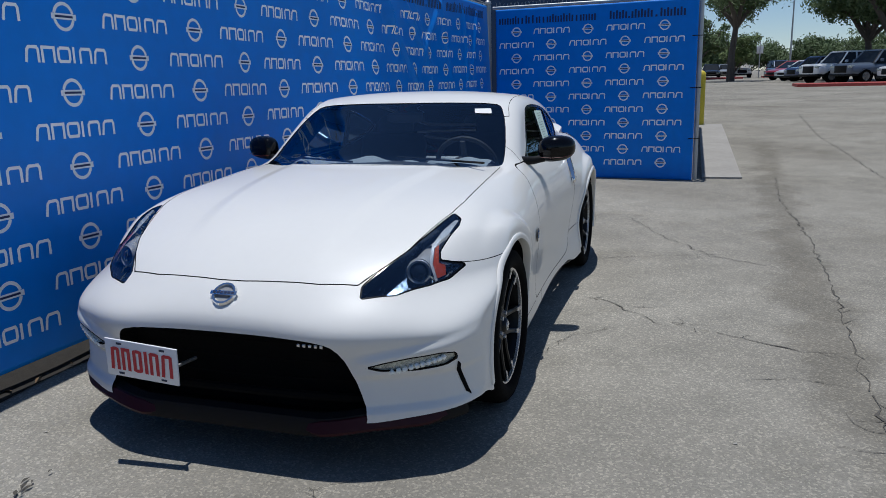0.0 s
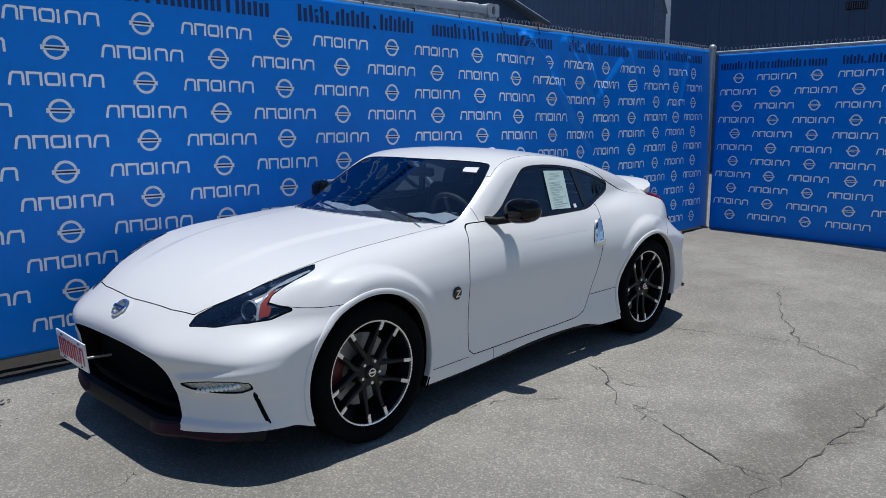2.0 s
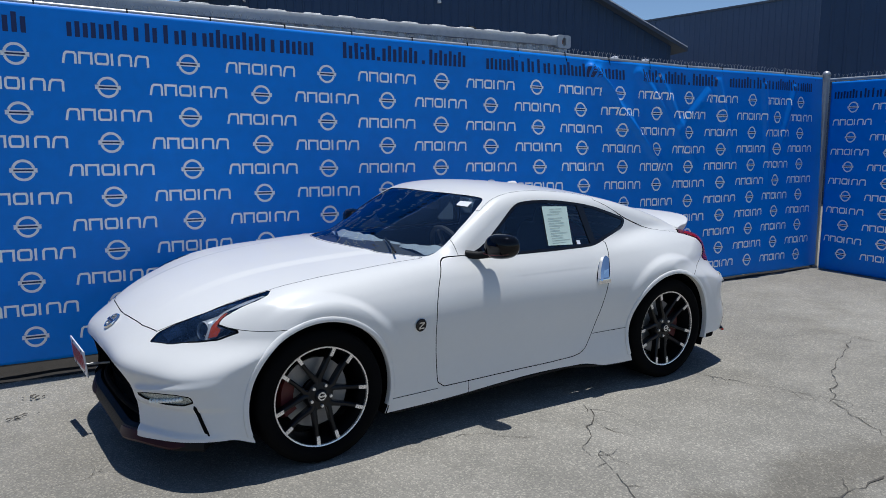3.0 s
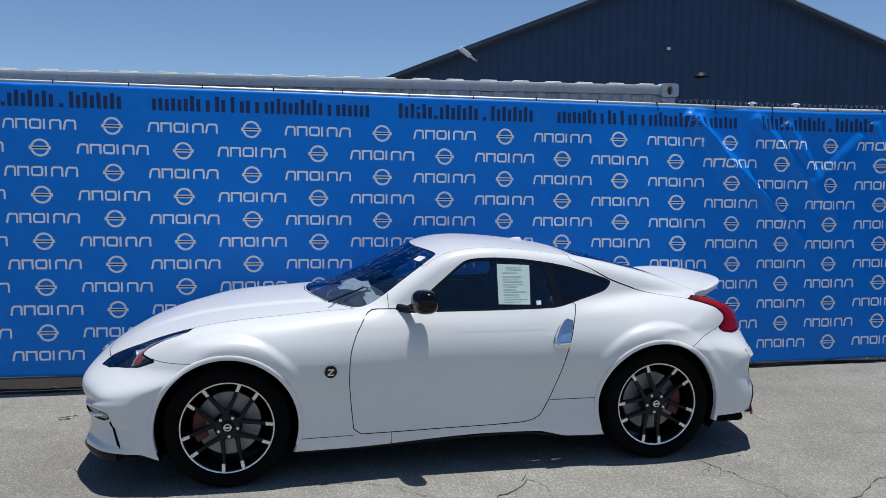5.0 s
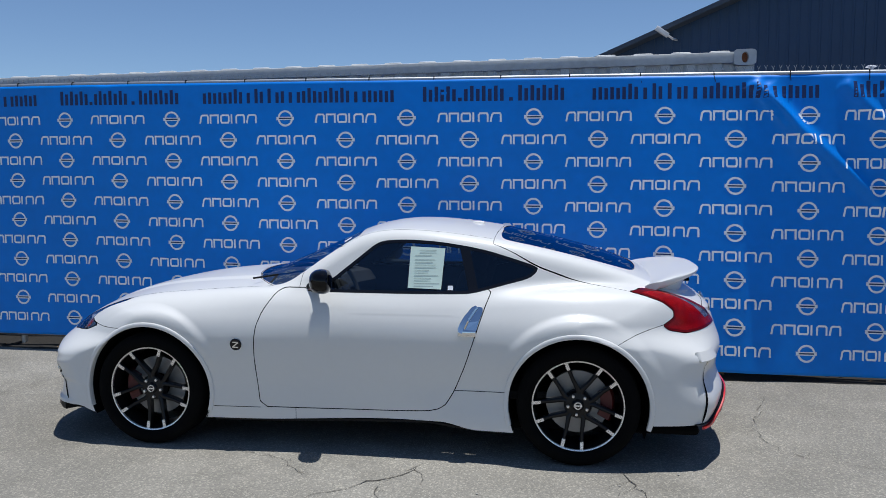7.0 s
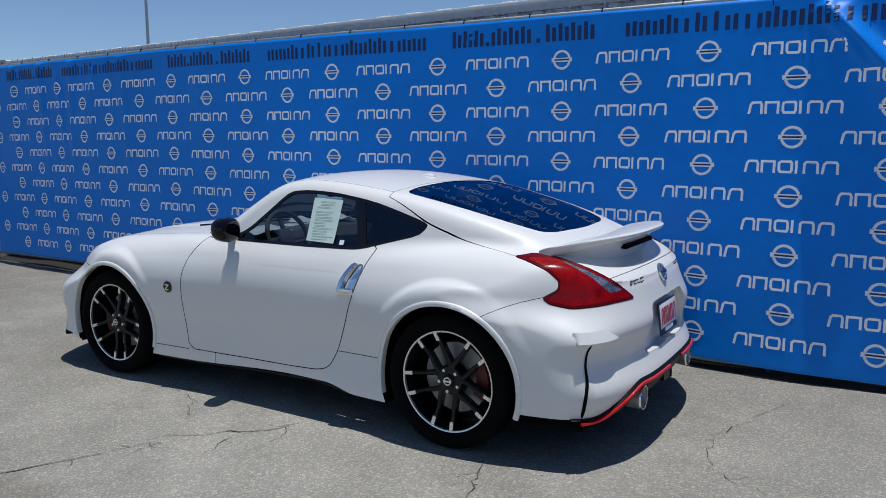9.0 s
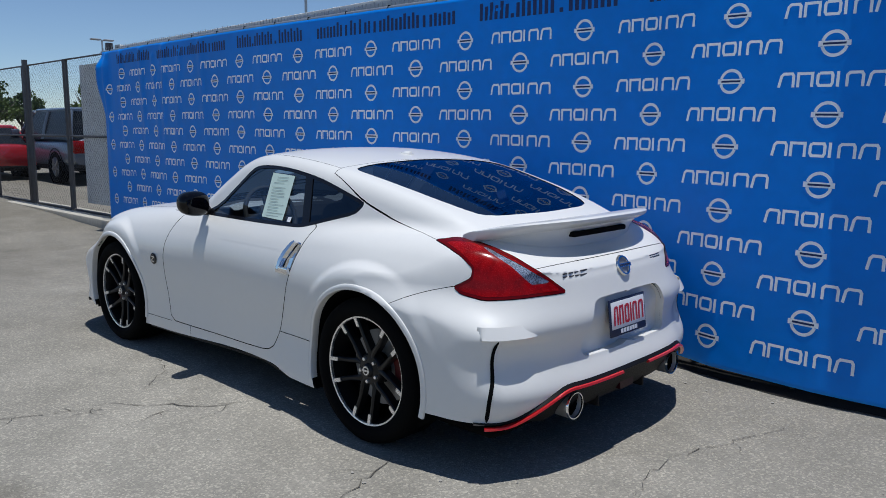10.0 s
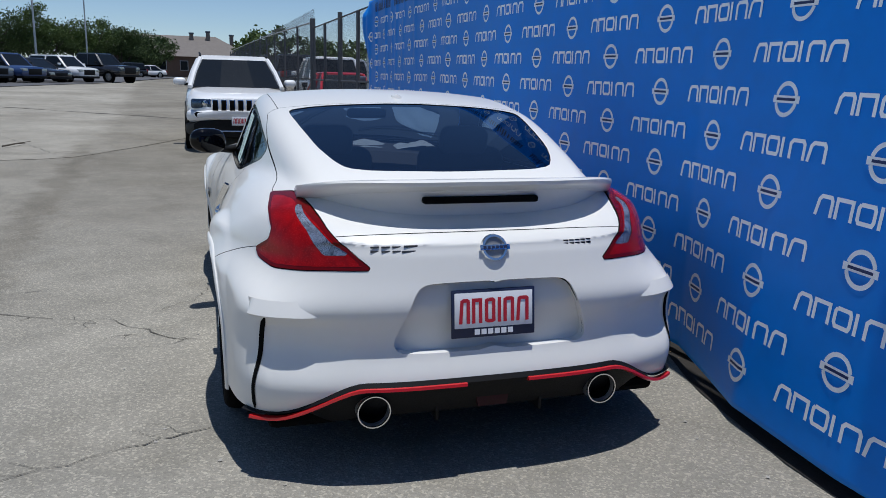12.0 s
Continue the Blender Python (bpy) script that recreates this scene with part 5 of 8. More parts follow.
def car_panels(car):
    skin = body_skin(0.0105)
    v = skin[0]
    skin = cut_skin(*skin, floor_line(v[:, 0], np.abs(v[:, 1])) - v[:, 2])[0]
    for ax in (AXLE_F, AXLE_R):
        v = skin[0]
        r = np.hypot(v[:, 0] - ax, v[:, 2] - AXLE_Z)
        skin = cut_skin(*skin, only(np.abs(v[:, 1]) > 0.55, r - ARCH_R))[1]

    def region(projection, outline, mask, gap=0.0015):
        nonlocal skin
        v = skin[0]
        a, b = projection(v)
        inner, skin = take(skin, only(mask(v), polygon_distance(a, b, outline)), gap)
        return inner
    top = lambda v: (v[:, 0], np.abs(v[:, 1]))
    side = lambda v: (v[:, 0], v[:, 2])
    face = lambda v: (np.abs(v[:, 1]), v[:, 2])
    corner = lambda v: (v[:, 0] - np.abs(v[:, 1]), v[:, 2])

    shell_in = skin
    screen = region(top, rounded(SCREEN, 1, 0.2), lambda v: (v[:, 2] > 0.9) & (v[:, 0] < 0.2))
    daylight = region(side, rounded(DAYLIGHT, 1, 0.2), lambda v: (np.abs(v[:, 1]) > 0.5) & (v[:, 2] > 0.9))
    backlight = region(top, rounded(BACKLIGHT, 1, 0.2), lambda v: (v[:, 2] > 0.9) & (v[:, 0] > 0.6))
    lamps = region(top, rounded(HEADLAMP, 1, 0.10), lambda v: (v[:, 2] > 0.58) & (v[:, 0] < -1.3))
    tails = region(corner, rounded(TAILLAMP, 1, 0.12), lambda v: (v[:, 2] > 0.6) & (v[:, 0] > 1.3))
    grille = region(face, rounded(GRILLE, 1, 0.2), lambda v: v[:, 0] < -1.8, 0)
    drl = region(face, rounded(RUNLIGHT, 1, 0.08), lambda v: v[:, 0] < -1.6)
    bay = region(face, rounded(PLATE_BAY, 2, 0.25), lambda v: v[:, 0] > 1.8, 0)
    shell_out = skin
    hood = region(top, HOOD, lambda v: (v[:, 2] > 0.55) & (v[:, 0] < -0.4), 0.0022)
    doors = region(side, rounded(DOOR, 1, 0.15), lambda v: np.abs(v[:, 1]) > 0.6, 0.0026)

    def by(values, gap=0.0015):
        nonlocal skin
        inner, skin = take(skin, values, gap)
        return inner
    v = skin[0]
    seam_f = spline([-2.2, -2.0, -1.9, -1.75, -1.65, -1.4], [0.95, 0.86, 0.80, 0.74, 0.716, 0.712])
    front = by(np.maximum(v[:, 2] - seam_f(v[:, 0]), v[:, 0] + 1.28))
    v = skin[0]
    seam_r = spline([1.38, 1.543, 1.733, 1.85, 1.95, 2.0, 2.1], [0.635, 0.725, 0.787, 0.815, 0.85, 0.868, 0.870])
    rear = by(np.maximum(v[:, 2] - seam_r(v[:, 0]), 1.36 - v[:, 0]))
    v = skin[0]
    ay = np.abs(v[:, 1])
    hatch_side = spline([0.785, 1.015, 1.287, 1.45, 1.552, 1.70], [0.655, 0.680, 0.671, 0.690, 0.712, 0.70])
    hatch = by(np.maximum(np.maximum(0.787 - v[:, 0], ay - hatch_side(v[:, 0])), 0.80 - v[:, 2]))
    v = skin[0]
    ay = np.abs(v[:, 1])
    roof_side = spline([-0.6, -0.36, -0.19, -0.05, 0.1, 0.4, 0.787], [0.69, 0.695, 0.66, 0.62, 0.612, 0.615, 0.61])
    roof = by(np.maximum(np.maximum(v[:, 0] - 0.787, ay - roof_side(v[:, 0])), np.maximum(1.19 - v[:, 2], -0.3 - v[:, 0])))
    v = skin[0]
    fend = by(v[:, 0] + 0.36 + 0 * v[:, 1])
    rest = skin

    skin_object("bonnet", *hood, M_PAINT, car)
    skin_object("roof_panel", *roof, M_PAINT, car)
    skin_object("tailgate", *hatch, M_PAINT, car)
    skin_object("front_bumper", *front, M_PAINT, car)
    rear_bumper = skin_object("rear_bumper", *rear, M_PAINT, car, keep=lambda p: (p[:, 0] < 1.9) | (polygon_distance(np.abs(p[:, 1]), p[:, 2], rounded(PLATE_BAY, 2, 0.25)) > 0.012))
    for s, (d, f, q) in enumerate(zip(halves(doors), halves(fend), halves(rest))):
        skin_object("door", *d, M_PAINT, car)
        skin_object("front_wing", *f, M_PAINT, car)
        skin_object("quarter_panel", *q, M_PAINT, car)
    # glass
    skin_object("windscreen", *offset_panel(screen, 0.003), M_GLASS, car, "clear raked windscreen", 0)
    ob = skin_object("rear_window", *offset_panel(backlight, 0.003), M_GLASS_REAR, car, "dark tinted sloping rear window", 0)
    for sidev in halves(daylight):
        v, t = sidev
        d = polygon_distance(v[:, 0], v[:, 2], rounded(DAYLIGHT, 1, 0.2))
        pane, trim = cut_skin(v, t, d + 0.016)
        skin_object("window_trim", *trim, M_BLACK, car, "black window surround", 0.01)
        v, t = pane
        pillar = np.abs(v[:, 0] - (0.66 - 0.25 * (v[:, 2] - 1.05))) - 0.028
        post, rest2 = cut_skin(v, t, pillar)
        skin_object("window_post", *post, M_BLACK, car, "", 0.01)
        v, t = rest2
        door_glass, quarter = cut_skin(v, t, v[:, 0] - 0.66 + 0.25 * (v[:, 2] - 1.05))
        skin_object("door_window", *offset_panel(door_glass, 0.004), M_GLASS_DARK, car, "tinted door window", 0)
        skin_object("quarter_window", *offset_panel(quarter, 0.004), M_GLASS_BLACK, car, "dark tinted quarter window", 0)
    # inner shell closes the joints
    v = shell_out[0]
    skin_object("inner_shell", *offset_panel((shell_out[0][:, :], shell_out[1]), 0.016), M_SHELL, car, "", 0)
    return lamps, tails, grille, drl, bay, rear_bumper


def wheel_parts(car, x, y, spin):
    """A wheel at an axle end; y < 0 is the near side."""
    out = -1 if y < 0 else 1
    w = new("wheel")
    w.parent = car
    w.matrix_basis = Matrix.Translation((x, y, AXLE_Z)) @ (Matrix.Identity(4) if out < 0 else Matrix.Rotation(math.pi, 4, "Z"))
    tagged(w, "black multi-spoke alloy wheel with machined spoke tips and low tyre")
    bm = bmesh.new()
    lathe(bm, [(0.252, -0.015), (0.262, -0.035), (0.285, -0.048), (0.315, -0.044), (0.332, -0.03), (0.3405, -0.005), (0.3415, 0.04), (0.3415, 0.16), (0.333, 0.21), (0.29, 0.225), (0.25, 0.21)], 72)
    part("tyre", bm, M_RUBBER, w, "low-profile black tyre")
    bm = bmesh.new()
    lathe(bm, [(0.254, 0.20), (0.236, 0.16), (0.232, 0.05), (0.244, 0.0), (0.246, -0.012)], 72)
    rim = part("rim", bm, M_WHEEL, w, "gloss black alloy rim")
    bm = bmesh.new()
    lathe(bm, [(0.2465, -0.010), (0.2475, -0.024), (0.2545, -0.026), (0.2565, -0.014)], 72)
    part("rim_edge", bm, M_SILVER, rim, "bright machined rim edge")
    for k in range(5):
        for s in (-1, 1):
            a = radians(spin + 72 * k + 23.3 * s)
            c0 = radians(spin + 72 * k)
            stem, tip = Vector((math.cos(c0), math.sin(c0))), Vector((math.cos(a), math.sin(a))) * 0.247
            side = Vector((-math.sin(c0), math.cos(c0))) * s
            root, fork = stem * 0.04 + side * 0.006, stem * 0.083 + side * 0.010
            mid = fork.lerp(tip, 0.42) + side * 0.004
            line = [root, fork, mid, tip]
            bm = bmesh.new()
            rows = []
            for p, wd, yy in zip(line, (0.015, 0.0135, 0.0105, 0.0105), (0.008, 0.002, -0.003, -0.017)):
                n = Vector((-math.sin(a), math.cos(a))) * wd
                q = [(p + n, yy + 0.006), (p + n * 0.45, yy), (p - n * 0.45, yy), (p - n, yy + 0.006), (p - n * 0.8, yy + 0.045), (p + n * 0.8, yy + 0.045)]
                rows.append([bm.verts.new((c.x, h, c.y)) for c, h in q])
            for r0, r1 in zip(rows, rows[1:]):
                for i in range(6):
                    bm.faces.new((r0[i], r0[(i + 1) % 6], r1[(i + 1) % 6], r1[i]))
            bm.faces.new(rows[0])
            bm.faces.new(rows[-1][::-1])
            bmesh.ops.recalc_face_normals(bm, faces=bm.faces)
            spoke = part("spoke", bm, M_WHEEL, rim)
            p0, p1 = mid.lerp(tip, 0.56), tip
            n = Vector((-math.sin(a), math.cos(a))) * 0.0092
            bm = bmesh.new()
            quad = [(p0 - n, -0.0165), (p0 + n, -0.0165), (p1 + n, -0.0225), (p1 - n, -0.0225)]
            f = [bm.verts.new((c.x, h, c.y)) for c, h in quad] + [bm.verts.new((c.x, h + 0.004, c.y)) for c, h in quad]
            for q in ((0, 1, 2, 3), (7, 6, 5, 4), (0, 4, 5, 1), (1, 5, 6, 2), (2, 6, 7, 3), (3, 7, 4, 0)):
                bm.faces.new([f[i] for i in q])
            bmesh.ops.recalc_face_normals(bm, faces=bm.faces)
            part("spoke_tip", bm, M_SILVER, rim, smooth=False)
    bm = bmesh.new()
    lathe(bm, [(0.0, -0.016), (0.024, -0.015), (0.030, -0.010), (0.034, 0.0), (0.068, 0.006), (0.078, 0.02), (0.078, 0.05)], 40)
    part("hub", bm, M_WHEEL, rim)
    bm = bmesh.new()
    lathe(bm, [(0.015, -0.0175), (0.021, -0.0178), (0.0215, -0.0155)], 32)
    box(bm, (-0.023, -0.0185, -0.004), (0.023, -0.0160, 0.004))
    part("centre_cap", bm, M_SILVER, rim, "silver ring centre cap")
    for k in range(5):
        a = radians(spin + 36 + 72 * k)
        bm = bmesh.new()
        lathe(bm, [(0.0, -0.010), (0.008, -0.009), (0.0095, 0.0), (0.0095, 0.02)], 10)
        for v in bm.verts:
            v.co += Vector((0.055 * math.cos(a), 0.002, 0.055 * math.sin(a)))
        part("wheel_nut", bm, M_SILVER, rim)
    bm = bmesh.new()
    lathe(bm, [(0.075, 0.075), (0.178, 0.075), (0.178, 0.10), (0.075, 0.10)], 56, True)
    part("brake_disc", bm, M_STEEL, w, "bare steel brake disc")
    bm = bmesh.new()
    arc = [radians(150 + 60 * i / 8) if x < 0 else radians(-30 + 60 * i / 8) for i in range(9)]
    rows = []
    for a in arc:
        rows.append([bm.verts.new((r * math.cos(a), h, r * math.sin(a))) for r, h in ((0.125, 0.052), (0.19, 0.050), (0.205, 0.07), (0.205, 0.12), (0.125, 0.12))])
    for r0, r1 in zip(rows, rows[1:]):
        for i in range(5):
            bm.faces.new((r0[i], r0[(i + 1) % 5], r1[(i + 1) % 5], r1[i]))
    bm.faces.new(rows[0])
    bm.faces.new(rows[-1][::-1])
    bmesh.ops.recalc_face_normals(bm, faces=bm.faces)
    part("brake_caliper", bm, M_CALIPER, w, "red brake caliper")


def arch_liner(car, x):
    for s in (-1, 1):
        bm = bmesh.new()
        n = 28
        a = [radians(-25 + 230 * i / n) for i in range(n + 1)]
        rows = [[bm.verts.new((x + (ARCH_R + 0.006) * math.cos(t), s * y, AXLE_Z + (ARCH_R + 0.006) * math.sin(t))) for t in a] for y in (0.90, 0.55)]
        for i in range(n):
            bm.faces.new((rows[0][i], rows[0][i + 1], rows[1][i + 1], rows[1][i]))
        bm.faces.new(rows[1])
        part("arch_liner", bm, M_SHELL, car)


def arch_lip(car, x, s):
    """Rolled white edge round a wheel opening."""
    bm = bmesh.new()
    n, profile = 72, ((0.024, -0.002), (0.0225, 0.005), (0.018, 0.008), (0.004, 0.009), (-0.002, 0.006), (-0.004, -0.002), (-0.003, -0.03))
    spots = [(x + (ARCH_R + r) * math.cos(a), AXLE_Z + (ARCH_R + r) * math.sin(a), o) for a in (radians(-17 + 214 * i / n) for i in range(n + 1)) for r, o in profile]
    skin = onto_body(np.array([(a, s * 0.92, b) for a, b, _ in spots]), 5)
    flat = [bm.verts.new((a, s * (min(abs(p[1]), 0.97) + o), b)) for (a, b, o), p in zip(spots, skin)]
    rows = [flat[k:k + len(profile)] for k in range(0, len(flat), len(profile))]
    for r0, r1 in zip(rows, rows[1:]):
        for i in range(len(r0) - 1):
            bm.faces.new((r0[i], r0[i + 1], r1[i + 1], r1[i]))
    bmesh.ops.recalc_face_normals(bm, faces=bm.faces)
    part("arch_lip", bm, M_PAINT, car)


def build_sports_car():
    car = thing("sports_car", "parked pearl white sports coupe with black alloy wheels and red trim", "car")
    lamps, tails, grille, drl, bay, rear_bumper = car_panels(car)
    for x in (AXLE_F, AXLE_R):
        arch_liner(car, x)
        for s, spin in ((-1, 25), (1, 66)):
            wheel_parts(car, x, s * (0.872 if x < 0 else 0.868), spin if x < 0 else spin - 14.5)
    bm = bmesh.new()
    box(bm, (-1.95, -0.78, 0.16), (1.95, 0.78, 0.22), 0.03)
    part("underbody", bm, M_SHELL, car)
    # head and tail lamps
    for s, half in enumerate(halves(lamps)):
        lamp = skin_object("headlamp", *offset_panel(half, 0.002), M_LENS, car, "boomerang headlamp with clear lens", 0)
        skin_object("lamp_housing", *offset_panel(half, 0.075), M_LAMPBOX, lamp, "", 0)
        bridge("lamp_wall", half, offset_panel(half, 0.075), M_LAMPBOX, lamp)
        sy = -1 if s == 0 else 1
        aim = Vector((-0.88, 0.30 * sy, 0.12)).normalized()
        turn = aim.to_track_quat("-Y", "Z").to_matrix().to_4x4()
        at = Matrix.Translation((-1.778, sy * 0.665, 0.698)) @ turn
        bm = bmesh.new()
        lathe(bm, [(0.0, -0.012), (0.016, -0.009), (0.028, -0.003), (0.035, 0.009)], 36)
        part("projector", bm, M_BULB, lamp, "dark round projector lens", m=at)
        bm = bmesh.new()
        lathe(bm, [(0.035, 0.011), (0.038, -0.002), (0.044, -0.006), (0.047, 0.004), (0.048, 0.05)], 36)
        part("projector_ring", bm, M_REFLECTOR, lamp, "bright projector ring", m=at)
        # bright barrel behind the projector
        bm = bmesh.new()
        tube(bm, [(-1.75, sy * 0.668, 0.706), (-1.68, sy * 0.674, 0.728), (-1.60, sy * 0.686, 0.752), (-1.52, sy * 0.704, 0.786)], [0.042, 0.038, 0.030, 0.014], 24)
        part("barrel", bm, M_REFLECTOR, lamp, "silver barrel")
        bm = bmesh.new()
        tube(bm, [(-1.665, sy * 0.675, 0.732), (-1.645, sy * 0.678, 0.738)], 0.0385, 24)
        part("barrel_ring", bm, M_LAMPBOX, lamp)
        v, t = half
        d = polygon_distance(v[:, 0], np.abs(v[:, 1]), HEADLAMP)
        for name, outline, mat, depth, note in (
                ("side_reflector", [(-1.782, 0.742), (-1.757, 0.718), (-1.70, 0.706), (-1.655, 0.711), (-1.70, 0.722), (-1.738, 0.735), (-1.724, 0.757), (-1.746, 0.765)], M_AMBER, 0.006, "red and amber side reflector"),
                ("bright_line", [(-1.800, 0.742), (-1.765, 0.706), (-1.69, 0.690), (-1.59, 0.704), (-1.50, 0.728), (-1.495, 0.744), (-1.60, 0.733), (-1.655, 0.711), (-1.70, 0.704), (-1.757, 0.716), (-1.786, 0.744)], M_REFLECTOR, 0.005, "silver edge strip"),
                ("bright_line", [(-1.72, 0.762), (-1.735, 0.742), (-1.725, 0.738), (-1.70, 0.770), (-1.662, 0.805)], M_REFLECTOR, 0.005, ""),
                ("lower_reflector", [(-1.80, 0.708), (-1.765, 0.760), (-1.70, 0.788), (-1.675, 0.804), (-1.74, 0.774), (-1.79, 0.738)], M_RIBS, 0.016, "")):
            piece = cut_skin(v, t, polygon_distance(v[:, 0], np.abs(v[:, 1]), outline))[0]
            skin_object(name, *offset_panel(piece, depth), mat, lamp, note, 0)
        rim, _ = cut_skin(v, t, -0.004 - d)
        skin_object("lens_border", *offset_panel(rim, 0.001), M_BLACK, lamp, "", 0)
    for half in halves(tails):
        v, t = half
        d = polygon_distance(v[:, 0] - np.abs(v[:, 1]), v[:, 2], rounded(CLEARLAMP, 1, 0.06))
        clear, red = cut_skin(v, t, d)
        v, t = red
        red, border = cut_skin(v, t, polygon_distance(v[:, 0] - np.abs(v[:, 1]), v[:, 2], rounded(TAILLAMP, 1, 0.12)) + 0.013)
        lamp = skin_object("tail_lamp", *offset_panel(red, -0.004), M_LAMPRED, car, "red boomerang tail lamp", 0.02)
        skin_object("lens_border", *offset_panel(border, -0.003), M_LAMPDEEP, lamp, "", 0.02)
        skin_object("reversing_lens", *offset_panel(clear, -0.002), M_REVERSE, lamp, "clear silver reversing lens", 0.02)
    for half in halves(drl):
        v, t = half
        d = polygon_distance(np.abs(v[:, 1]), v[:, 2], rounded(RUNLIGHT, 1, 0.08))
        lens, rim = cut_skin(v, t, d + 0.0028)
        lamp = skin_object("running_lamp", *offset_panel(rim, -0.001), M_BLACK, car, "slim clear running lamp with black surround", 0.01)
        skin_object("lens", *offset_panel(lens, 0.008), M_RIBS, lamp, "", 0)
        sy = -1 if v[0, 1] < 0 else 1
        for k in range(10):
            y = 0.602 + 0.0245 * k
            p = onto_body(np.array([[-1.95, sy * y, 0.410 + 0.0014 * k]]), 6)
            q = Vector(offset_panel((p, None), 0.004)[0][0])
            bm = bmesh.new()
            bmesh.ops.create_icosphere(bm, subdivisions=1, radius=0.0125)
            part("crystal", bm, M_DRL, lamp, m=Matrix.Translation(q) @ Matrix.Rotation(0.5 * k, 4, "X"), smooth=False)
    for sy in (-1, 1):
        skin_strip("air_slit", [(-1.875, sy * 0.830, 0.400), (-1.855, sy * 0.836, 0.34), (-1.82, sy * 0.846, 0.245)], 0.018, M_SHELL, car, 0.0015, "black air slit")
        skin_strip("air_slit", [(1.99, sy * 0.790, 0.588), (1.975, sy * 0.804, 0.50), (1.97, sy * 0.812, 0.42), (1.96, sy * 0.818, 0.34), (1.95, sy * 0.822, 0.258)], 0.017, M_SHELL, car, 0.002, "black air slit")
        # crisp fin over the slit
        ys = np.linspace(0.50, 0.828, 26)
        p = onto_body(np.array([(2.0 - 0.3 * (y - 0.5), sy * y, 0.604) for y in ys]), 6)
        g = body_gradient(p)
        g[:, 2] = 0
        g /= np.linalg.norm(g, axis=1)[:, None]
        bm = bmesh.new()
        rows = []
        for q, n, y in zip(p, g, ys):
            f = float(ramp(y, 0.50, 0.66) * (1 - ramp(y, 0.80, 0.828)))
            rows.append([bm.verts.new((q[0] + n[0] * o, q[1] + n[1] * o, 0.604 + h)) for o, h in ((-0.012, 0.045), (0.019 * f - 0.013, 0.012), (0.027 * f - 0.013, -0.004), (0.025 * f - 0.014, -0.009), (-0.03, -0.014))])
        for r0, r1 in zip(rows, rows[1:]):
            for k in range(4):
                bm.faces.new((r0[k], r0[k + 1], r1[k + 1], r1[k]))
        bm.faces.new(rows[-1])
        bmesh.ops.recalc_face_normals(bm, faces=bm.faces)
        part("corner_fin", bm, M_PAINT, rear_bumper)
    # grille: sunk dark mesh with bars
    sunk = offset_panel(grille, 0.10, True)
    g = skin_object("grille", *sunk, M_SHELL, car, "wide black mesh grille", 0)
    bridge("grille_edge", grille, sunk, M_DARK, g)
    bm = bmesh.new()
    for z in np.arange(0.26, 0.50, 0.07):
        w = 0.50 - 0.2 * max(0, z - 0.45)
        bm = bmesh.new()
        tube(bm, [(-2.045 + 0.05 * (y / 0.5) ** 2, y, z) for y in np.linspace(-w, w, 9)], 0.0035, 4)
        part("grille_bar", bm, M_SHELL, g)
    bm = bmesh.new()
    tube(bm, [(-2.075 + 0.09 * (abs(y) / 0.55) ** 2.5, y, 0.285 - 0.02 * (abs(y) / 0.5) ** 2) for y in np.linspace(-0.53, 0.53, 17)], 0.017, 8)
    part("crash_bar", bm, M_SHELL, g)
    for x in (AXLE_F, AXLE_R):
        for s in (-1, 1):
            arch_lip(car, x, s)
    build_lower_trim(car)
    build_spoiler(car)
    build_mirrors(car)
    build_details(car, bay, rear_bumper)
    build_interior(car)


def swept_band(profile, path, mat, name, parent, label="", taper=0):
    """Sweeps (out, up) pairs along a plan line of (point, outward) pairs; taper: rows over which an end thins out."""
    bm = bmesh.new()
    rows = []
    for i, (p, n) in enumerate(path):
        f = min(1.0, (0.15 + min(i, len(path) - 1 - i)) / taper) if taper else 1.0
        rows.append([bm.verts.new((p[0] + n[0] * o * f, p[1] + n[1] * o * f, p[2] + 0.02 + (u - 0.02) * f)) if taper else bm.verts.new((p[0] + n[0] * o, p[1] + n[1] * o, p[2] + u)) for o, u in profile])
    k = len(profile)
    for r0, r1 in zip(rows, rows[1:]):
        for i in range(k):
            bm.faces.new((r0[i], r0[(i + 1) % k], r1[(i + 1) % k], r1[i]))
    bm.faces.new(rows[0])
    bm.faces.new(rows[-1][::-1])
    bmesh.ops.recalc_face_normals(bm, faces=bm.faces)
    return part(name, bm, mat, parent, label)


def plan_line(z_of, y_lo, y_hi, n, front, out=0.0):
    """Points along the nose or tail at the skin, with plan normals."""
    pts = []
    for y in np.linspace(y_lo, y_hi, n):
        z = z_of(abs(y))
        low_n, low_t = 1 - ramp(z, 0.50, 0.68), 1 - ramp(z, 0.60, 0.74)
        x = float(nose_x(z) + nose_bow_low(abs(y))) if front else float(tail_x(z) - tail_bow_low(abs(y)))
        pts.append(Vector((x, y, z)))
    res = []
    for i, p in enumerate(pts):
        d = (pts[min(i + 1, n - 1)] - pts[max(i - 1, 0)])
        nn = Vector((d.y, -d.x, 0)).normalized()
        if (nn.x > 0) == front:
            nn = -nn
        res.append((p, nn))
    return res


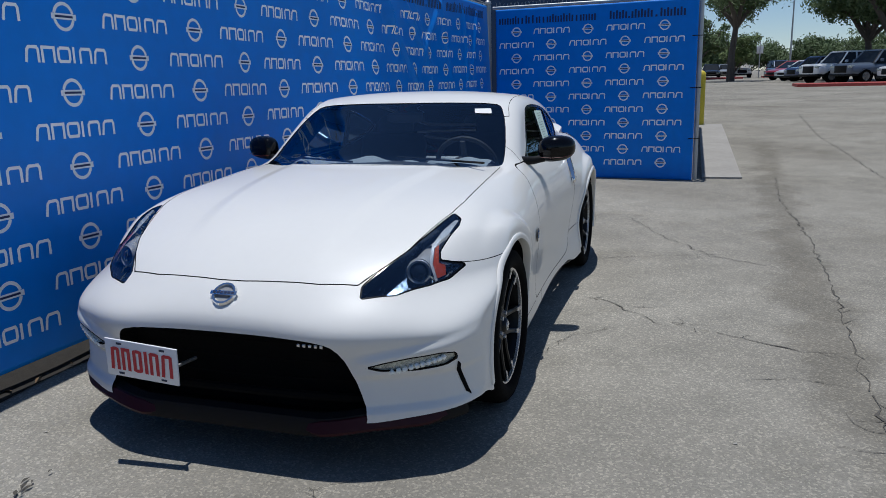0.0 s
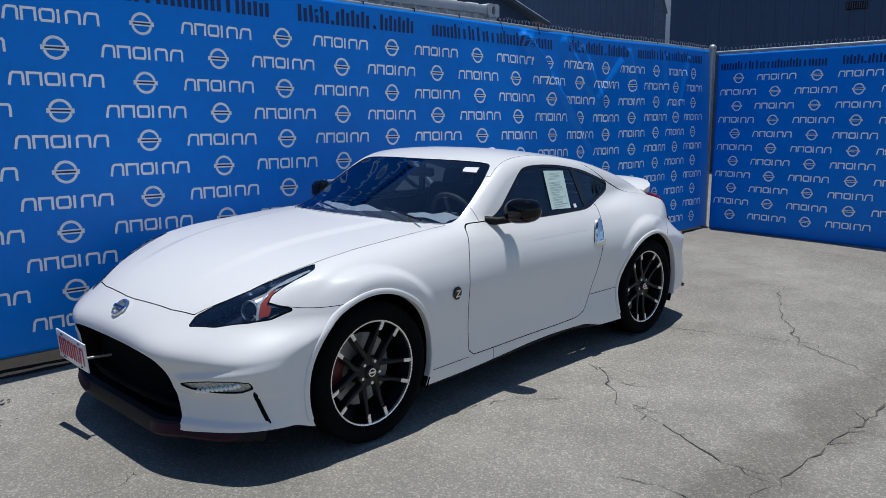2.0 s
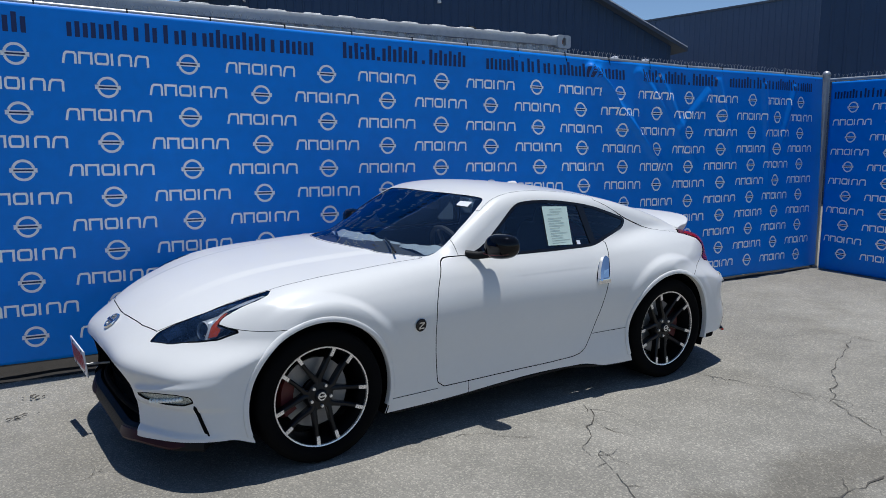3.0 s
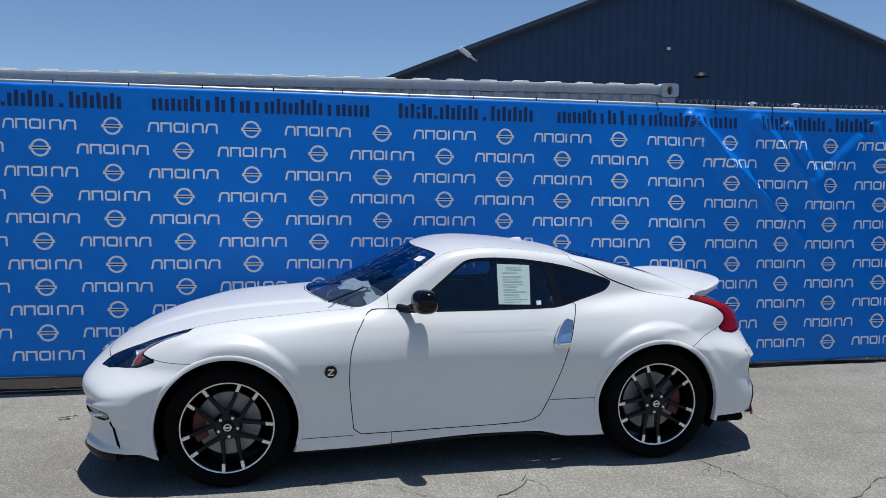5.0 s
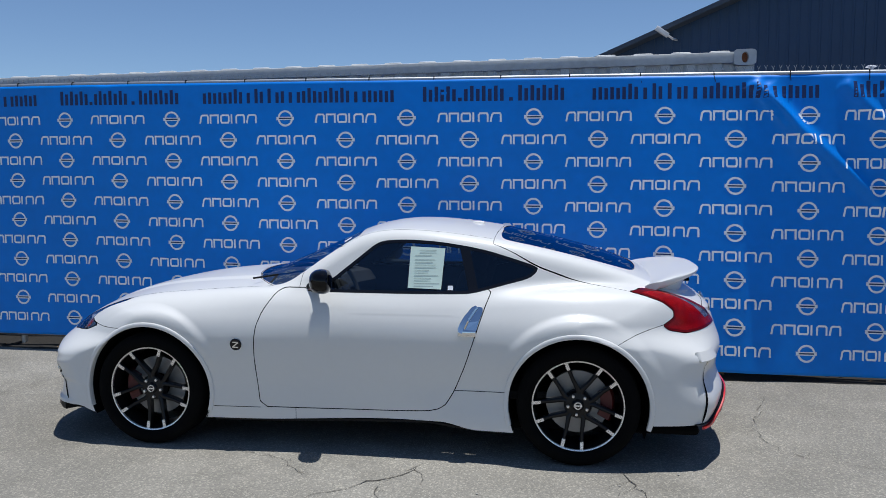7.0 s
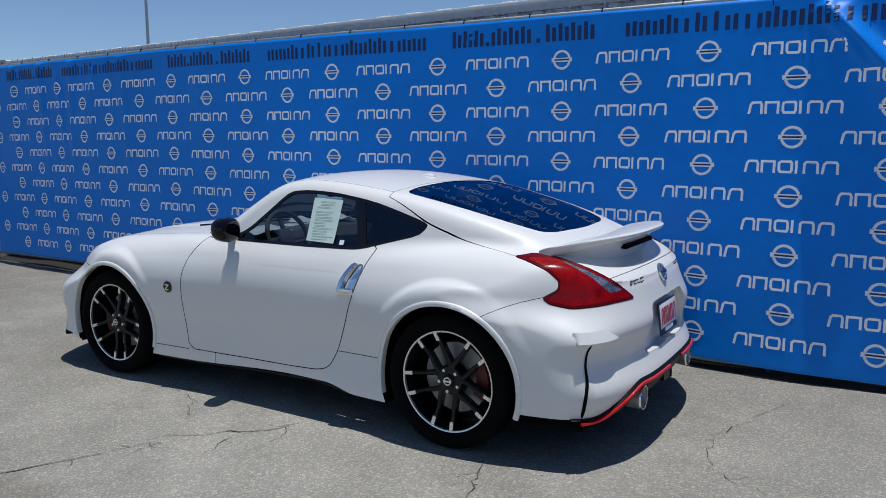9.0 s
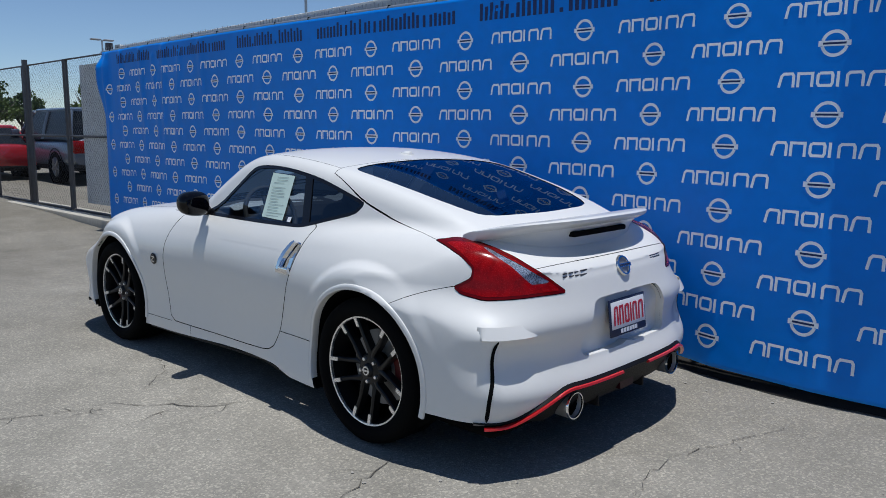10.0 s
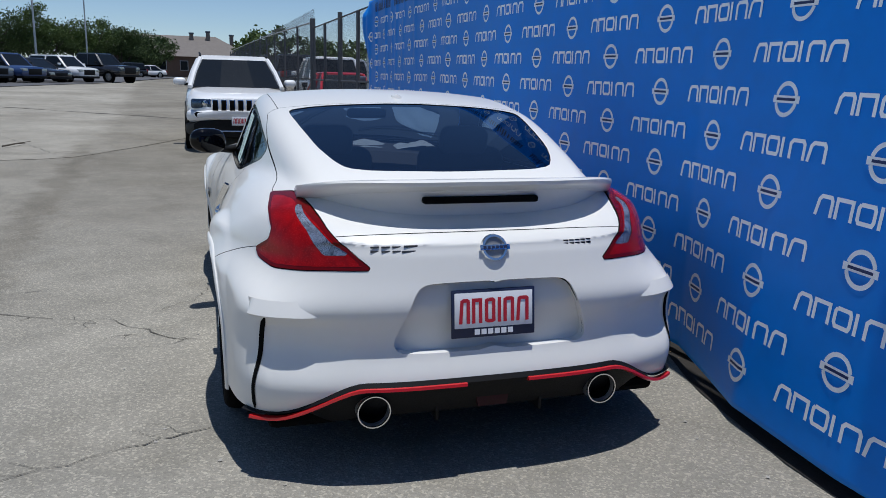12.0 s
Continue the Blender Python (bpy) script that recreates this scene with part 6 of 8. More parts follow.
def build_lower_trim(car):
    # front splitter: black blade with a dark red edge
    low = lambda y: 0.155 + 0.028 * float(ramp(y, 0.35, 0.6)) + 0.012 * float(ramp(y, 0.7, 0.88))
    path = plan_line(low, -0.865, 0.865, 59, True)
    splitter = swept_band([(-0.10, 0.02), (-0.03, 0.068), (-0.002, 0.055), (0.012, 0.006), (0.008, -0.012), (-0.12, -0.012)], path, M_DARK, "front_splitter", car, "black front splitter")
    swept_band([(-0.002, 0.050), (0.006, 0.046), (0.020, 0.004), (0.015, -0.008), (-0.004, 0.0)], [q for q in path if abs(q[0].y) > 0.24 and q[0].y < 0], M_REDDARK, "red_edge", splitter, "dark red splitter edge", 4)
    swept_band([(-0.002, 0.050), (0.006, 0.046), (0.020, 0.004), (0.015, -0.008), (-0.004, 0.0)], [q for q in path if abs(q[0].y) > 0.24 and q[0].y > 0], M_REDDARK, "red_edge", splitter, "dark red splitter edge", 4)
    # rear valance: black diffuser with a bright red line
    path = plan_line(lambda y: float(0.375 - 0.125 * ramp(y, 0.46, 0.77)), -0.86, 0.86, 61, False)
    diff = swept_band([(-0.20, -0.12), (-0.16, 0.01), (0.0, 0.004), (0.012, -0.012), (-0.002, -0.03), (-0.028, -0.085), (-0.07, -0.145), (-0.25, -0.15)], path, M_DARK, "rear_diffuser", car, "black rear diffuser with vertical fins")
    for v in diff.data.vertices:
        line = 0.375 - 0.125 * float(ramp(abs(v.co.y), 0.46, 0.77))
        if v.co.z < line:
            v.co.z = line + (v.co.z - line) * (1 - 0.96 * float(ramp(abs(v.co.y), 0.5, 0.74)))
    for lo, hi in ((-0.845, -0.11), (0.11, 0.845)):
        swept_band([(0.004, -0.010), (0.020, -0.012), (0.022, -0.022), (0.006, -0.028)], [q for q in path if lo <= q[0].y <= hi], M_RED, "red_line", diff, "bright red pinstripe moulding")
    bm = bmesh.new()
    prism(bm, [(-0.075, 0.37), (0.075, 0.37), (0.055, 0.25), (-0.055, 0.25)], 0, 0.03)
    for v in bm.verts:
        v.co = Vector((2.085 + v.co.y, v.co.x, v.co.z))
    part("fog_lamp", bm, M_REDDARK, diff, "dark red centre fog lamp")
    for y in (-0.2, 0.2):
        bm = bmesh.new()
        box(bm, (1.93, y - 0.006, 0.20), (2.09, y + 0.006, 0.34), 0.003)
        part("fin", bm, M_DARK, diff)
    for s in (-1, 1):
        pipe = new("exhaust_tip")
        pipe.parent = car
        bm = bmesh.new()
        lathe(bm, [(0.055, -0.10), (0.058, 0.10), (0.060, 0.118), (0.0575, 0.124), (0.053, 0.118), (0.051, -0.10)], 40)
        for v in bm.verts:
            v.co = Vector((1.997 + v.co.y, s * 0.437 + v.co.x, 0.272 + v.co.z))
        part("outer_pipe", bm, M_STEEL, pipe, "dark exhaust tip")
        bm = bmesh.new()
        lathe(bm, [(0.0535, 0.116), (0.0545, 0.1265), (0.0585, 0.1270), (0.0605, 0.118)], 40)
        for v in bm.verts:
            v.co = Vector((1.997 + v.co.y, s * 0.437 + v.co.x, 0.272 + v.co.z))
        part("pipe_ring", bm, M_CHROME, pipe, "bright pipe ring")
        bm = bmesh.new()
        lathe(bm, [(0.0, 0.02), (0.051, 0.02), (0.0505, 0.10)], 32)
        for v in bm.verts:
            v.co = Vector((1.997 + v.co.y, s * 0.437 + v.co.x, 0.272 + v.co.z))
        part("inner_pipe", bm, M_SHELL, pipe)
        # side skirts
        bm = bmesh.new()
        line = [(-0.86, 0.165), (-0.5, 0.168), (0.0, 0.185), (0.42, 0.20), (0.60, 0.18), (0.87, 0.168)]
        rows = []
        for x, z in line:
            y = float(body_side(np.array([x]), np.array([0.2]))[0])
            rows.append([bm.verts.new((x, s * (y + o), z + u)) for o, u in ((-0.09, 0.04), (-0.022, 0.026), (-0.010, 0.012), (-0.012, 0.0), (-0.10, -0.02))])
        for r0, r1 in zip(rows, rows[1:]):
            for i in range(5):
                bm.faces.new((r0[i], r0[(i + 1) % 5], r1[(i + 1) % 5], r1[i]))
        bmesh.ops.recalc_face_normals(bm, faces=bm.faces)
        part("side_skirt", bm, M_DARK, car, "black side skirt")


def build_spoiler(car):
    """Ducktail wing over the tailgate with a dark slot below it."""
    bm = bmesh.new()
    n = 49
    rows = []
    for i in range(n):
        y = -0.64 + 1.28 * i / (n - 1)
        a = abs(y) / 0.64
        tail = 2.015 - 0.012 * a ** 2 - 0.21 * a ** 3.0 - 0.06 * a ** 12
        zt = 1.052 - 0.012 * a ** 2 - 0.035 * a ** 8
        lead = 1.70 - 0.02 * a ** 2 - 0.03 * a ** 8
        base_z = 1.0 - 0.018 * a ** 2
        sec = []
        for t in (0.0, 0.12, 0.3, 0.5, 0.7, 0.88, 0.97):
            x = lead + (tail - lead) * t
            z = base_z + (zt - base_z) * (1 - (1 - t) ** 1.9)
            sec.append((x, z))
        sec += [(tail, zt - 0.006), (tail - 0.004, zt - 0.02)]
        for t in (0.94, 0.8, 0.62, 0.45, 0.2, 0.0):
            x = lead + (tail - lead) * t
            z = base_z - 0.02 + (zt - 0.022 - base_z + 0.02) * t ** 1.3 - 0.02 * math.sin(math.pi * t)
            sec.append((x, z))
        rows.append([bm.verts.new((x, y, z)) for x, z in sec])
    k = len(rows[0])
    for r0, r1 in zip(rows, rows[1:]):
        for i in range(k):
            bm.faces.new((r0[i], r1[i], r1[(i + 1) % k], r0[(i + 1) % k]))
    bm.faces.new(rows[0])
    bm.faces.new(rows[-1][::-1])
    bmesh.ops.recalc_face_normals(bm, faces=bm.faces)
    sp = part("rear_spoiler", bm, M_PAINT, car, "white ducktail rear spoiler")
    bm = bmesh.new()
    box(bm, (1.90, -0.225, 0.960), (1.955, 0.215, 0.985), 0.008)
    part("slot", bm, M_SHELL, sp, "dark slot lamp below the wing")
    bm = bmesh.new()
    rows = []
    for i in range(41):
        y = -0.61 + 1.22 * i / 40
        a = abs(y) / 0.64
        tail = 2.015 - 0.012 * a ** 2 - 0.21 * a ** 3.0 - 0.06 * a ** 12
        lead = 1.70 - 0.02 * a ** 2 - 0.03 * a ** 8
        foot = max(tail - 0.105, lead + 0.02)
        head = 1.052 - 0.012 * a ** 2 - 0.035 * a ** 8 - 0.045
        deck = float(body_top(np.array([foot]), np.array([abs(y)]))[0]) - 0.02
        rows.append([bm.verts.new((foot + 0.045 * k ** 2.2, y, deck + (head - deck) * k)) for k in (0.0, 0.2, 0.4, 0.6, 0.8, 1.0)])
    for r0, r1 in zip(rows, rows[1:]):
        for k in range(5):
            bm.faces.new((r0[k], r1[k], r1[k + 1], r0[k + 1]))
    bmesh.ops.recalc_face_normals(bm, faces=bm.faces)
    part("spoiler_stem", bm, M_PAINT, sp)


def build_mirrors(car):
    for s in (-1, 1):
        mir = new("door_mirror")
        mir.parent = car
        tagged(mir, "gloss black door mirror with a thin red line")
        bm = bmesh.new()
        c = bmesh.ops.create_uvsphere(bm, u_segments=32, v_segments=20, radius=1)
        for v in c["verts"]:
            x, y, z = v.co
            px = 2.6
            f = (abs(x) ** px + abs(y) ** px + abs(z) ** px) ** (1 / px)
            x, y, z = x / f, y / f, z / f
            w = 0.5 + 0.5 * y
            zz = z * (0.066 + 0.010 * (1 - w))
            xx = x * 0.075
            if x > 0:
                xx *= 0.75
            v.co = Vector((-0.185 + xx + 0.035 * w, s * (0.918 + 0.100 * y), 1.008 + zz + 0.012 * w))
        part("shell", bm, M_MIRROR, mir)
        bm = bmesh.new()
        prism(bm, rounded([(-0.075, -0.045), (0.085, -0.05), (0.08, 0.05), (-0.07, 0.045)], 2, 0.25), 0, 0.006)
        for v in bm.verts:
            v.co = Vector((-0.158 + v.co.y + 0.12 * v.co.x, s * (0.925 + v.co.x), 1.012 + v.co.z))
        part("mirror_glass", bm, M_CHROME, mir, "mirror glass")
        bm = bmesh.new()
        tube(bm, [(-0.30, s * 0.745, 0.958), (-0.25, s * 0.80, 0.955), (-0.20, s * 0.86, 0.965), (-0.19, s * 0.90, 0.985)], [0.026, 0.022, 0.020, 0.022], 10)
        part("stalk", bm, M_DARK, mir)
        bm = bmesh.new()
        tube(bm, [(-0.250, s * 0.845, 0.972), (-0.2535, s * 0.90, 0.969), (-0.236, s * 0.96, 0.972), (-0.20, s * 1.010, 0.982)], 0.0015, 6)
        part("red_line", bm, M_CALIPER, mir, "thin red line")
        bm = bmesh.new()
        pts = [(-0.36, 0.944), (-0.20, 0.944), (-0.20, 0.985), (-0.27, 0.962)]
        ys = [s * (float(cabin_w(x)) - 0.335 * (z - 1.0) + 0.010) for x, z in pts]
        bm.faces.new([bm.verts.new((x, y, z)) for (x, z), y in zip(pts, ys)])
        part("mirror_base", bm, M_BLACK, mir, smooth=False)


def on_side(x, z, s=-1, out=0.0):
    p = onto_body(np.array([[x, s * 0.9, z]]), 6)
    g = body_gradient(p)[0]
    g /= np.linalg.norm(g)
    return Vector(p[0] + g * out), Vector(g)


def build_details(car, bay, rear_bumper):
    # door handles: upright chrome pulls
    for s in (-1, 1):
        h = new("door_handle")
        h.parent = car
        tagged(h, "upright chrome door handle in a polished cup")
        pts = [(0.612, 0.715), (0.706, 0.717), (0.722, 0.80), (0.750, 0.902), (0.708, 0.908), (0.648, 0.862), (0.604, 0.76)]
        bm = bmesh.new()
        outline = rounded(pts, 2, 0.2)
        q = onto_body(np.array([(a, s * 0.9, b) for a, b in outline]), 6)
        vs = [bm.verts.new(v + np.array([0, s * 0.003, 0])) for v in q]
        bm.faces.new(vs if s < 0 else vs[::-1])
        part("cup", bm, M_CHROME, h, smooth=False)
        bm = bmesh.new()
        rows = []
        for (x, z), w in zip([(0.626, 0.735), (0.638, 0.78), (0.660, 0.832), (0.692, 0.885), (0.710, 0.900)], (0.014, 0.020, 0.020, 0.017, 0.010)):
            p, g = on_side(x, z, s, 0.0)
            d = Vector((0.42, 0, 0.9)).normalized()
            n = g.cross(d)
            rows.append([bm.verts.new(p + n * w * a + g * b) for a, b in ((-1, 0.006), (-0.7, 0.026), (0.7, 0.026), (1, 0.006))])
        for r0, r1 in zip(rows, rows[1:]):
            for i in range(4):
                bm.faces.new((r0[i], r0[(i + 1) % 4], r1[(i + 1) % 4], r1[i]))
        bm.faces.new(rows[0])
        bm.faces.new(rows[-1][::-1])
        bmesh.ops.recalc_face_normals(bm, faces=bm.faces)
        part("pull", bm, M_CHROME, h)
        bm = bmesh.new()
        p, g = on_side(0.665, 0.742, s, 0.012)
        box(bm, (p.x - 0.056, p.y - 0.012, p.z - 0.026), (p.x + 0.046, p.y + 0.012, p.z + 0.008), 0.006)
        part("lock_cover", bm, M_CHROME, h)
    # thin seams where sill covers meet the wings
    for s in (-1, 1):
        for (xa, za), (xb, zb) in (((-0.866, 0.252), (-0.575, 0.252)), ((0.590, 0.398), (0.880, 0.402))):
            q = onto_body(np.array([(xa + (xb - xa) * k / 12, s * 0.9, za + (zb - za) * k / 12 + h) for h in (-0.0016, 0.0016) for k in range(13)]), 5)
            q[:, 1] += s * 0.0012
            bm = bmesh.new()
            vs = [bm.verts.new(p) for p in q]
            for k in range(12):
                bm.faces.new((vs[k], vs[k + 1], vs[k + 14], vs[k + 13]))
            part("sill_seam", bm, M_SHELL, car)
    # round side badge
    for s in (-1, 1):
        p, g = on_side(-0.706, 0.634, s, 0.004)
        turn = g.to_track_quat("Y", "Z").to_matrix().to_4x4()
        bm = bmesh.new()
        lathe(bm, [(0.0, 0.004), (0.030, 0.004), (0.035, 0.0)], 32)
        badge = part("side_badge", bm, M_BLACK, car, "round black badge with a bright device", m=Matrix.Translation(p) @ turn)
        bm = bmesh.new()
        for a, b in (((0.016, 0.014), (-0.018, 0.014)), ((-0.016, 0.012), (0.016, -0.014)), ((0.018, -0.016), (-0.016, -0.016))):
            d = Vector((b[0] - a[0], 0, b[1] - a[1]))
            box(bm, (0, 0.004, -0.0035), (d.length, 0.007, 0.0035), 0, Matrix.Translation((a[0], 0, a[1])) @ Matrix.Rotation(-math.atan2(d.z, d.x), 4, "Y"))
        part("device", bm, M_CHROME, badge)
    # ring emblems on nose and tail
    for at, face, size in (((-2.064, 0.0, 0.649), -1, 0.05), ((2.067, 0.0, 0.82), 1, 0.05)):
        p = onto_body(np.array([at]))
        g = Vector(body_gradient(p)[0]).normalized()
        turn = g.to_track_quat("Y", "Z").to_matrix().to_4x4()
        bm = bmesh.new()
        lathe(bm, [(size * 0.72, 0.002), (size * 0.76, 0.010), (size * 0.92, 0.010), (size, 0.0)], 40)
        box(bm, (-size * 1.12, 0.006, -size * 0.2), (size * 1.12, 0.013, size * 0.2), 0.003)
        e = part("emblem", bm, M_CHROME, car, "chrome ring emblem", m=Matrix.Translation(Vector(p[0]) + g * 0.002) @ turn)
        bm = bmesh.new()
        lathe(bm, [(0.0, 0.002), (size * 0.74, 0.002)], 32)
        part("emblem_back", bm, M_STEEL, e)
        bm = bmesh.new()
        for i in range(6):
            box(bm, (-size * 0.9 + i * size * 0.31, 0.0125, -size * 0.1), (-size * 0.9 + i * size * 0.31 + size * 0.22, 0.0138, size * 0.1))
        part("dark_bars", bm, M_NAVY, e)
    # small bright name bars on the tail and the grille
    def bars(name, x, y0, y1, z, count, height, mat, lean=0.0):
        for i in range(count):
            bm = bmesh.new()
            y = y0 + (y1 - y0) * i / count
            w = (y1 - y0) / count * 0.8
            p = onto_body(np.array([[x, y + w / 2, z]]))[0]
            box(bm, (p[0] - 0.004, y, z - height / 2), (p[0] + 0.0015, y + w, z + height / 2), 0.0008)
            part(name, bm, mat, car)
    bars("name_bar", 2.06, -0.435, -0.325, 0.832, 3, 0.006, M_POST)
    bars("name_bar", 2.06, -0.435, -0.325, 0.818, 3, 0.006, M_POST)
    bars("name_bar", 2.06, -0.322, -0.262, 0.834, 1, 0.007, M_POST)
    bars("name_bar", 2.06, -0.330, -0.270, 0.817, 1, 0.007, M_POST)
    bars("name_bar", 2.05, 0.275, 0.395, 0.833, 5, 0.005, M_BLACK)
    bars("name_bar", 2.05, 0.275, 0.395, 0.822, 5, 0.007, M_BLACK)
    bm = bmesh.new()
    for i in range(5):
        y = -0.29 - 0.023 * i
        box(bm, (-2.075, y - 0.012, 0.471), (-2.068, y, 0.483), 0.002)
    part("grille_badge", bm, M_SILVER, car, "small silver bars on the grille")
    # rear plate bay and plate
    sunk = offset_panel(bay, -0.04, True)
    pan = skin_object("plate_bay", *sunk, M_PAINT, rear_bumper, "", 0)
    bridge("bay_edge", bay, sunk, M_PAINT, pan)
    plate = new("number_plate")
    plate.parent = car
    tagged(plate, "dealer plate in a dark blue frame with red bars")
    plate.matrix_basis = Matrix.Translation((2.104, -0.008, 0.597)) @ Matrix.Rotation(radians(-7), 4, "Y")
    bm = bmesh.new()
    box(bm, (0, -0.157, -0.085), (0.008, 0.157, 0.085), 0.004)
    part("frame", bm, M_NAVY, plate, "dark blue plate frame")
    bm = bmesh.new()
    box(bm, (0.008, -0.146, -0.05), (0.0105, 0.146, 0.074), 0.002)
    face = part("face", bm, M_WHITE, plate)
    for line in wordmark(0.262, 0.088, 0.0125):
        link("red_bar", flat_strokes([line], 0.0125, lambda a, b, g=0.0: (0.0125, a, b + 0.010), M_REDPRINT, "red_bar"), plate)
    for i in range(6):
        bm = bmesh.new()
        box(bm, (0.008, -0.072 + i * 0.025, -0.075), (0.0095, -0.072 + i * 0.025 + 0.019, -0.056))
        part("white_bar", bm, M_WHITE, plate)
    # front dealer plate, held off the bumper
    fp = new("front_plate")
    fp.parent = car
    tagged(fp, "white dealer plate with red bars on the front bumper")
    a, b, c = Vector((-2.195, 0.455, 0.345)), Vector((-2.175, 0.155, 0.315)), Vector((-2.212, 0.435, 0.492))
    ex, ez = (b - a).normalized(), (c - a).normalized()
    ez = (ez - ex * ez.dot(ex)).normalized()
    ey = ez.cross(ex)
    mid = a + (b - a) / 2 + ez * 0.076
    if ey.x > 0:
        ey = -ey
    fp.matrix_basis = Matrix(((ex.x, ey.x, ez.x, mid.x), (ex.y, ey.y, ez.y, mid.y), (ex.z, ey.z, ez.z, mid.z), (0, 0, 0, 1)))
    bm = bmesh.new()
    box(bm, (-0.152, -0.004, -0.077), (0.152, 0.004, 0.077), 0.003)
    part("plate", bm, M_WHITE, fp)
    for line in wordmark(0.262, 0.095, 0.0135):
        link("red_bar", flat_strokes([line], 0.0135, lambda u, w, g=0.0: (u, 0.0062, w), M_REDPRINT, "red_bar"), fp)
    for x in (-0.09, 0.09):
        for z in (-0.062, 0.062):
            bm = bmesh.new()
            box(bm, (x - 0.011, 0.004, z - 0.004), (x + 0.011, 0.0055, z + 0.004))
            part("bolt_slot", bm, M_NAVY, fp)
    bm = bmesh.new()
    tube(bm, [(0.13, -0.004, -0.005), (0.135, -0.05, -0.012), (0.15, -0.12, -0.02)], 0.007, 8)
    part("bracket", bm, M_STEEL, fp)
    # aerial fin
    bm = bmesh.new()
    rows = []
    for x, w, h in ((0.575, 0.004, 0.002), (0.60, 0.022, 0.014), (0.635, 0.026, 0.022), (0.66, 0.024, 0.022), (0.668, 0.02, 0.004)):
        z = float(roof_z(x))
        rows.append([bm.verts.new((x, w * a, z - 0.004 + h * b)) for a, b in ((-1, 0), (-0.8, 0.6), (0, 1), (0.8, 0.6), (1, 0))])
    for r0, r1 in zip(rows, rows[1:]):
        for i in range(4):
            bm.faces.new((r0[i], r0[i + 1], r1[i + 1], r1[i]))
    bm.faces.new(rows[-1])
    bmesh.ops.recalc_face_normals(bm, faces=bm.faces)
    part("roof_aerial", bm, M_PAINT, car, "small white roof aerial")
    # papers in the windows
    def sheet(name, corners, mat, depth=0.012):
        bm = bmesh.new()
        n = 6
        p = [Vector(c) for c in corners]
        q = np.array([(p[0] * (1 - i / n) + p[1] * i / n) * (1 - j / n) + (p[3] * (1 - i / n) + p[2] * i / n) * j / n for i in range(n + 1) for j in range(n + 1)])
        q = onto_body(q, 3)
        gr = body_gradient(q)
        q = q + gr / np.linalg.norm(gr, axis=1)[:, None] * depth
        g = [bm.verts.new(v) for v in q]
        for i in range(n):
            for j in range(n):
                bm.faces.new((g[i * (n + 1) + j], g[(i + 1) * (n + 1) + j], g[(i + 1) * (n + 1) + j + 1], g[i * (n + 1) + j + 1]))
        return part(name, bm, mat, car)
    paper = sheet("window_sheet", [(0.306, -0.692, 1.200), (0.510, -0.70, 1.192), (0.496, -0.773, 0.958), (0.300, -0.77, 0.965)], M_PAPER, 0.0025)
    tagged(paper, "pale green price sheet taped in the door window")
    rng = random.Random(3)
    for k in range(14):
        n_fine = 2
        z = 1.18 - 0.0148 * k - (0.01 if k > 2 else 0)
        x0, x1 = (0.335, 0.335 + rng.uniform(0.08, 0.15)) if k not in (0, 1) else (0.36, 0.46)
        y = -0.692 - 0.081 * (1.2 - z) / 0.242
        link("printed_line", sheet("printed_line", [(x0, y, z), (x1, y, z), (x1, y - 0.001, z - 0.0035), (x0, y - 0.001, z - 0.0035)], M_PRINT, 0.004).data, paper)
    for o in [o for o in car.children if o.name.startswith("printed_line")]:
        bpy.data.objects.remove(o)
    st = sheet("screen_sticker", [(-0.135, -0.44, 1.252), (-0.105, -0.53, 1.245), (-0.150, -0.545, 1.22), (-0.175, -0.455, 1.228)], M_WHITE, 0.002)
    tagged(st, "small white sticker on the windscreen")
    sheet("window_label", [(0.535, -0.76, 0.98), (0.565, -0.76, 0.98), (0.565, -0.772, 0.955), (0.535, -0.772, 0.955)], M_WHITE, 0.002)


def seat(car, x, y):
    s = new("front_seat")
    s.parent = car
    tagged(s, "dark bucket seat with a pale protective cover")
    bm = bmesh.new()
    box(bm, (x - 0.25, y - 0.24, 0.34), (x + 0.25, y + 0.24, 0.50), 0.06, seg=4)
    part("cushion", bm, M_SEAT, s)
    bm = bmesh.new()
    box(bm, (-0.07, y - 0.235, 0.0), (0.07, y + 0.235, 0.62), 0.06, Matrix.Translation((x + 0.25, 0, 0.45)) @ Matrix.Rotation(radians(17), 4, "Y"), 4)
    part("backrest", bm, M_CABIN, s)
    bm = bmesh.new()
    box(bm, (-0.055, y - 0.13, 0.60), (0.055, y + 0.13, 0.76), 0.05, Matrix.Translation((x + 0.25, 0, 0.43)) @ Matrix.Rotation(radians(17), 4, "Y"), 4)
    part("headrest", bm, M_CABIN, s)


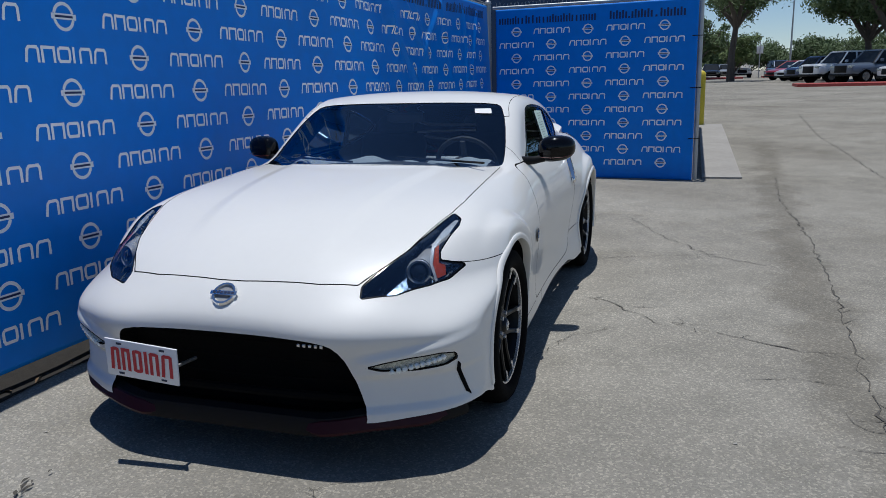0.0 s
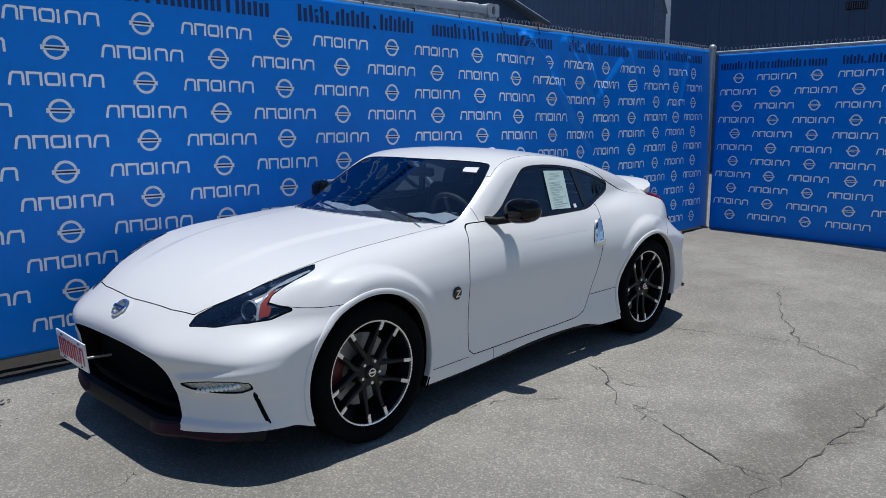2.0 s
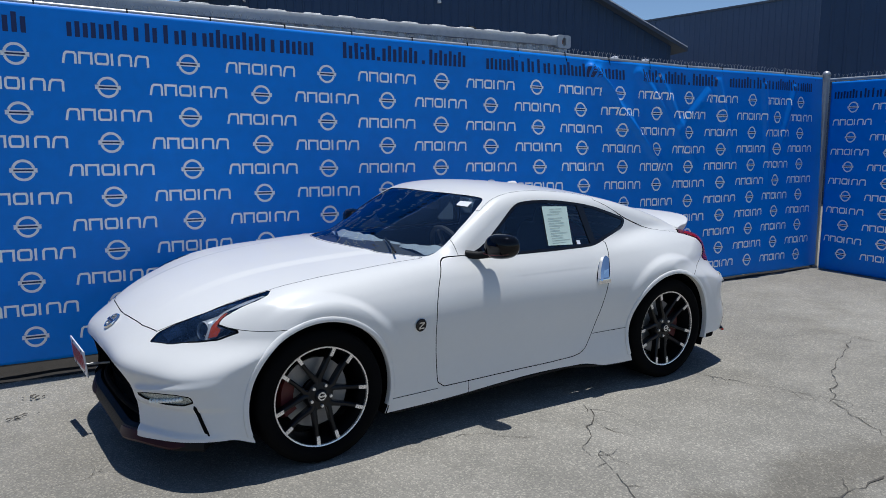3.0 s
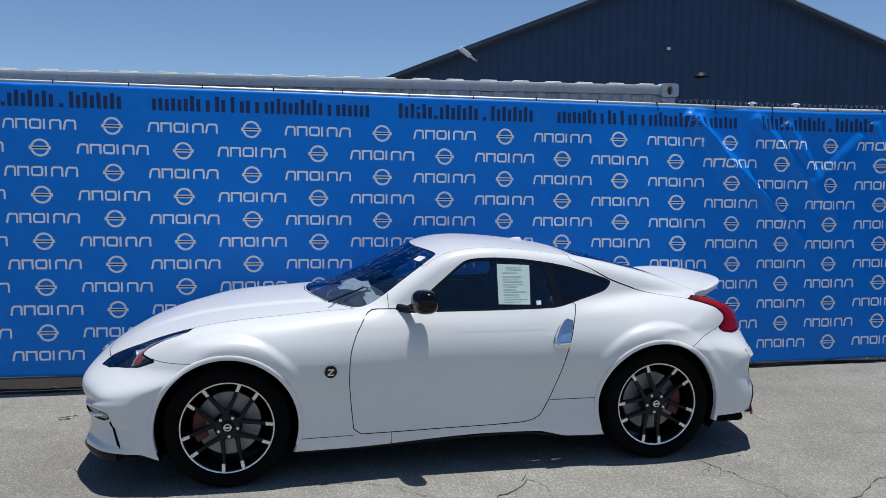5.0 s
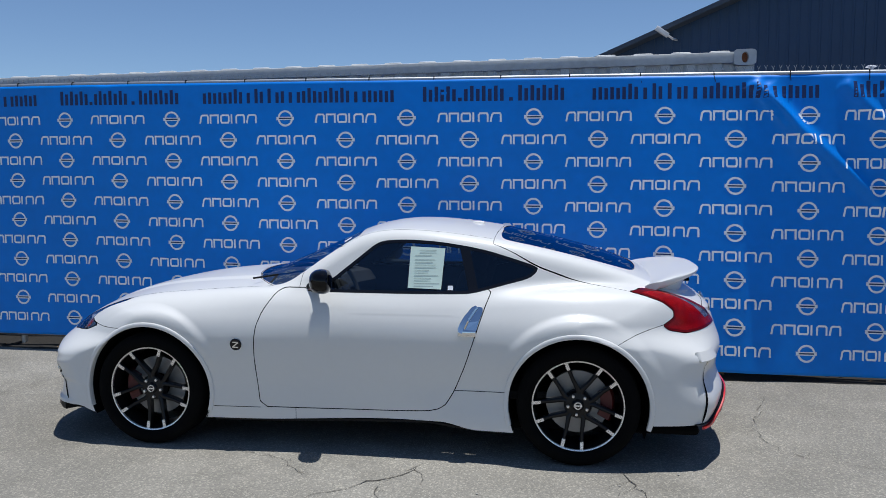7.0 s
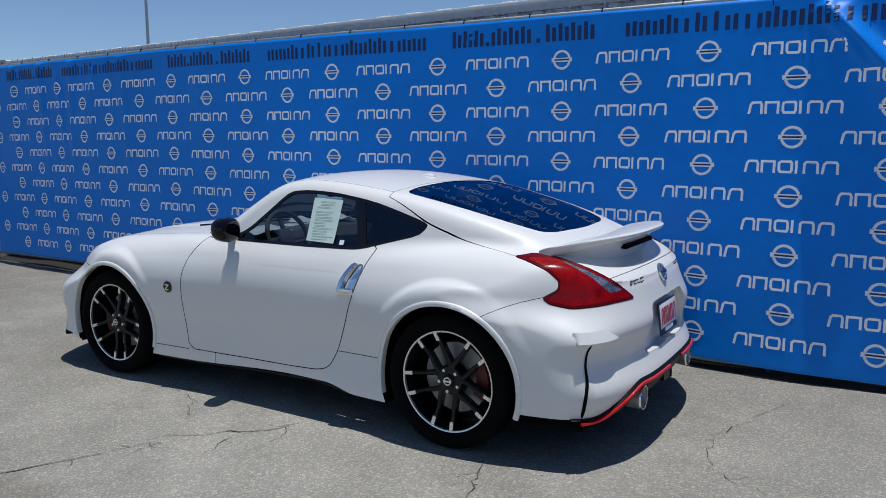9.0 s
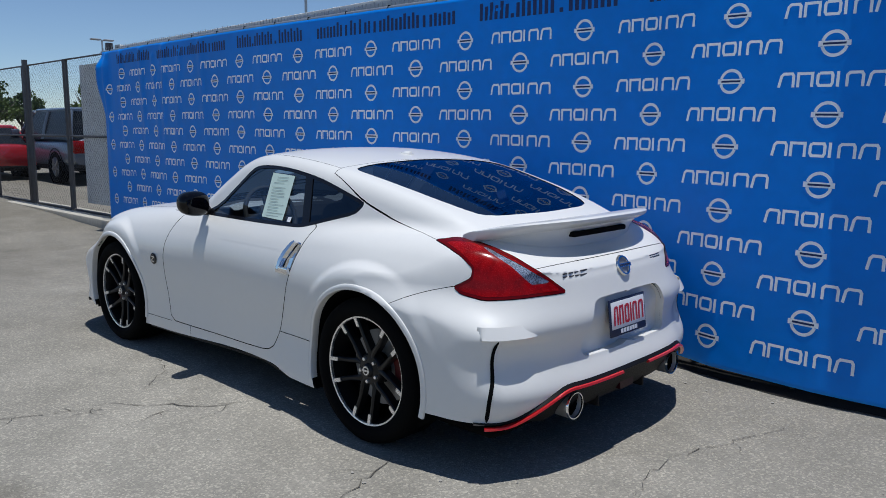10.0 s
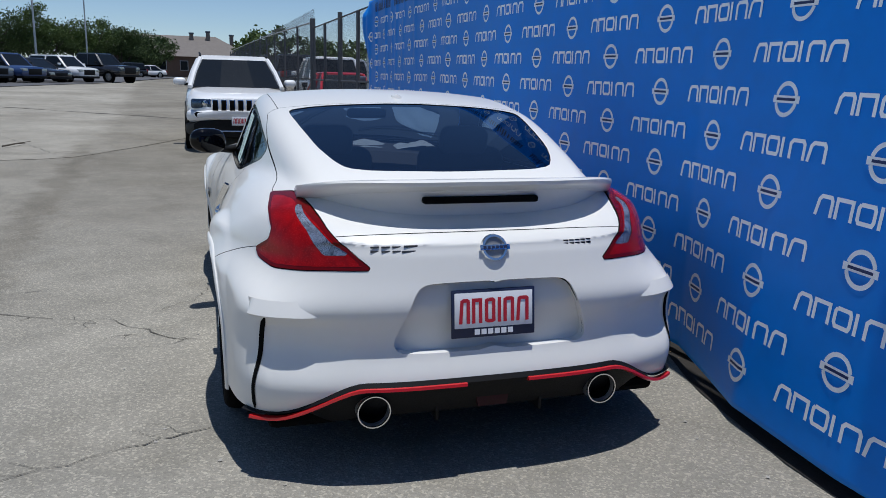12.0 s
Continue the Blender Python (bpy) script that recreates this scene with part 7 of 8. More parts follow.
def build_interior(car):
    bm = bmesh.new()
    box(bm, (-0.80, -0.68, 0.30), (1.55, 0.68, 0.36), 0.02)
    part("cabin_floor", bm, M_CABIN, car)
    bm = bmesh.new()
    rows = []
    for x, z in ((-0.80, 0.955), (-0.62, 0.965), (-0.42, 0.955), (-0.30, 0.93), (-0.25, 0.86), (-0.27, 0.70), (-0.35, 0.55)):
        rows.append([bm.verts.new((x - 0.06 * (y / 0.68) ** 2 * 0 + 0.22 * (y / 0.68) ** 2 * (1 if x < -0.5 else 0), y, z + 0.012 * math.cos(y * 5) - 0.02 * (y / 0.68) ** 2)) for y in np.linspace(-0.66, 0.66, 15)])
    for r0, r1 in zip(rows, rows[1:]):
        for i in range(14):
            bm.faces.new((r0[i], r1[i], r1[i + 1], r0[i + 1]))
    part("dashboard", bm, M_CABIN, car)
    for y in (-0.36, 0.36):
        seat(car, 0.22, y)
    # added pale lumps in place of dashboard pods bright with sun
    rng = random.Random(12)
    for cx, cy, wx, wy in ((-0.50, 0.02, 0.13, 0.22), (-0.37, -0.42, 0.10, 0.17), (-0.46, 0.40, 0.10, 0.14)):
        bm = bmesh.new()
        n = 14
        bumps = [(rng.uniform(-1, 1), rng.uniform(-1, 1), rng.uniform(0.012, 0.03)) for _ in range(7)]
        grid = [[None] * (n + 1) for _ in range(n + 1)]
        for i in range(n + 1):
            for j in range(n + 1):
                u, w = 2 * i / n - 1, 2 * j / n - 1
                edge = max(0.0, 1 - (u * u + w * w) * 0.62)
                h = sum(a * math.exp(-((u - p) ** 2 + (w - q) ** 2) * 9) for p, q, a in bumps)
                grid[i][j] = bm.verts.new((cx + u * wx, cy + w * wy, 0.945 + (0.02 + h) * edge ** 0.5))
        for i in range(n):
            for j in range(n):
                bm.faces.new((grid[i][j], grid[i + 1][j], grid[i + 1][j + 1], grid[i][j + 1]))
        part("dash_lump", bm, M_DASH_LUMP, car, "pale lump added on the dashboard in place of a sunlit pod")
    wheel = new("steering_wheel")
    wheel.parent = car
    wheel.matrix_basis = Matrix.Translation((-0.17, -0.40, 0.915)) @ Matrix.Rotation(radians(66), 4, "Y")
    bm = bmesh.new()
    tube(bm, [(0.175 * math.cos(t), 0.175 * math.sin(t), 0) for t in (2 * math.pi * k / 32 for k in range(33))], 0.015, 8, False)
    part("rim", bm, M_CABIN, wheel)
    bm = bmesh.new()
    box(bm, (-0.07, -0.06, -0.05), (0.05, 0.06, -0.005), 0.02)
    for t in (0, 180, 270 - 180 + 180):
        box(bm, (0, -0.015, -0.03), (0.17, 0.015, -0.01), 0.004, Matrix.Rotation(radians(t + 90 if t < 200 else 180), 4, "Z"))
    part("spokes", bm, M_CABIN, wheel)
    bm = bmesh.new()
    box(bm, (-0.10, -0.12, 1.155), (-0.055, 0.12, 1.215), 0.02)
    part("inner_mirror", bm, M_CABIN, car)
    # tray and cross brace seen through the rear window
    bm = bmesh.new()
    box(bm, (0.75, -0.62, 0.62), (1.75, 0.62, 0.68), 0.02)
    part("load_floor", bm, M_CABIN, car)
    bm = bmesh.new()
    tube(bm, [(1.0, -0.60, 0.78), (1.0, -0.3, 0.82), (1.0, 0.3, 0.82), (1.0, 0.60, 0.78)], 0.025, 10)
    part("cross_brace", bm, M_SILVER, car, "pale cross brace behind the seats")
    for y in (-0.36, 0.36):
        bm = bmesh.new()
        tube(bm, [(-0.70 + 0.25 * abs(k), y - 0.28 + 0.56 * k, 1.0 - 0.01) for k in (0.0, 0.5, 1.0)], 0.006, 6)
        part("wiper", bm, M_DARK, car)


build_sports_car()


# ---------------------------------------------------------------- parked vehicles round the lot
M_BODY = {
    "white": material("white_car_paint", (0.78, 0.78, 0.78), 0.3, coat=0.8, vary=0.02),
    "grey": material("slate_grey_paint", (0.10, 0.13, 0.18), 0.3, coat=0.8, vary=0.03),
    "red": material("red_car_paint", (0.42, 0.015, 0.02), 0.3, coat=0.8, vary=0.03),
    "silver": material("silver_car_paint", (0.42, 0.43, 0.45), 0.3, metal=0.3, coat=0.8, vary=0.03),
    "blue": material("blue_car_paint", (0.03, 0.06, 0.16), 0.3, coat=0.8, vary=0.03),
    "black": material("black_car_paint", (0.015, 0.015, 0.018), 0.25, coat=0.8, vary=0.03),
}


def loft(bm, rows, cap=True):
    rings = [[bm.verts.new(p) for p in r] for r in rows]
    k = len(rings[0])
    for a, b in zip(rings, rings[1:]):
        for i in range(k):
            bm.faces.new((a[i], a[(i + 1) % k], b[(i + 1) % k], b[i]))
    if cap:
        bm.faces.new(rings[0][::-1])
        bm.faces.new(rings[-1])
    bmesh.ops.recalc_face_normals(bm, faces=bm.faces)
    return bm


def squared(x, half, z0, z1, power=5.0, n=20, top_in=0.0):
    """Rounded box section at x."""
    out, zc, hh = [], (z0 + z1) / 2, (z1 - z0) / 2
    for i in range(n):
        t = 2 * math.pi * (i + 0.5) / n
        c, s = math.cos(t), math.sin(t)
        f = (abs(c) ** power + abs(s) ** power) ** (-1 / power)
        y, z = half * c * f, hh * s * f
        y *= 1 - top_in * max(0, s * f)
        out.append((x, y, zc + z))
    return out


def road_wheel(veh, x, y, r, w=0.22):
    wh = new("wheel")
    wh.parent = veh
    wh.matrix_basis = Matrix.Translation((x, y, r)) @ (Matrix.Identity(4) if y < 0 else Matrix.Rotation(math.pi, 4, "Z"))
    bm = bmesh.new()
    lathe(bm, [(r * 0.62, 0.0), (r * 0.70, -0.02), (r * 0.92, -0.02), (r, 0.015), (r, w - 0.03), (r * 0.9, w), (r * 0.6, w)], 28)
    part("tyre", bm, M_RUBBER, wh)
    bm = bmesh.new()
    lathe(bm, [(r * 0.63, 0.005), (r * 0.60, 0.03), (r * 0.2, 0.02), (0.0, 0.0)], 24)
    for k in range(5):
        box(bm, (0.02, -0.012, -0.03), (r * 0.6, 0.03, 0.03), 0.006, Matrix.Rotation(radians(72 * k + 20), 4, "Y"))
    part("rim", bm, M_STEEL, wh)


def parked_car(label, style, paint, m, group="parked cars"):
    """Generic parked vehicle, nose towards -x in its own frame."""
    suv, pickup = style == "suv", style == "pickup"
    length, half = (5.6, 0.99) if pickup else ((4.5, 0.90) if suv else (4.55, 0.89))
    tall = 1.88 if pickup else (1.66 if suv else 1.44)
    belt = 1.18 if pickup else (1.02 if suv else 0.92)
    r = 0.39 if pickup else (0.355 if suv else 0.33)
    low = 0.42 if pickup else (0.30 if suv else 0.24)
    veh = thing("pickup_truck" if pickup else ("suv" if suv else "sedan"), label, "pickup" if pickup else "car", group, m=m)
    h, mat = length / 2, M_BODY[paint]
    nose_drop = 0.05 if pickup else (0.10 if suv else 0.20)
    bm = bmesh.new()
    st = [(-h, 0.82, low + 0.12, belt - nose_drop - 0.10), (-h + 0.06, 0.93, low + 0.03, belt - nose_drop), (-h + 0.35, 0.985, low, belt - nose_drop * 0.6), (-h + 1.15, 1.0, low, belt - 0.02),
          (0.0, 1.0, low, belt), (h - 0.8, 1.0, low, belt + 0.02), (h - 0.2, 0.97, low + 0.02, belt + (0.0 if not pickup else 0.02)), (h - 0.03, 0.93, low + 0.06, belt - 0.04), (h, 0.86, low + 0.12, belt - 0.10)]
    loft(bm, [squared(x, half * w, a, b, 4.2, 32, 0.07) for x, w, a, b in st])
    part("body", bm, mat, veh)
    c0 = -h + (1.45 if pickup else (1.05 if suv else 1.05))
    c1 = (0.95 if pickup else (h - 0.12 if suv else h - 0.55))
    rake, back = (0.62, 0.12) if pickup else ((0.72, 0.30) if suv else (0.85, 0.75))
    bm = bmesh.new()
    lw, uw = half * 0.93, half * 0.74

    def cab(z, t):
        x0, x1, w = c0 + rake * t, c1 - back * t, lw + (uw - lw) * t
        return [(x0, -w * 0.86, z), (x0 + 0.10, -w, z), (x1 - 0.12, -w, z), (x1, -w * 0.85, z), (x1, w * 0.85, z), (x1 - 0.12, w, z), (x0 + 0.10, w, z), (x0, w * 0.86, z)]
    zb, zt = belt - 0.06, tall - 0.06
    loft(bm, [cab(zb + (zt - zb) * t, t) for t in (0, 0.5, 1.0)])
    part("cabin_glass", bm, M_CARGLASS, veh, "dark cabin windows", smooth=False)
    bm = bmesh.new()
    loft(bm, [cab(zt - 0.02, 0.97), cab(zt + 0.03, 0.98), [(x + (0.04 if i in (0, 1, 6, 7) else -0.04), y * 0.93, zt + 0.065) for i, (x, y, z) in enumerate(cab(zt, 1.0))]])
    part("roof", bm, mat, veh)
    for s in (-1, 1):
        for a, b in (((c0 + 0.04, lw * 0.985), (c0 + rake + 0.04, uw * 1.0)), ((c0 + (c1 - c0) * 0.50, lw * 1.0), (c0 + rake + (c1 - back - c0 - rake) * 0.42, uw * 1.005)), ((c1 - 0.08, lw * 0.985), (c1 - back - 0.06, uw * 0.99))):
            bm = bmesh.new()
            tube(bm, [(a[0], s * a[1], zb), ((a[0] + b[0]) / 2, s * ((a[1] + b[1]) / 2 + 0.01), (zb + zt) / 2), (b[0], s * b[1], zt)], 0.045, 8)
            part("pillar", bm, mat, veh)
        bm = bmesh.new()
        box(bm, (c0 + 0.28, s * (half + 0.09) - 0.09, belt + 0.02), (c0 + 0.40, s * (half + 0.09) + 0.09, belt + 0.17), 0.03)
        part("door_mirror", bm, mat if paint in ("white", "grey") else M_DARK, veh)
        bm = bmesh.new()
        box(bm, (-h - 0.005, s * half * 0.72 - 0.17, belt - nose_drop - 0.26), (-h + 0.24, s * half * 0.72 + 0.17, belt - nose_drop - 0.10), 0.03)
        part("headlamp", bm, M_RIBS, veh)
        bm = bmesh.new()
        box(bm, (h - 0.14, s * half * 0.78 - 0.14, belt - 0.36), (h + 0.012, s * half * 0.78 + 0.14, belt - 0.08), 0.03)
        part("tail_lamp", bm, M_LAMPRED, veh)
        for x in (-h + 0.92, h - (1.15 if pickup else 0.95)):
            road_wheel(veh, x, s * (half - 0.0), r)
            bm = bmesh.new()
            lathe(bm, [(r * 1.16, -0.004), (r * 1.16, 0.10), (0, 0.10)], 24)
            part("wheel_arch", bm, M_SHELL, veh, m=Matrix.Translation((x, s * (half + 0.003), r)) @ (Matrix.Identity(4) if s < 0 else Matrix.Rotation(math.pi, 4, "Z")))
    bm = bmesh.new()
    box(bm, (-h - 0.02, -half * 0.5, low + 0.18), (-h + 0.05, half * 0.5, belt - nose_drop - 0.12), 0.02)
    part("grille", bm, M_DARK, veh)
    bm = bmesh.new()
    box(bm, (-h - 0.01, -half * 0.92, low - 0.02), (h + 0.01, half * 0.92, low + 0.12), 0.04)
    part("sill", bm, M_DARK, veh)
    if pickup:
        bm = bmesh.new()
        box(bm, (1.0, -half * 0.86, belt - 0.02), (h - 0.1, half * 0.86, belt + 0.024), 0.01)
        part("bed_cover", bm, M_DARK, veh)
    return veh


M_CARGLASS = material("dark_car_glass", (0.008, 0.011, 0.015), 0.22, spec=0.2, vary=0.05)


def build_white_suv():
    """The white compact utility vehicle that faces the bay."""
    v = thing("suv", "white compact SUV with a seven-slot grille and red dealer plate", "car", m=Matrix.Translation((-8.95, -0.26, ground_z(-9.7) + 0.01)))
    P = M_BODY["white"]
    # own frame: nose at x = 0, body towards -x
    bm = bmesh.new()
    st = [(0.0, 0.60, 0.50, 0.84), (-0.05, 0.69, 0.48, 0.885), (-0.14, 0.765, 0.46, 0.92), (-0.4, 0.85, 0.45, 0.965), (-0.9, 0.895, 0.42, 1.03), (-1.25, 0.90, 0.40, 1.075),
          (-2.2, 0.90, 0.38, 1.11), (-3.2, 0.90, 0.40, 1.13), (-4.0, 0.88, 0.45, 1.13), (-4.35, 0.81, 0.55, 1.07), (-4.42, 0.73, 0.6, 0.98)]
    loft(bm, [squared(x, w, a, b, 5, 28, 0.05) for x, w, a, b in st])
    part("body", bm, P, v)
    bm = bmesh.new()
    loft(bm, [squared(0.035, 0.58, 0.24, 0.53, 5, 20), squared(-0.02, 0.76, 0.21, 0.52, 5, 20), squared(-0.25, 0.88, 0.21, 0.50, 5, 20), squared(-0.6, 0.90, 0.22, 0.48, 5, 20)])
    part("lower_bumper", bm, M_DARK, v, "black lower bumper")
    bm = bmesh.new()
    loft(bm, [squared(0.05, 0.60, 0.535, 0.665, 4, 24), squared(0.01, 0.71, 0.50, 0.68, 4, 24), squared(-0.06, 0.785, 0.455, 0.70, 4, 24), squared(-0.25, 0.87, 0.42, 0.72, 4, 24)])
    part("bumper", bm, P, v)
    bm = bmesh.new()
    tube(bm, [(0.052, y, 0.335) for y in np.linspace(-0.5, 0.5, 5)], 0.012, 6)
    part("bumper_trim", bm, M_CHROME, v, "thin bright bumper trim")

    def cab(z, t):
        x0, x1, w = -1.02 - 0.70 * t, -4.25 + 0.34 * t, 0.845 + (0.63 - 0.845) * t
        bow = 0.06
        return [(x0 - 0.06, -w * 0.88, z), (x0 - 0.16, -w, z), (x1 + 0.1, -w, z), (x1, -w * 0.85, z), (x1, w * 0.85, z), (x1 + 0.1, w, z), (x0 - 0.16, w, z), (x0 - 0.06, w * 0.88, z), (x0 + bow, w * 0.35, z), (x0 + bow, -w * 0.35, z)]
    bm = bmesh.new()
    loft(bm, [cab(1.04 + 0.50 * t, t) for t in (0, 0.5, 1.0)])
    part("cabin_glass", bm, M_CARGLASS, v, "dark cabin windows", smooth=False)
    bm = bmesh.new()
    loft(bm, [cab(1.515, 0.96), cab(1.555, 1.0), [(x * 0.985 - 0.04, y * 0.9, 1.60) for x, y, z in cab(1.6, 1.0)]])
    part("roof", bm, P, v)
    for s in (-1, 1):
        for a, b, rad in (((-1.10, 0.80), (-1.80, 0.605), 0.045), ((-2.3, 0.85), (-2.45, 0.635), 0.04), ((-4.2, 0.80), (-3.9, 0.60), 0.06)):
            bm = bmesh.new()
            tube(bm, [(a[0], s * a[1], 1.03), ((a[0] + b[0]) / 2, s * ((a[1] + b[1]) / 2 + 0.012), 1.30), (b[0], s * b[1], 1.54)], rad, 8)
            part("pillar", bm, P, v)
        bm = bmesh.new()
        tube(bm, [(-1.85, s * 0.60, 1.585), (-2.1, s * 0.61, 1.645), (-3.7, s * 0.59, 1.645), (-3.9, s * 0.57, 1.59)], 0.018, 8)
        part("roof_rail", bm, M_DARK, v)
        mir = new("door_mirror")
        mir.parent = v
        bm = bmesh.new()
        box(bm, (-1.46, s * 0.975 - 0.11, 1.05), (-1.30, s * 0.975 + 0.11, 1.19), 0.06, seg=4)
        part("shell", bm, P, mir)
        bm = bmesh.new()
        box(bm, (-1.42, s * 0.86 - 0.05, 1.05), (-1.34, s * 0.86 + 0.05, 1.10), 0.015)
        part("stalk", bm, M_DARK, mir)
        lamp = new("headlamp")
        lamp.parent = v
        bm = bmesh.new()
        box(bm, (-0.30, s * 0.625 - 0.165, 0.70), (0.005, s * 0.625 + 0.165, 0.855), 0.03)
        for q in bm.verts:
            q.co.x -= 0.22 * max(0, abs(q.co.y) - 0.62)
        part("housing", bm, M_LAMPBOX, lamp)
        bm = bmesh.new()
        box(bm, (-0.28, s * 0.625 - 0.155, 0.712), (0.014, s * 0.625 + 0.155, 0.845), 0.025)
        for q in bm.verts:
            q.co.x -= 0.22 * max(0, abs(q.co.y) - 0.62)
        part("lens", bm, M_LENS, lamp).visible_shadow = False
        bm = bmesh.new()
        lathe(bm, [(0.0, 0.0), (0.04, 0.004), (0.055, 0.02)], 20)
        part("projector", bm, M_CHROME, lamp, m=Matrix.Translation((0.008, s * 0.57, 0.785)) @ Matrix.Rotation(radians(90), 4, "Z"))
        bm = bmesh.new()
        prism(bm, rounded([(-0.07, -0.05), (0.05, -0.03), (0.08, 0.055), (-0.10, 0.055)], 1, 0.25), 0, 0.02)
        for q in bm.verts:
            q.co = Vector((0.012 + q.co.y - 0.22 * max(0, 0.66 + q.co.x - 0.6), s * (0.675 + q.co.x), 0.59 + q.co.z))
        part("fog_pocket", bm, M_SHELL, v, "dark fog lamp pocket")
        bm = bmesh.new()
        box(bm, (-1.35, s * 0.885 - 0.012, 0.30), (-3.0, s * 0.885 + 0.012, 0.46), 0.01)
        part("sill", bm, M_DARK, v)
        for x in (-0.86, -3.45):
            road_wheel(v, x, s * 0.885, 0.345, 0.21)
            bm = bmesh.new()
            lathe(bm, [(0.43, -0.008), (0.43, 0.10), (0, 0.10)], 28)
            part("wheel_arch", bm, M_DARK, v, "black wheel arch cladding", m=Matrix.Translation((x, s * 0.888, 0.36)) @ (Matrix.Identity(4) if s < 0 else Matrix.Rotation(math.pi, 4, "Z")))
    g = new("grille")
    g.parent = v
    tagged(g, "white grille with seven dark chrome-edged slots")
    bm = bmesh.new()
    box(bm, (-0.02, -0.47, 0.635), (0.016, 0.47, 0.872), 0.02)
    part("surround", bm, P, g)
    for i in range(7):
        y = -0.408 + i * 0.136
        bm = bmesh.new()
        box(bm, (0.0, y - 0.052, 0.655), (0.028, y + 0.052, 0.855), 0.015)
        part("slot_rim", bm, M_CHROME, g)
        bm = bmesh.new()
        box(bm, (0.004, y - 0.042, 0.667), (0.0315, y + 0.042, 0.843), 0.01)
        part("slot", bm, M_SHELL, g)
    plate = new("front_plate")
    plate.parent = v
    bm = bmesh.new()
    box(bm, (0.062, -0.155, 0.43), (0.070, 0.155, 0.575), 0.003)
    part("plate", bm, M_WHITE, plate, "white dealer plate")
    link("red_bars", flat_strokes(wordmark(0.26, 0.085, 0.013), 0.013, lambda a, b, g=0.0: (0.0725 + g, a, 0.505 + b), M_REDPRINT, "red_bars", 0.0005), plate)


def build_parked():
    at = lambda x, y, deg: pose(x, y, ground_z(x), 0, 0, deg)
    # behind the gates, tails towards the bay
    parked_car("dark grey SUV parked tail-out behind the gates", "suv", "grey", at(-15.6, 4.35, 0))
    parked_car("low red sedan parked behind the gates", "sedan", "red", at(-17.6, 2.9, 0) @ Matrix.Scale(0.86, 4))
    parked_car("white SUV parked behind the gates", "suv", "white", at(-23.0, 3.4, 0))
    parked_car("silver SUV parked behind the fence", "suv", "silver", at(-28.5, 4.9, 0))
    parked_car("black pickup parked far behind the fence", "pickup", "black", at(-34.0, 3.6, 0))
    # across the lot beyond the white SUV
    far = [(-44.0, -12.6, "suv", "grey", -127), (-46.0, -11.3, "suv", "blue", -127), (-48.2, -10.3, "sedan", "black", -127), (-50.4, -9.0, "suv", "white", -127), (-52.6, -7.2, "pickup", "black", -127),
           (-92.0, -8.4, "suv", "black", 120), (-94.0, -6.4, "sedan", "white", 120), (-41.0, -13.6, "sedan", "silver", -127), (-96.0, -11.5, "pickup", "grey", 110)]
    for x, y, style, paint, deg in far:
        parked_car(f"{paint} {'pickup' if style == 'pickup' else 'SUV' if style == 'suv' else 'sedan'} parked across the lot", style, paint, at(x, y, deg))
    right = [(49.9, -10.7, "pickup", "white", -60), (47.4, -12.1, "pickup", "grey", -60), (63.0, -9.2, "sedan", "red", -58), (59.0, -9.6, "sedan", "white", -58), (55.5, -9.9, "suv", "blue", -60),
             (83.0, -6.25, "suv", "white", 0), (83.0, -3.3, "sedan", "black", 0), (86.0, -4.9, "sedan", "silver", 0), (88.0, -10.4, "suv", "blue", 10), (44.9, -13.6, "suv", "white", -60)]
    for x, y, style, paint, deg in right:
        parked_car(f"{paint} {'pickup' if style == 'pickup' else 'SUV' if style == 'suv' else 'sedan'} parked by the trees", style, paint, at(x, y, deg))


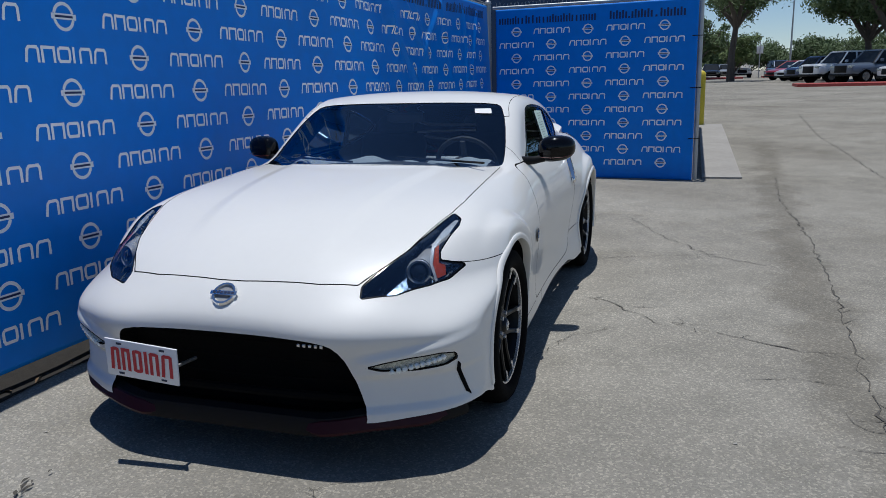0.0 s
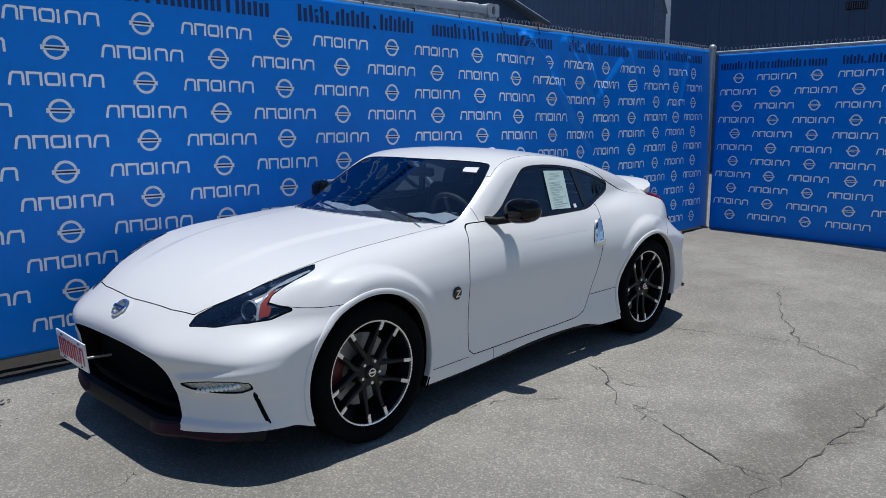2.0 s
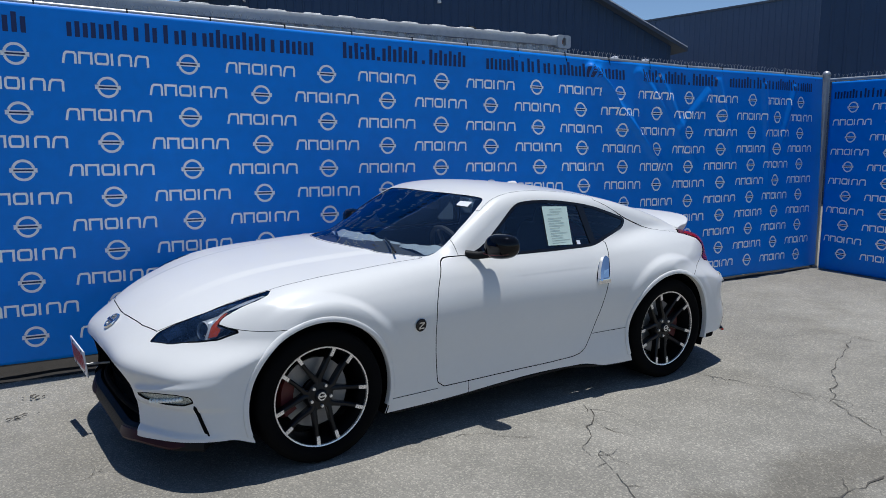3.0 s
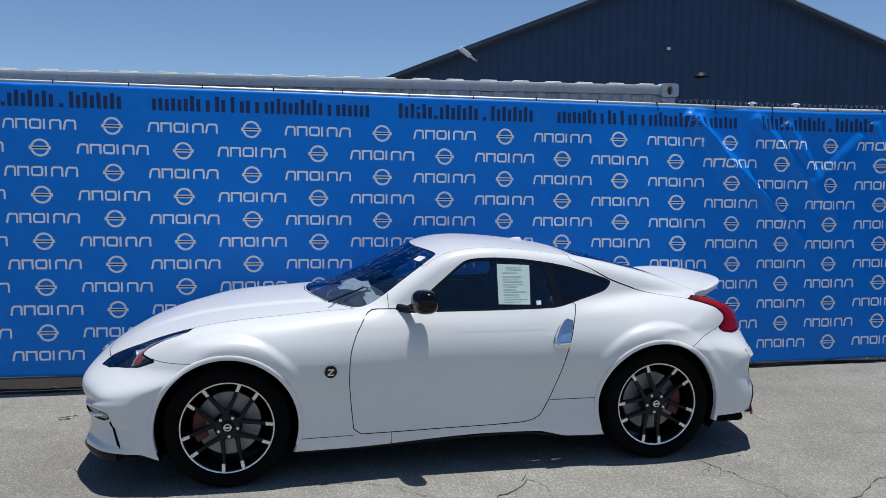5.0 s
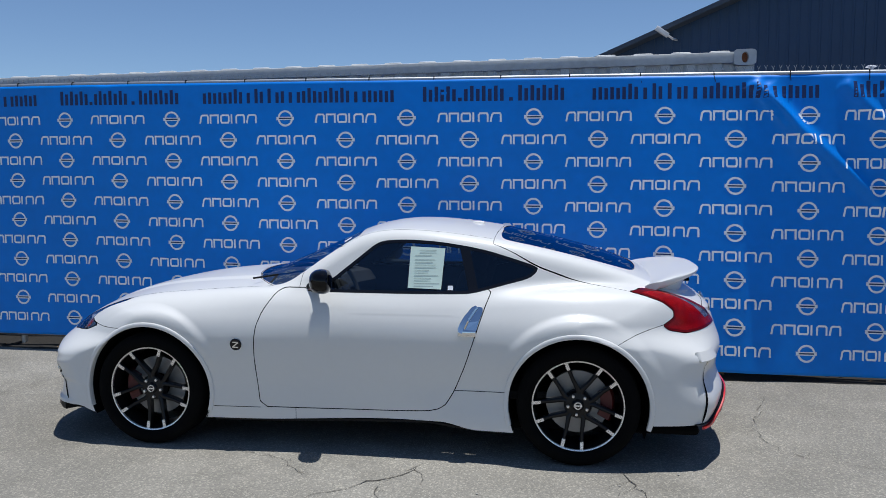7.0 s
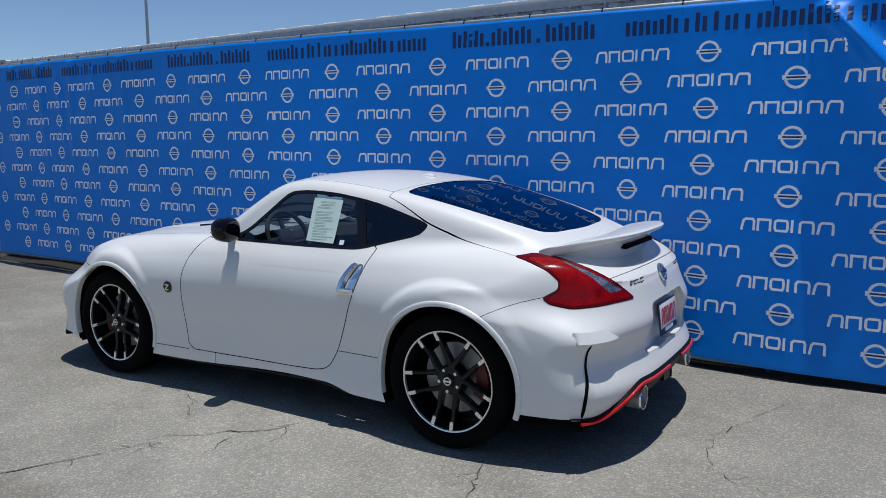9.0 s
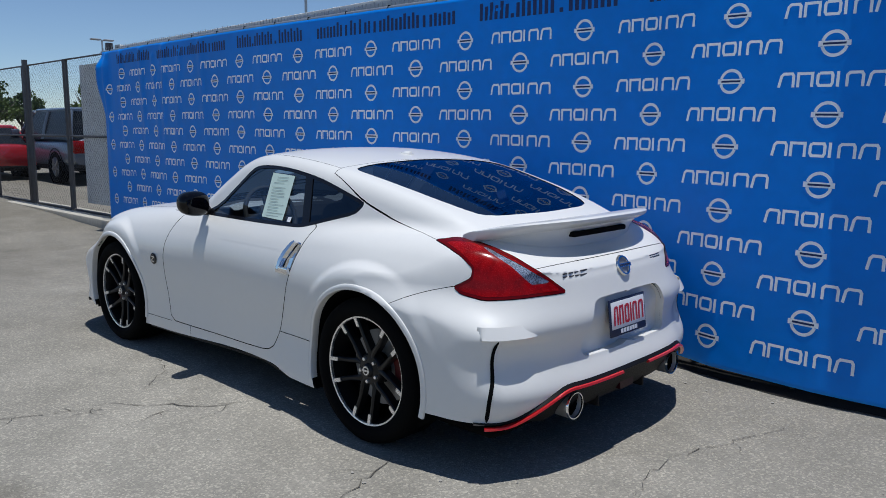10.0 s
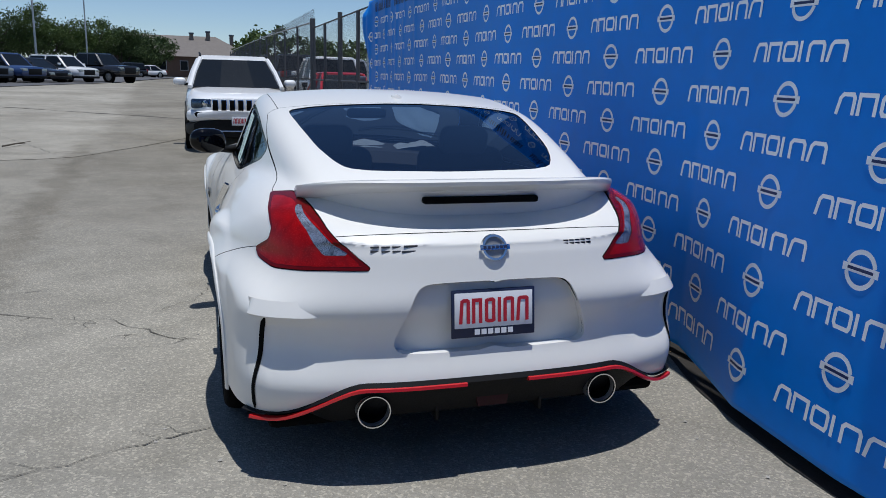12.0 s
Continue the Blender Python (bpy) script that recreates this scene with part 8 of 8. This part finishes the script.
# ---------------------------------------------------------------- trees, lamps and far buildings
def build_tree(x, y, height, spread, seed, mat, trunk_h=None, clumps=36, leaf=0.32, per=90, lean=0.0):
    rng = random.Random(seed)
    t = thing("tree", "broad live oak with dark green leaves and a grey trunk" if mat is M_LEAF else "small tree with fresh green leaves", "tree", "trees round the lot")
    z0 = ground_z(x)
    th = trunk_h or height * 0.35
    bm = bmesh.new()
    top = Vector((x + lean, y + rng.uniform(-0.3, 0.3), z0 + th))
    tube(bm, [(x, y, z0 - 0.1), (x + lean * 0.3, y, z0 + th * 0.5), top], [height * 0.034, height * 0.025, height * 0.021], 9)
    ends = []
    for k in range(7):
        a = 2 * math.pi * k / 7 + rng.uniform(-0.3, 0.3)
        r = spread * rng.uniform(0.45, 0.8)
        end = Vector((x + lean + r * math.cos(a), y + r * math.sin(a), z0 + height * rng.uniform(0.6, 0.9)))
        mid = top.lerp(end, 0.5) + Vector((0, 0, rng.uniform(-0.06, 0.08) * height))
        tube(bm, [top, top.lerp(mid, 0.5) + Vector((rng.uniform(-0.2, 0.2), rng.uniform(-0.2, 0.2), 0)), mid, end], [height * 0.02, height * 0.016, height * 0.012, height * 0.004], 6)
        ends += [end, mid]
        for _ in range(2):
            e2 = mid + Vector((rng.uniform(-1, 1), rng.uniform(-1, 1), rng.uniform(-0.1, 0.7))) * spread * 0.35
            tube(bm, [mid, mid.lerp(e2, 0.5) + Vector((0, 0, 0.1)), e2], [height * 0.009, height * 0.006, height * 0.003], 5)
            ends.append(e2)
    part("trunk", bm, M_BARK, t)
    verts, faces = [], []
    for c in range(clumps):
        base = rng.choice(ends)
        centre = base + Vector((rng.gauss(0, 1), rng.gauss(0, 1), rng.gauss(0, 0.5) + 0.2)) * spread * 0.17
        size = spread * rng.uniform(0.13, 0.26)
        for _ in range(per):
            d = Vector((rng.gauss(0, 1), rng.gauss(0, 1), rng.gauss(0, 0.62)))
            d = d.normalized() * size * rng.uniform(0.35, 1.0)
            p = centre + d
            u = Vector((rng.gauss(0, 1), rng.gauss(0, 1), rng.gauss(0, 1))).normalized()
            w = u.orthogonal().normalized()
            s = leaf * rng.uniform(0.5, 1.15)
            b = len(verts)
            verts += [p - u * s * 0.5, p + w * s * 0.28, p + u * s * 0.5, p - w * s * 0.28]
            faces.append((b, b + 1, b + 2, b + 3))
    link("crown", mesh_of("crown", verts, faces, mat, smooth=False), t)


def build_trees():
    build_tree(60.0, -4.3, 9.8, 4.2, 1, M_LEAF, 4.0, 50, 0.24, 190, 0.6)
    build_tree(52.0, -13.6, 11.0, 6.6, 2, M_LEAF, 2.8, 130, 0.26, 220)
    build_tree(74.0, -1.6, 6.0, 3.6, 3, M_LEAF, 1.2, 60, 0.3, 150)
    build_tree(80.0, -5.3, 4.6, 3.0, 4, M_LEAF_PALE, 0.6, 50, 0.3, 140)
    build_tree(56.0, -13.0, 9.5, 4.2, 6, M_LEAF, 2.6, 90, 0.24, 200)
    build_tree(95.0, -2.0, 4.6, 4.0, 5, M_LEAF, 1.2, 34, 0.5, 80)
    for i, (x, y, h) in enumerate(((110, -9.0, 5.6), (112, -14.0, 6.2), (108, -19.0, 6.6), (100, -24.0, 7.5), (115, -5.0, 5.2), (120, 2.0, 6.5))):
        build_tree(x, y, h * 0.7, 5.0, 20 + i, M_LEAF, 0.4, 60, 0.36, 120)
    left = [(-98, -24.0, 7.0, 5.2), (-98, -18.5, 6.6, 4.6), (-100, -13.6, 6.4, 4.4), (-104, -9.6, 6.2, 3.8), (-112, -6.9, 5.6, 3.4), (-90, -29.0, 8.0, 5.5)]
    for i, (x, y, h, s) in enumerate(left):
        build_tree(x, y, h * 1.05, s * 1.3, 40 + i, M_LEAF_PALE if i in (1, 2) else M_LEAF, 0.5, 80, 0.34, 130)
    for i in range(9):
        build_tree(-86 - 5 * (i % 3), 6.5 + 4.6 * i, 5.2 + (i % 4) * 0.5, 4.4, 60 + i, M_LEAF if i % 2 else M_LEAF_PALE, 1.0, 26, 0.55, 70)
    build_tree(-58, -15.6, 9.5, 3.4, 81, M_LEAF, 6.0, 22, 0.4, 60)


def build_street_things():
    for x, y, h, arm in ((-80.0, -10.9, 9.5, 0), (-60.0, -12.0, 9.0, 0), (-50.0, 19.9, 6.8, 1), (-27.15, 20.0, 12.0, 1), (70.0, -9.5, 8.0, 0)):
        z = ground_z(x)
        lamp = thing("street_lamp", "tall slim grey lamp pole over the lot", "lamp", "lamp poles")
        bm = bmesh.new()
        tube(bm, [(x, y, z), (x, y, z + h)], [0.09, 0.05], 8)
        part("pole", bm, M_GALV, lamp)
        bm = bmesh.new()
        box(bm, (x - 0.2, y - 0.75, z + h - 0.02), (x + 0.2, y - 0.1, z + h + 0.08), 0.03)
        box(bm, (x - 0.2, y + 0.1, z + h - 0.02), (x + 0.2, y + 0.75, z + h + 0.08), 0.03)
        part("head", bm, M_GREYTRIM, lamp)
    sign = thing("sign_post", "slim post with a small pale sign by the trees", "sign")
    x, y = 78.0, -7.6
    bm = bmesh.new()
    tube(bm, [(x, y, ground_z(x)), (x, y, ground_z(x) + 3.4)], 0.05, 8)
    part("post", bm, M_GALV, sign)
    bm = bmesh.new()
    box(bm, (x - 0.03, y - 0.3, ground_z(x) + 2.3), (x + 0.03, y + 0.3, ground_z(x) + 3.0), 0.01)
    part("panel", bm, M_WHITE, sign)
    b = thing("bollard", "yellow steel bollard beside the fence", "bollard")
    bm = bmesh.new()
    lathe(bm, [(0.085, 0.0), (0.085, 1.14), (0.07, 1.20), (0.04, 1.235), (0.0, 1.245)], 20)
    for v in bm.verts:
        v.co = Vector((v.co.x + 14.5, v.co.z - 1.80, v.co.y + ground_z(14.5)))
    part("tube", bm, M_YELLOW, b)
    # pale slab along the return fence
    bm = bmesh.new()
    for i in range(4):
        x0 = 6.3 + i * 2.08
        box(bm, (x0, -2.28, -0.05), (x0 + 2.072, -1.78, 0.03), 0.004)
        for v in bm.verts:
            if x0 - 0.001 <= v.co.x <= x0 + 2.073 and v.co.z > 0:
                v.co.z = 0.026 + ground_z(v.co.x)
    tagged(part("slab", bm, M_SLAB), "pale concrete slab along the foot of the fence", "slab", kind="structure")
    # red-painted kerb islands under the far trucks, concrete kerb on the other side
    for x0, y0, x1, y1, mat in ((40.5, -6.8, 40.5, -26.0, M_REDKERB), (74.0, 0.0, 74.0, -6.0, M_REDKERB), (78.0, -8.0, 78.0, -14.0, M_REDKERB)):
        bm = bmesh.new()
        n = 10
        pts = [(x0 + (x1 - x0) * i / n, y0 + (y1 - y0) * i / n) for i in range(n + 1)]
        loft(bm, [[(px - 0.12, py, ground_z(px) - 0.05), (px - 0.10, py, ground_z(px) + 0.15), (px + 0.12, py, ground_z(px) + 0.16), (px + 2.2, py, ground_z(px) + 0.16), (px + 2.2, py, ground_z(px) - 0.05)] for px, py in pts])
        tagged(part("kerb", bm, mat), "red-painted concrete kerb of a planted island", "kerb", kind="structure")


def build_house():
    h = thing("apartment_house", "low brown brick apartment house with a shingle roof and chimneys", "building")
    x0, z0 = -122.0, ground_z(-122)
    y0, y1 = -17.0, 7.5
    bm = bmesh.new()
    box(bm, (x0 - 12, y0, z0), (x0, y1, z0 + 3.2))
    part("wall", bm, M_BRICK, h, smooth=False)
    bm = bmesh.new()
    e = [(x0 + 0.7, y0 - 0.7, z0 + 3.1), (x0 + 0.7, y1 + 0.7, z0 + 3.1), (x0 - 12.7, y1 + 0.7, z0 + 3.1), (x0 - 12.7, y0 - 0.7, z0 + 3.1)]
    r = [(x0 - 6, y0 + 3.0, z0 + 6.4), (x0 - 6, y1 - 5.0, z0 + 6.4)]
    v = [bm.verts.new(p) for p in e + r]
    for f in ((0, 1, 5, 4), (1, 2, 5), (2, 3, 4, 5), (3, 0, 4), (3, 2, 1, 0)):
        bm.faces.new([v[i] for i in f])
    part("roof", bm, M_ROOFTILE, h, smooth=False)
    for y, hh in ((-1.2, 6.9), (1.3, 7.2), (4.9, 6.8)):
        ch = new("chimney")
        ch.parent = h
        bm = bmesh.new()
        box(bm, (x0 - 5.2, y - 0.3, z0 + 4.2), (x0 - 4.6, y + 0.3, z0 + hh - 0.25))
        part("stack", bm, M_ROOFTILE, ch, smooth=False)
        bm = bmesh.new()
        box(bm, (x0 - 5.3, y - 0.38, z0 + hh - 0.25), (x0 - 4.5, y + 0.38, z0 + hh), 0.05)
        part("cap", bm, M_ROOFTRIM, ch)
    for i in range(5):
        y = y0 + 1.6 + i * 3.1
        w = new("window")
        w.parent = h
        bm = bmesh.new()
        box(bm, (x0 - 0.02, y, z0 + 1.0), (x0 + 0.06, y + 1.2, z0 + 2.5), 0.02)
        part("frame", bm, M_GREYTRIM, w)
        bm = bmesh.new()
        box(bm, (x0 + 0.02, y + 0.1, z0 + 1.1), (x0 + 0.07, y + 1.1, z0 + 2.4))
        part("pane", bm, M_CARGLASS, w)


def build_pavement():
    """Paler concrete beyond the asphalt of the bay."""
    west = piecewise([-60, -8, -3.75, -2.8, -2.3, -1.17, 0.0, 1.3], [-8.0, -8.0, -8.2, -8.5, -9.2, -11.3, -13.0, -14.5])
    rng = random.Random(6)
    ys = [-60, -30, -15, -8, -5, -4.3, -3.75, -3.2, -2.8, -2.5, -2.3, -2.0, -1.7, -1.4, -1.17, -0.6, 0.0, 1.3]
    verts, n = [], len(ys)
    for i in range(34):
        for y in ys:
            x = west(y) - 1.5 * i + (rng.uniform(-0.08, 0.08) if i == 0 else 0)
            verts.append((x, y, ground_z(x) + 0.005 + 0.0002 * abs(x)))
    faces = [(i * n + j, (i + 1) * n + j, (i + 1) * n + j + 1, i * n + j + 1) for i in range(33) for j in range(n - 1)]
    tagged(link("pavement", mesh_of("pavement", verts, faces, M_CONCRETE)), "pale worn concrete driveway beyond the asphalt", "pavement", kind="structure")


def build_road():
    """Darker asphalt lane where the far cars stand."""
    xs = [-20.0 - 3.5 * k for k in range(29)]
    rows = [(x, [-80, -50, -35, -27, -20, -15, float(np.interp(-x, [20, 36, 50, 100, 118], [-13.5, -9.6, -6.0, -3.0, -2.0]))]) for x in xs]
    verts = [(x, y, ground_z(x) + 0.03 + 0.0003 * abs(x)) for x, ys in rows for y in ys]
    faces = [(i * 7 + j, i * 7 + j + 1, (i + 1) * 7 + j + 1, (i + 1) * 7 + j) for i in range(len(rows) - 1) for j in range(6)]
    tagged(link("road", mesh_of("road", verts, faces, M_ROAD)), "dark asphalt lane across the lot", "road", kind="structure")


M_ROAD = material("dark_asphalt", (0.085, 0.085, 0.09), 0.9, vary=0.2, scale=0.6, bump=0.01, bump_scale=60)


def build_litter():
    rng = random.Random(5)
    bm = bmesh.new()
    for _ in range(420):
        x = rng.uniform(-6.5, 6.2)
        dens = 1.0 if x < -1.5 or x > 2 else 0.6
        if rng.random() > dens:
            continue
        y = 1.38 - 0.03 * x + rng.gauss(0.02, 0.05)
        s = rng.uniform(0.008, 0.03)
        m = Matrix.Translation((x, y, 0.006 + rng.uniform(0, 0.02))) @ Euler((rng.uniform(-0.6, 0.6), rng.uniform(-0.6, 0.6), rng.uniform(0, 6))).to_matrix().to_4x4()
        q = [m @ Vector(p) for p in ((-s, 0, 0), (0, s * 0.5, 0.004), (s, 0, 0), (0, -s * 0.5, 0.003))]
        bm.faces.new([bm.verts.new(p) for p in q])
    tagged(part("leaf_litter", bm, M_DEBRIS, smooth=False), "dry leaves and grit along the foot of the banner", "litter", kind="stuff")
    bm = bmesh.new()
    for _ in range(90):
        x, y = rng.uniform(-3.5, 5.0), rng.uniform(-3.4, 1.2)
        s = rng.uniform(0.004, 0.011)
        a = rng.uniform(0, 6.28)
        q = [(x + s * math.cos(a + k) * (1 if i % 2 else 0.6), y + s * math.sin(a + k), 0.004 + 0.003 * (i == 1)) for i, k in enumerate((0, 1.57, 3.14, 4.71))]
        bm.faces.new([bm.verts.new(p) for p in q])
    tagged(part("grit", bm, M_SLAB, smooth=False), "scattered pale grit on the asphalt", "grit", kind="stuff")
    for x, y, a in ((-2.50, 0.62, 0.3), (-2.35, 0.95, 1.2)):
        tw = thing("leaf_clump", "small dry leaf clump on the asphalt", "leaf")
        bm = bmesh.new()
        for _ in range(9):
            s = rng.uniform(0.012, 0.03)
            b = a + rng.uniform(-0.5, 0.5)
            c = Vector((x + rng.gauss(0, 0.035), y + rng.gauss(0, 0.018), 0.008 + rng.uniform(0, 0.012)))
            q = [c + Vector((s * math.cos(b), s * math.sin(b), 0)), c + Vector((-s * 0.3 * math.sin(b), s * 0.3 * math.cos(b), 0.006)), c - Vector((s * math.cos(b), s * math.sin(b), 0)), c + Vector((s * 0.3 * math.sin(b), -s * 0.3 * math.cos(b), 0.004))]
            bm.faces.new([bm.verts.new(p) for p in q])
        part("leaves", bm, M_CRACK, tw, smooth=False)
    tw = thing("fallen_twig", "dry forked twig on the concrete", "twig")
    bm = bmesh.new()
    z = ground_z(-10.0) + 0.03
    tube(bm, [(-9.6, -4.0, z), (-9.9, -3.85, z + 0.02), (-10.2, -3.78, z)], [0.015, 0.012, 0.006], 6)
    tube(bm, [(-9.9, -3.85, z + 0.02), (-10.0, -3.65, z + 0.05)], [0.01, 0.004], 5)
    part("twig", bm, M_BARK, tw)


build_pavement()
build_road()
build_street_things()
build_white_suv()
build_parked()
build_house()
build_trees()
build_litter()
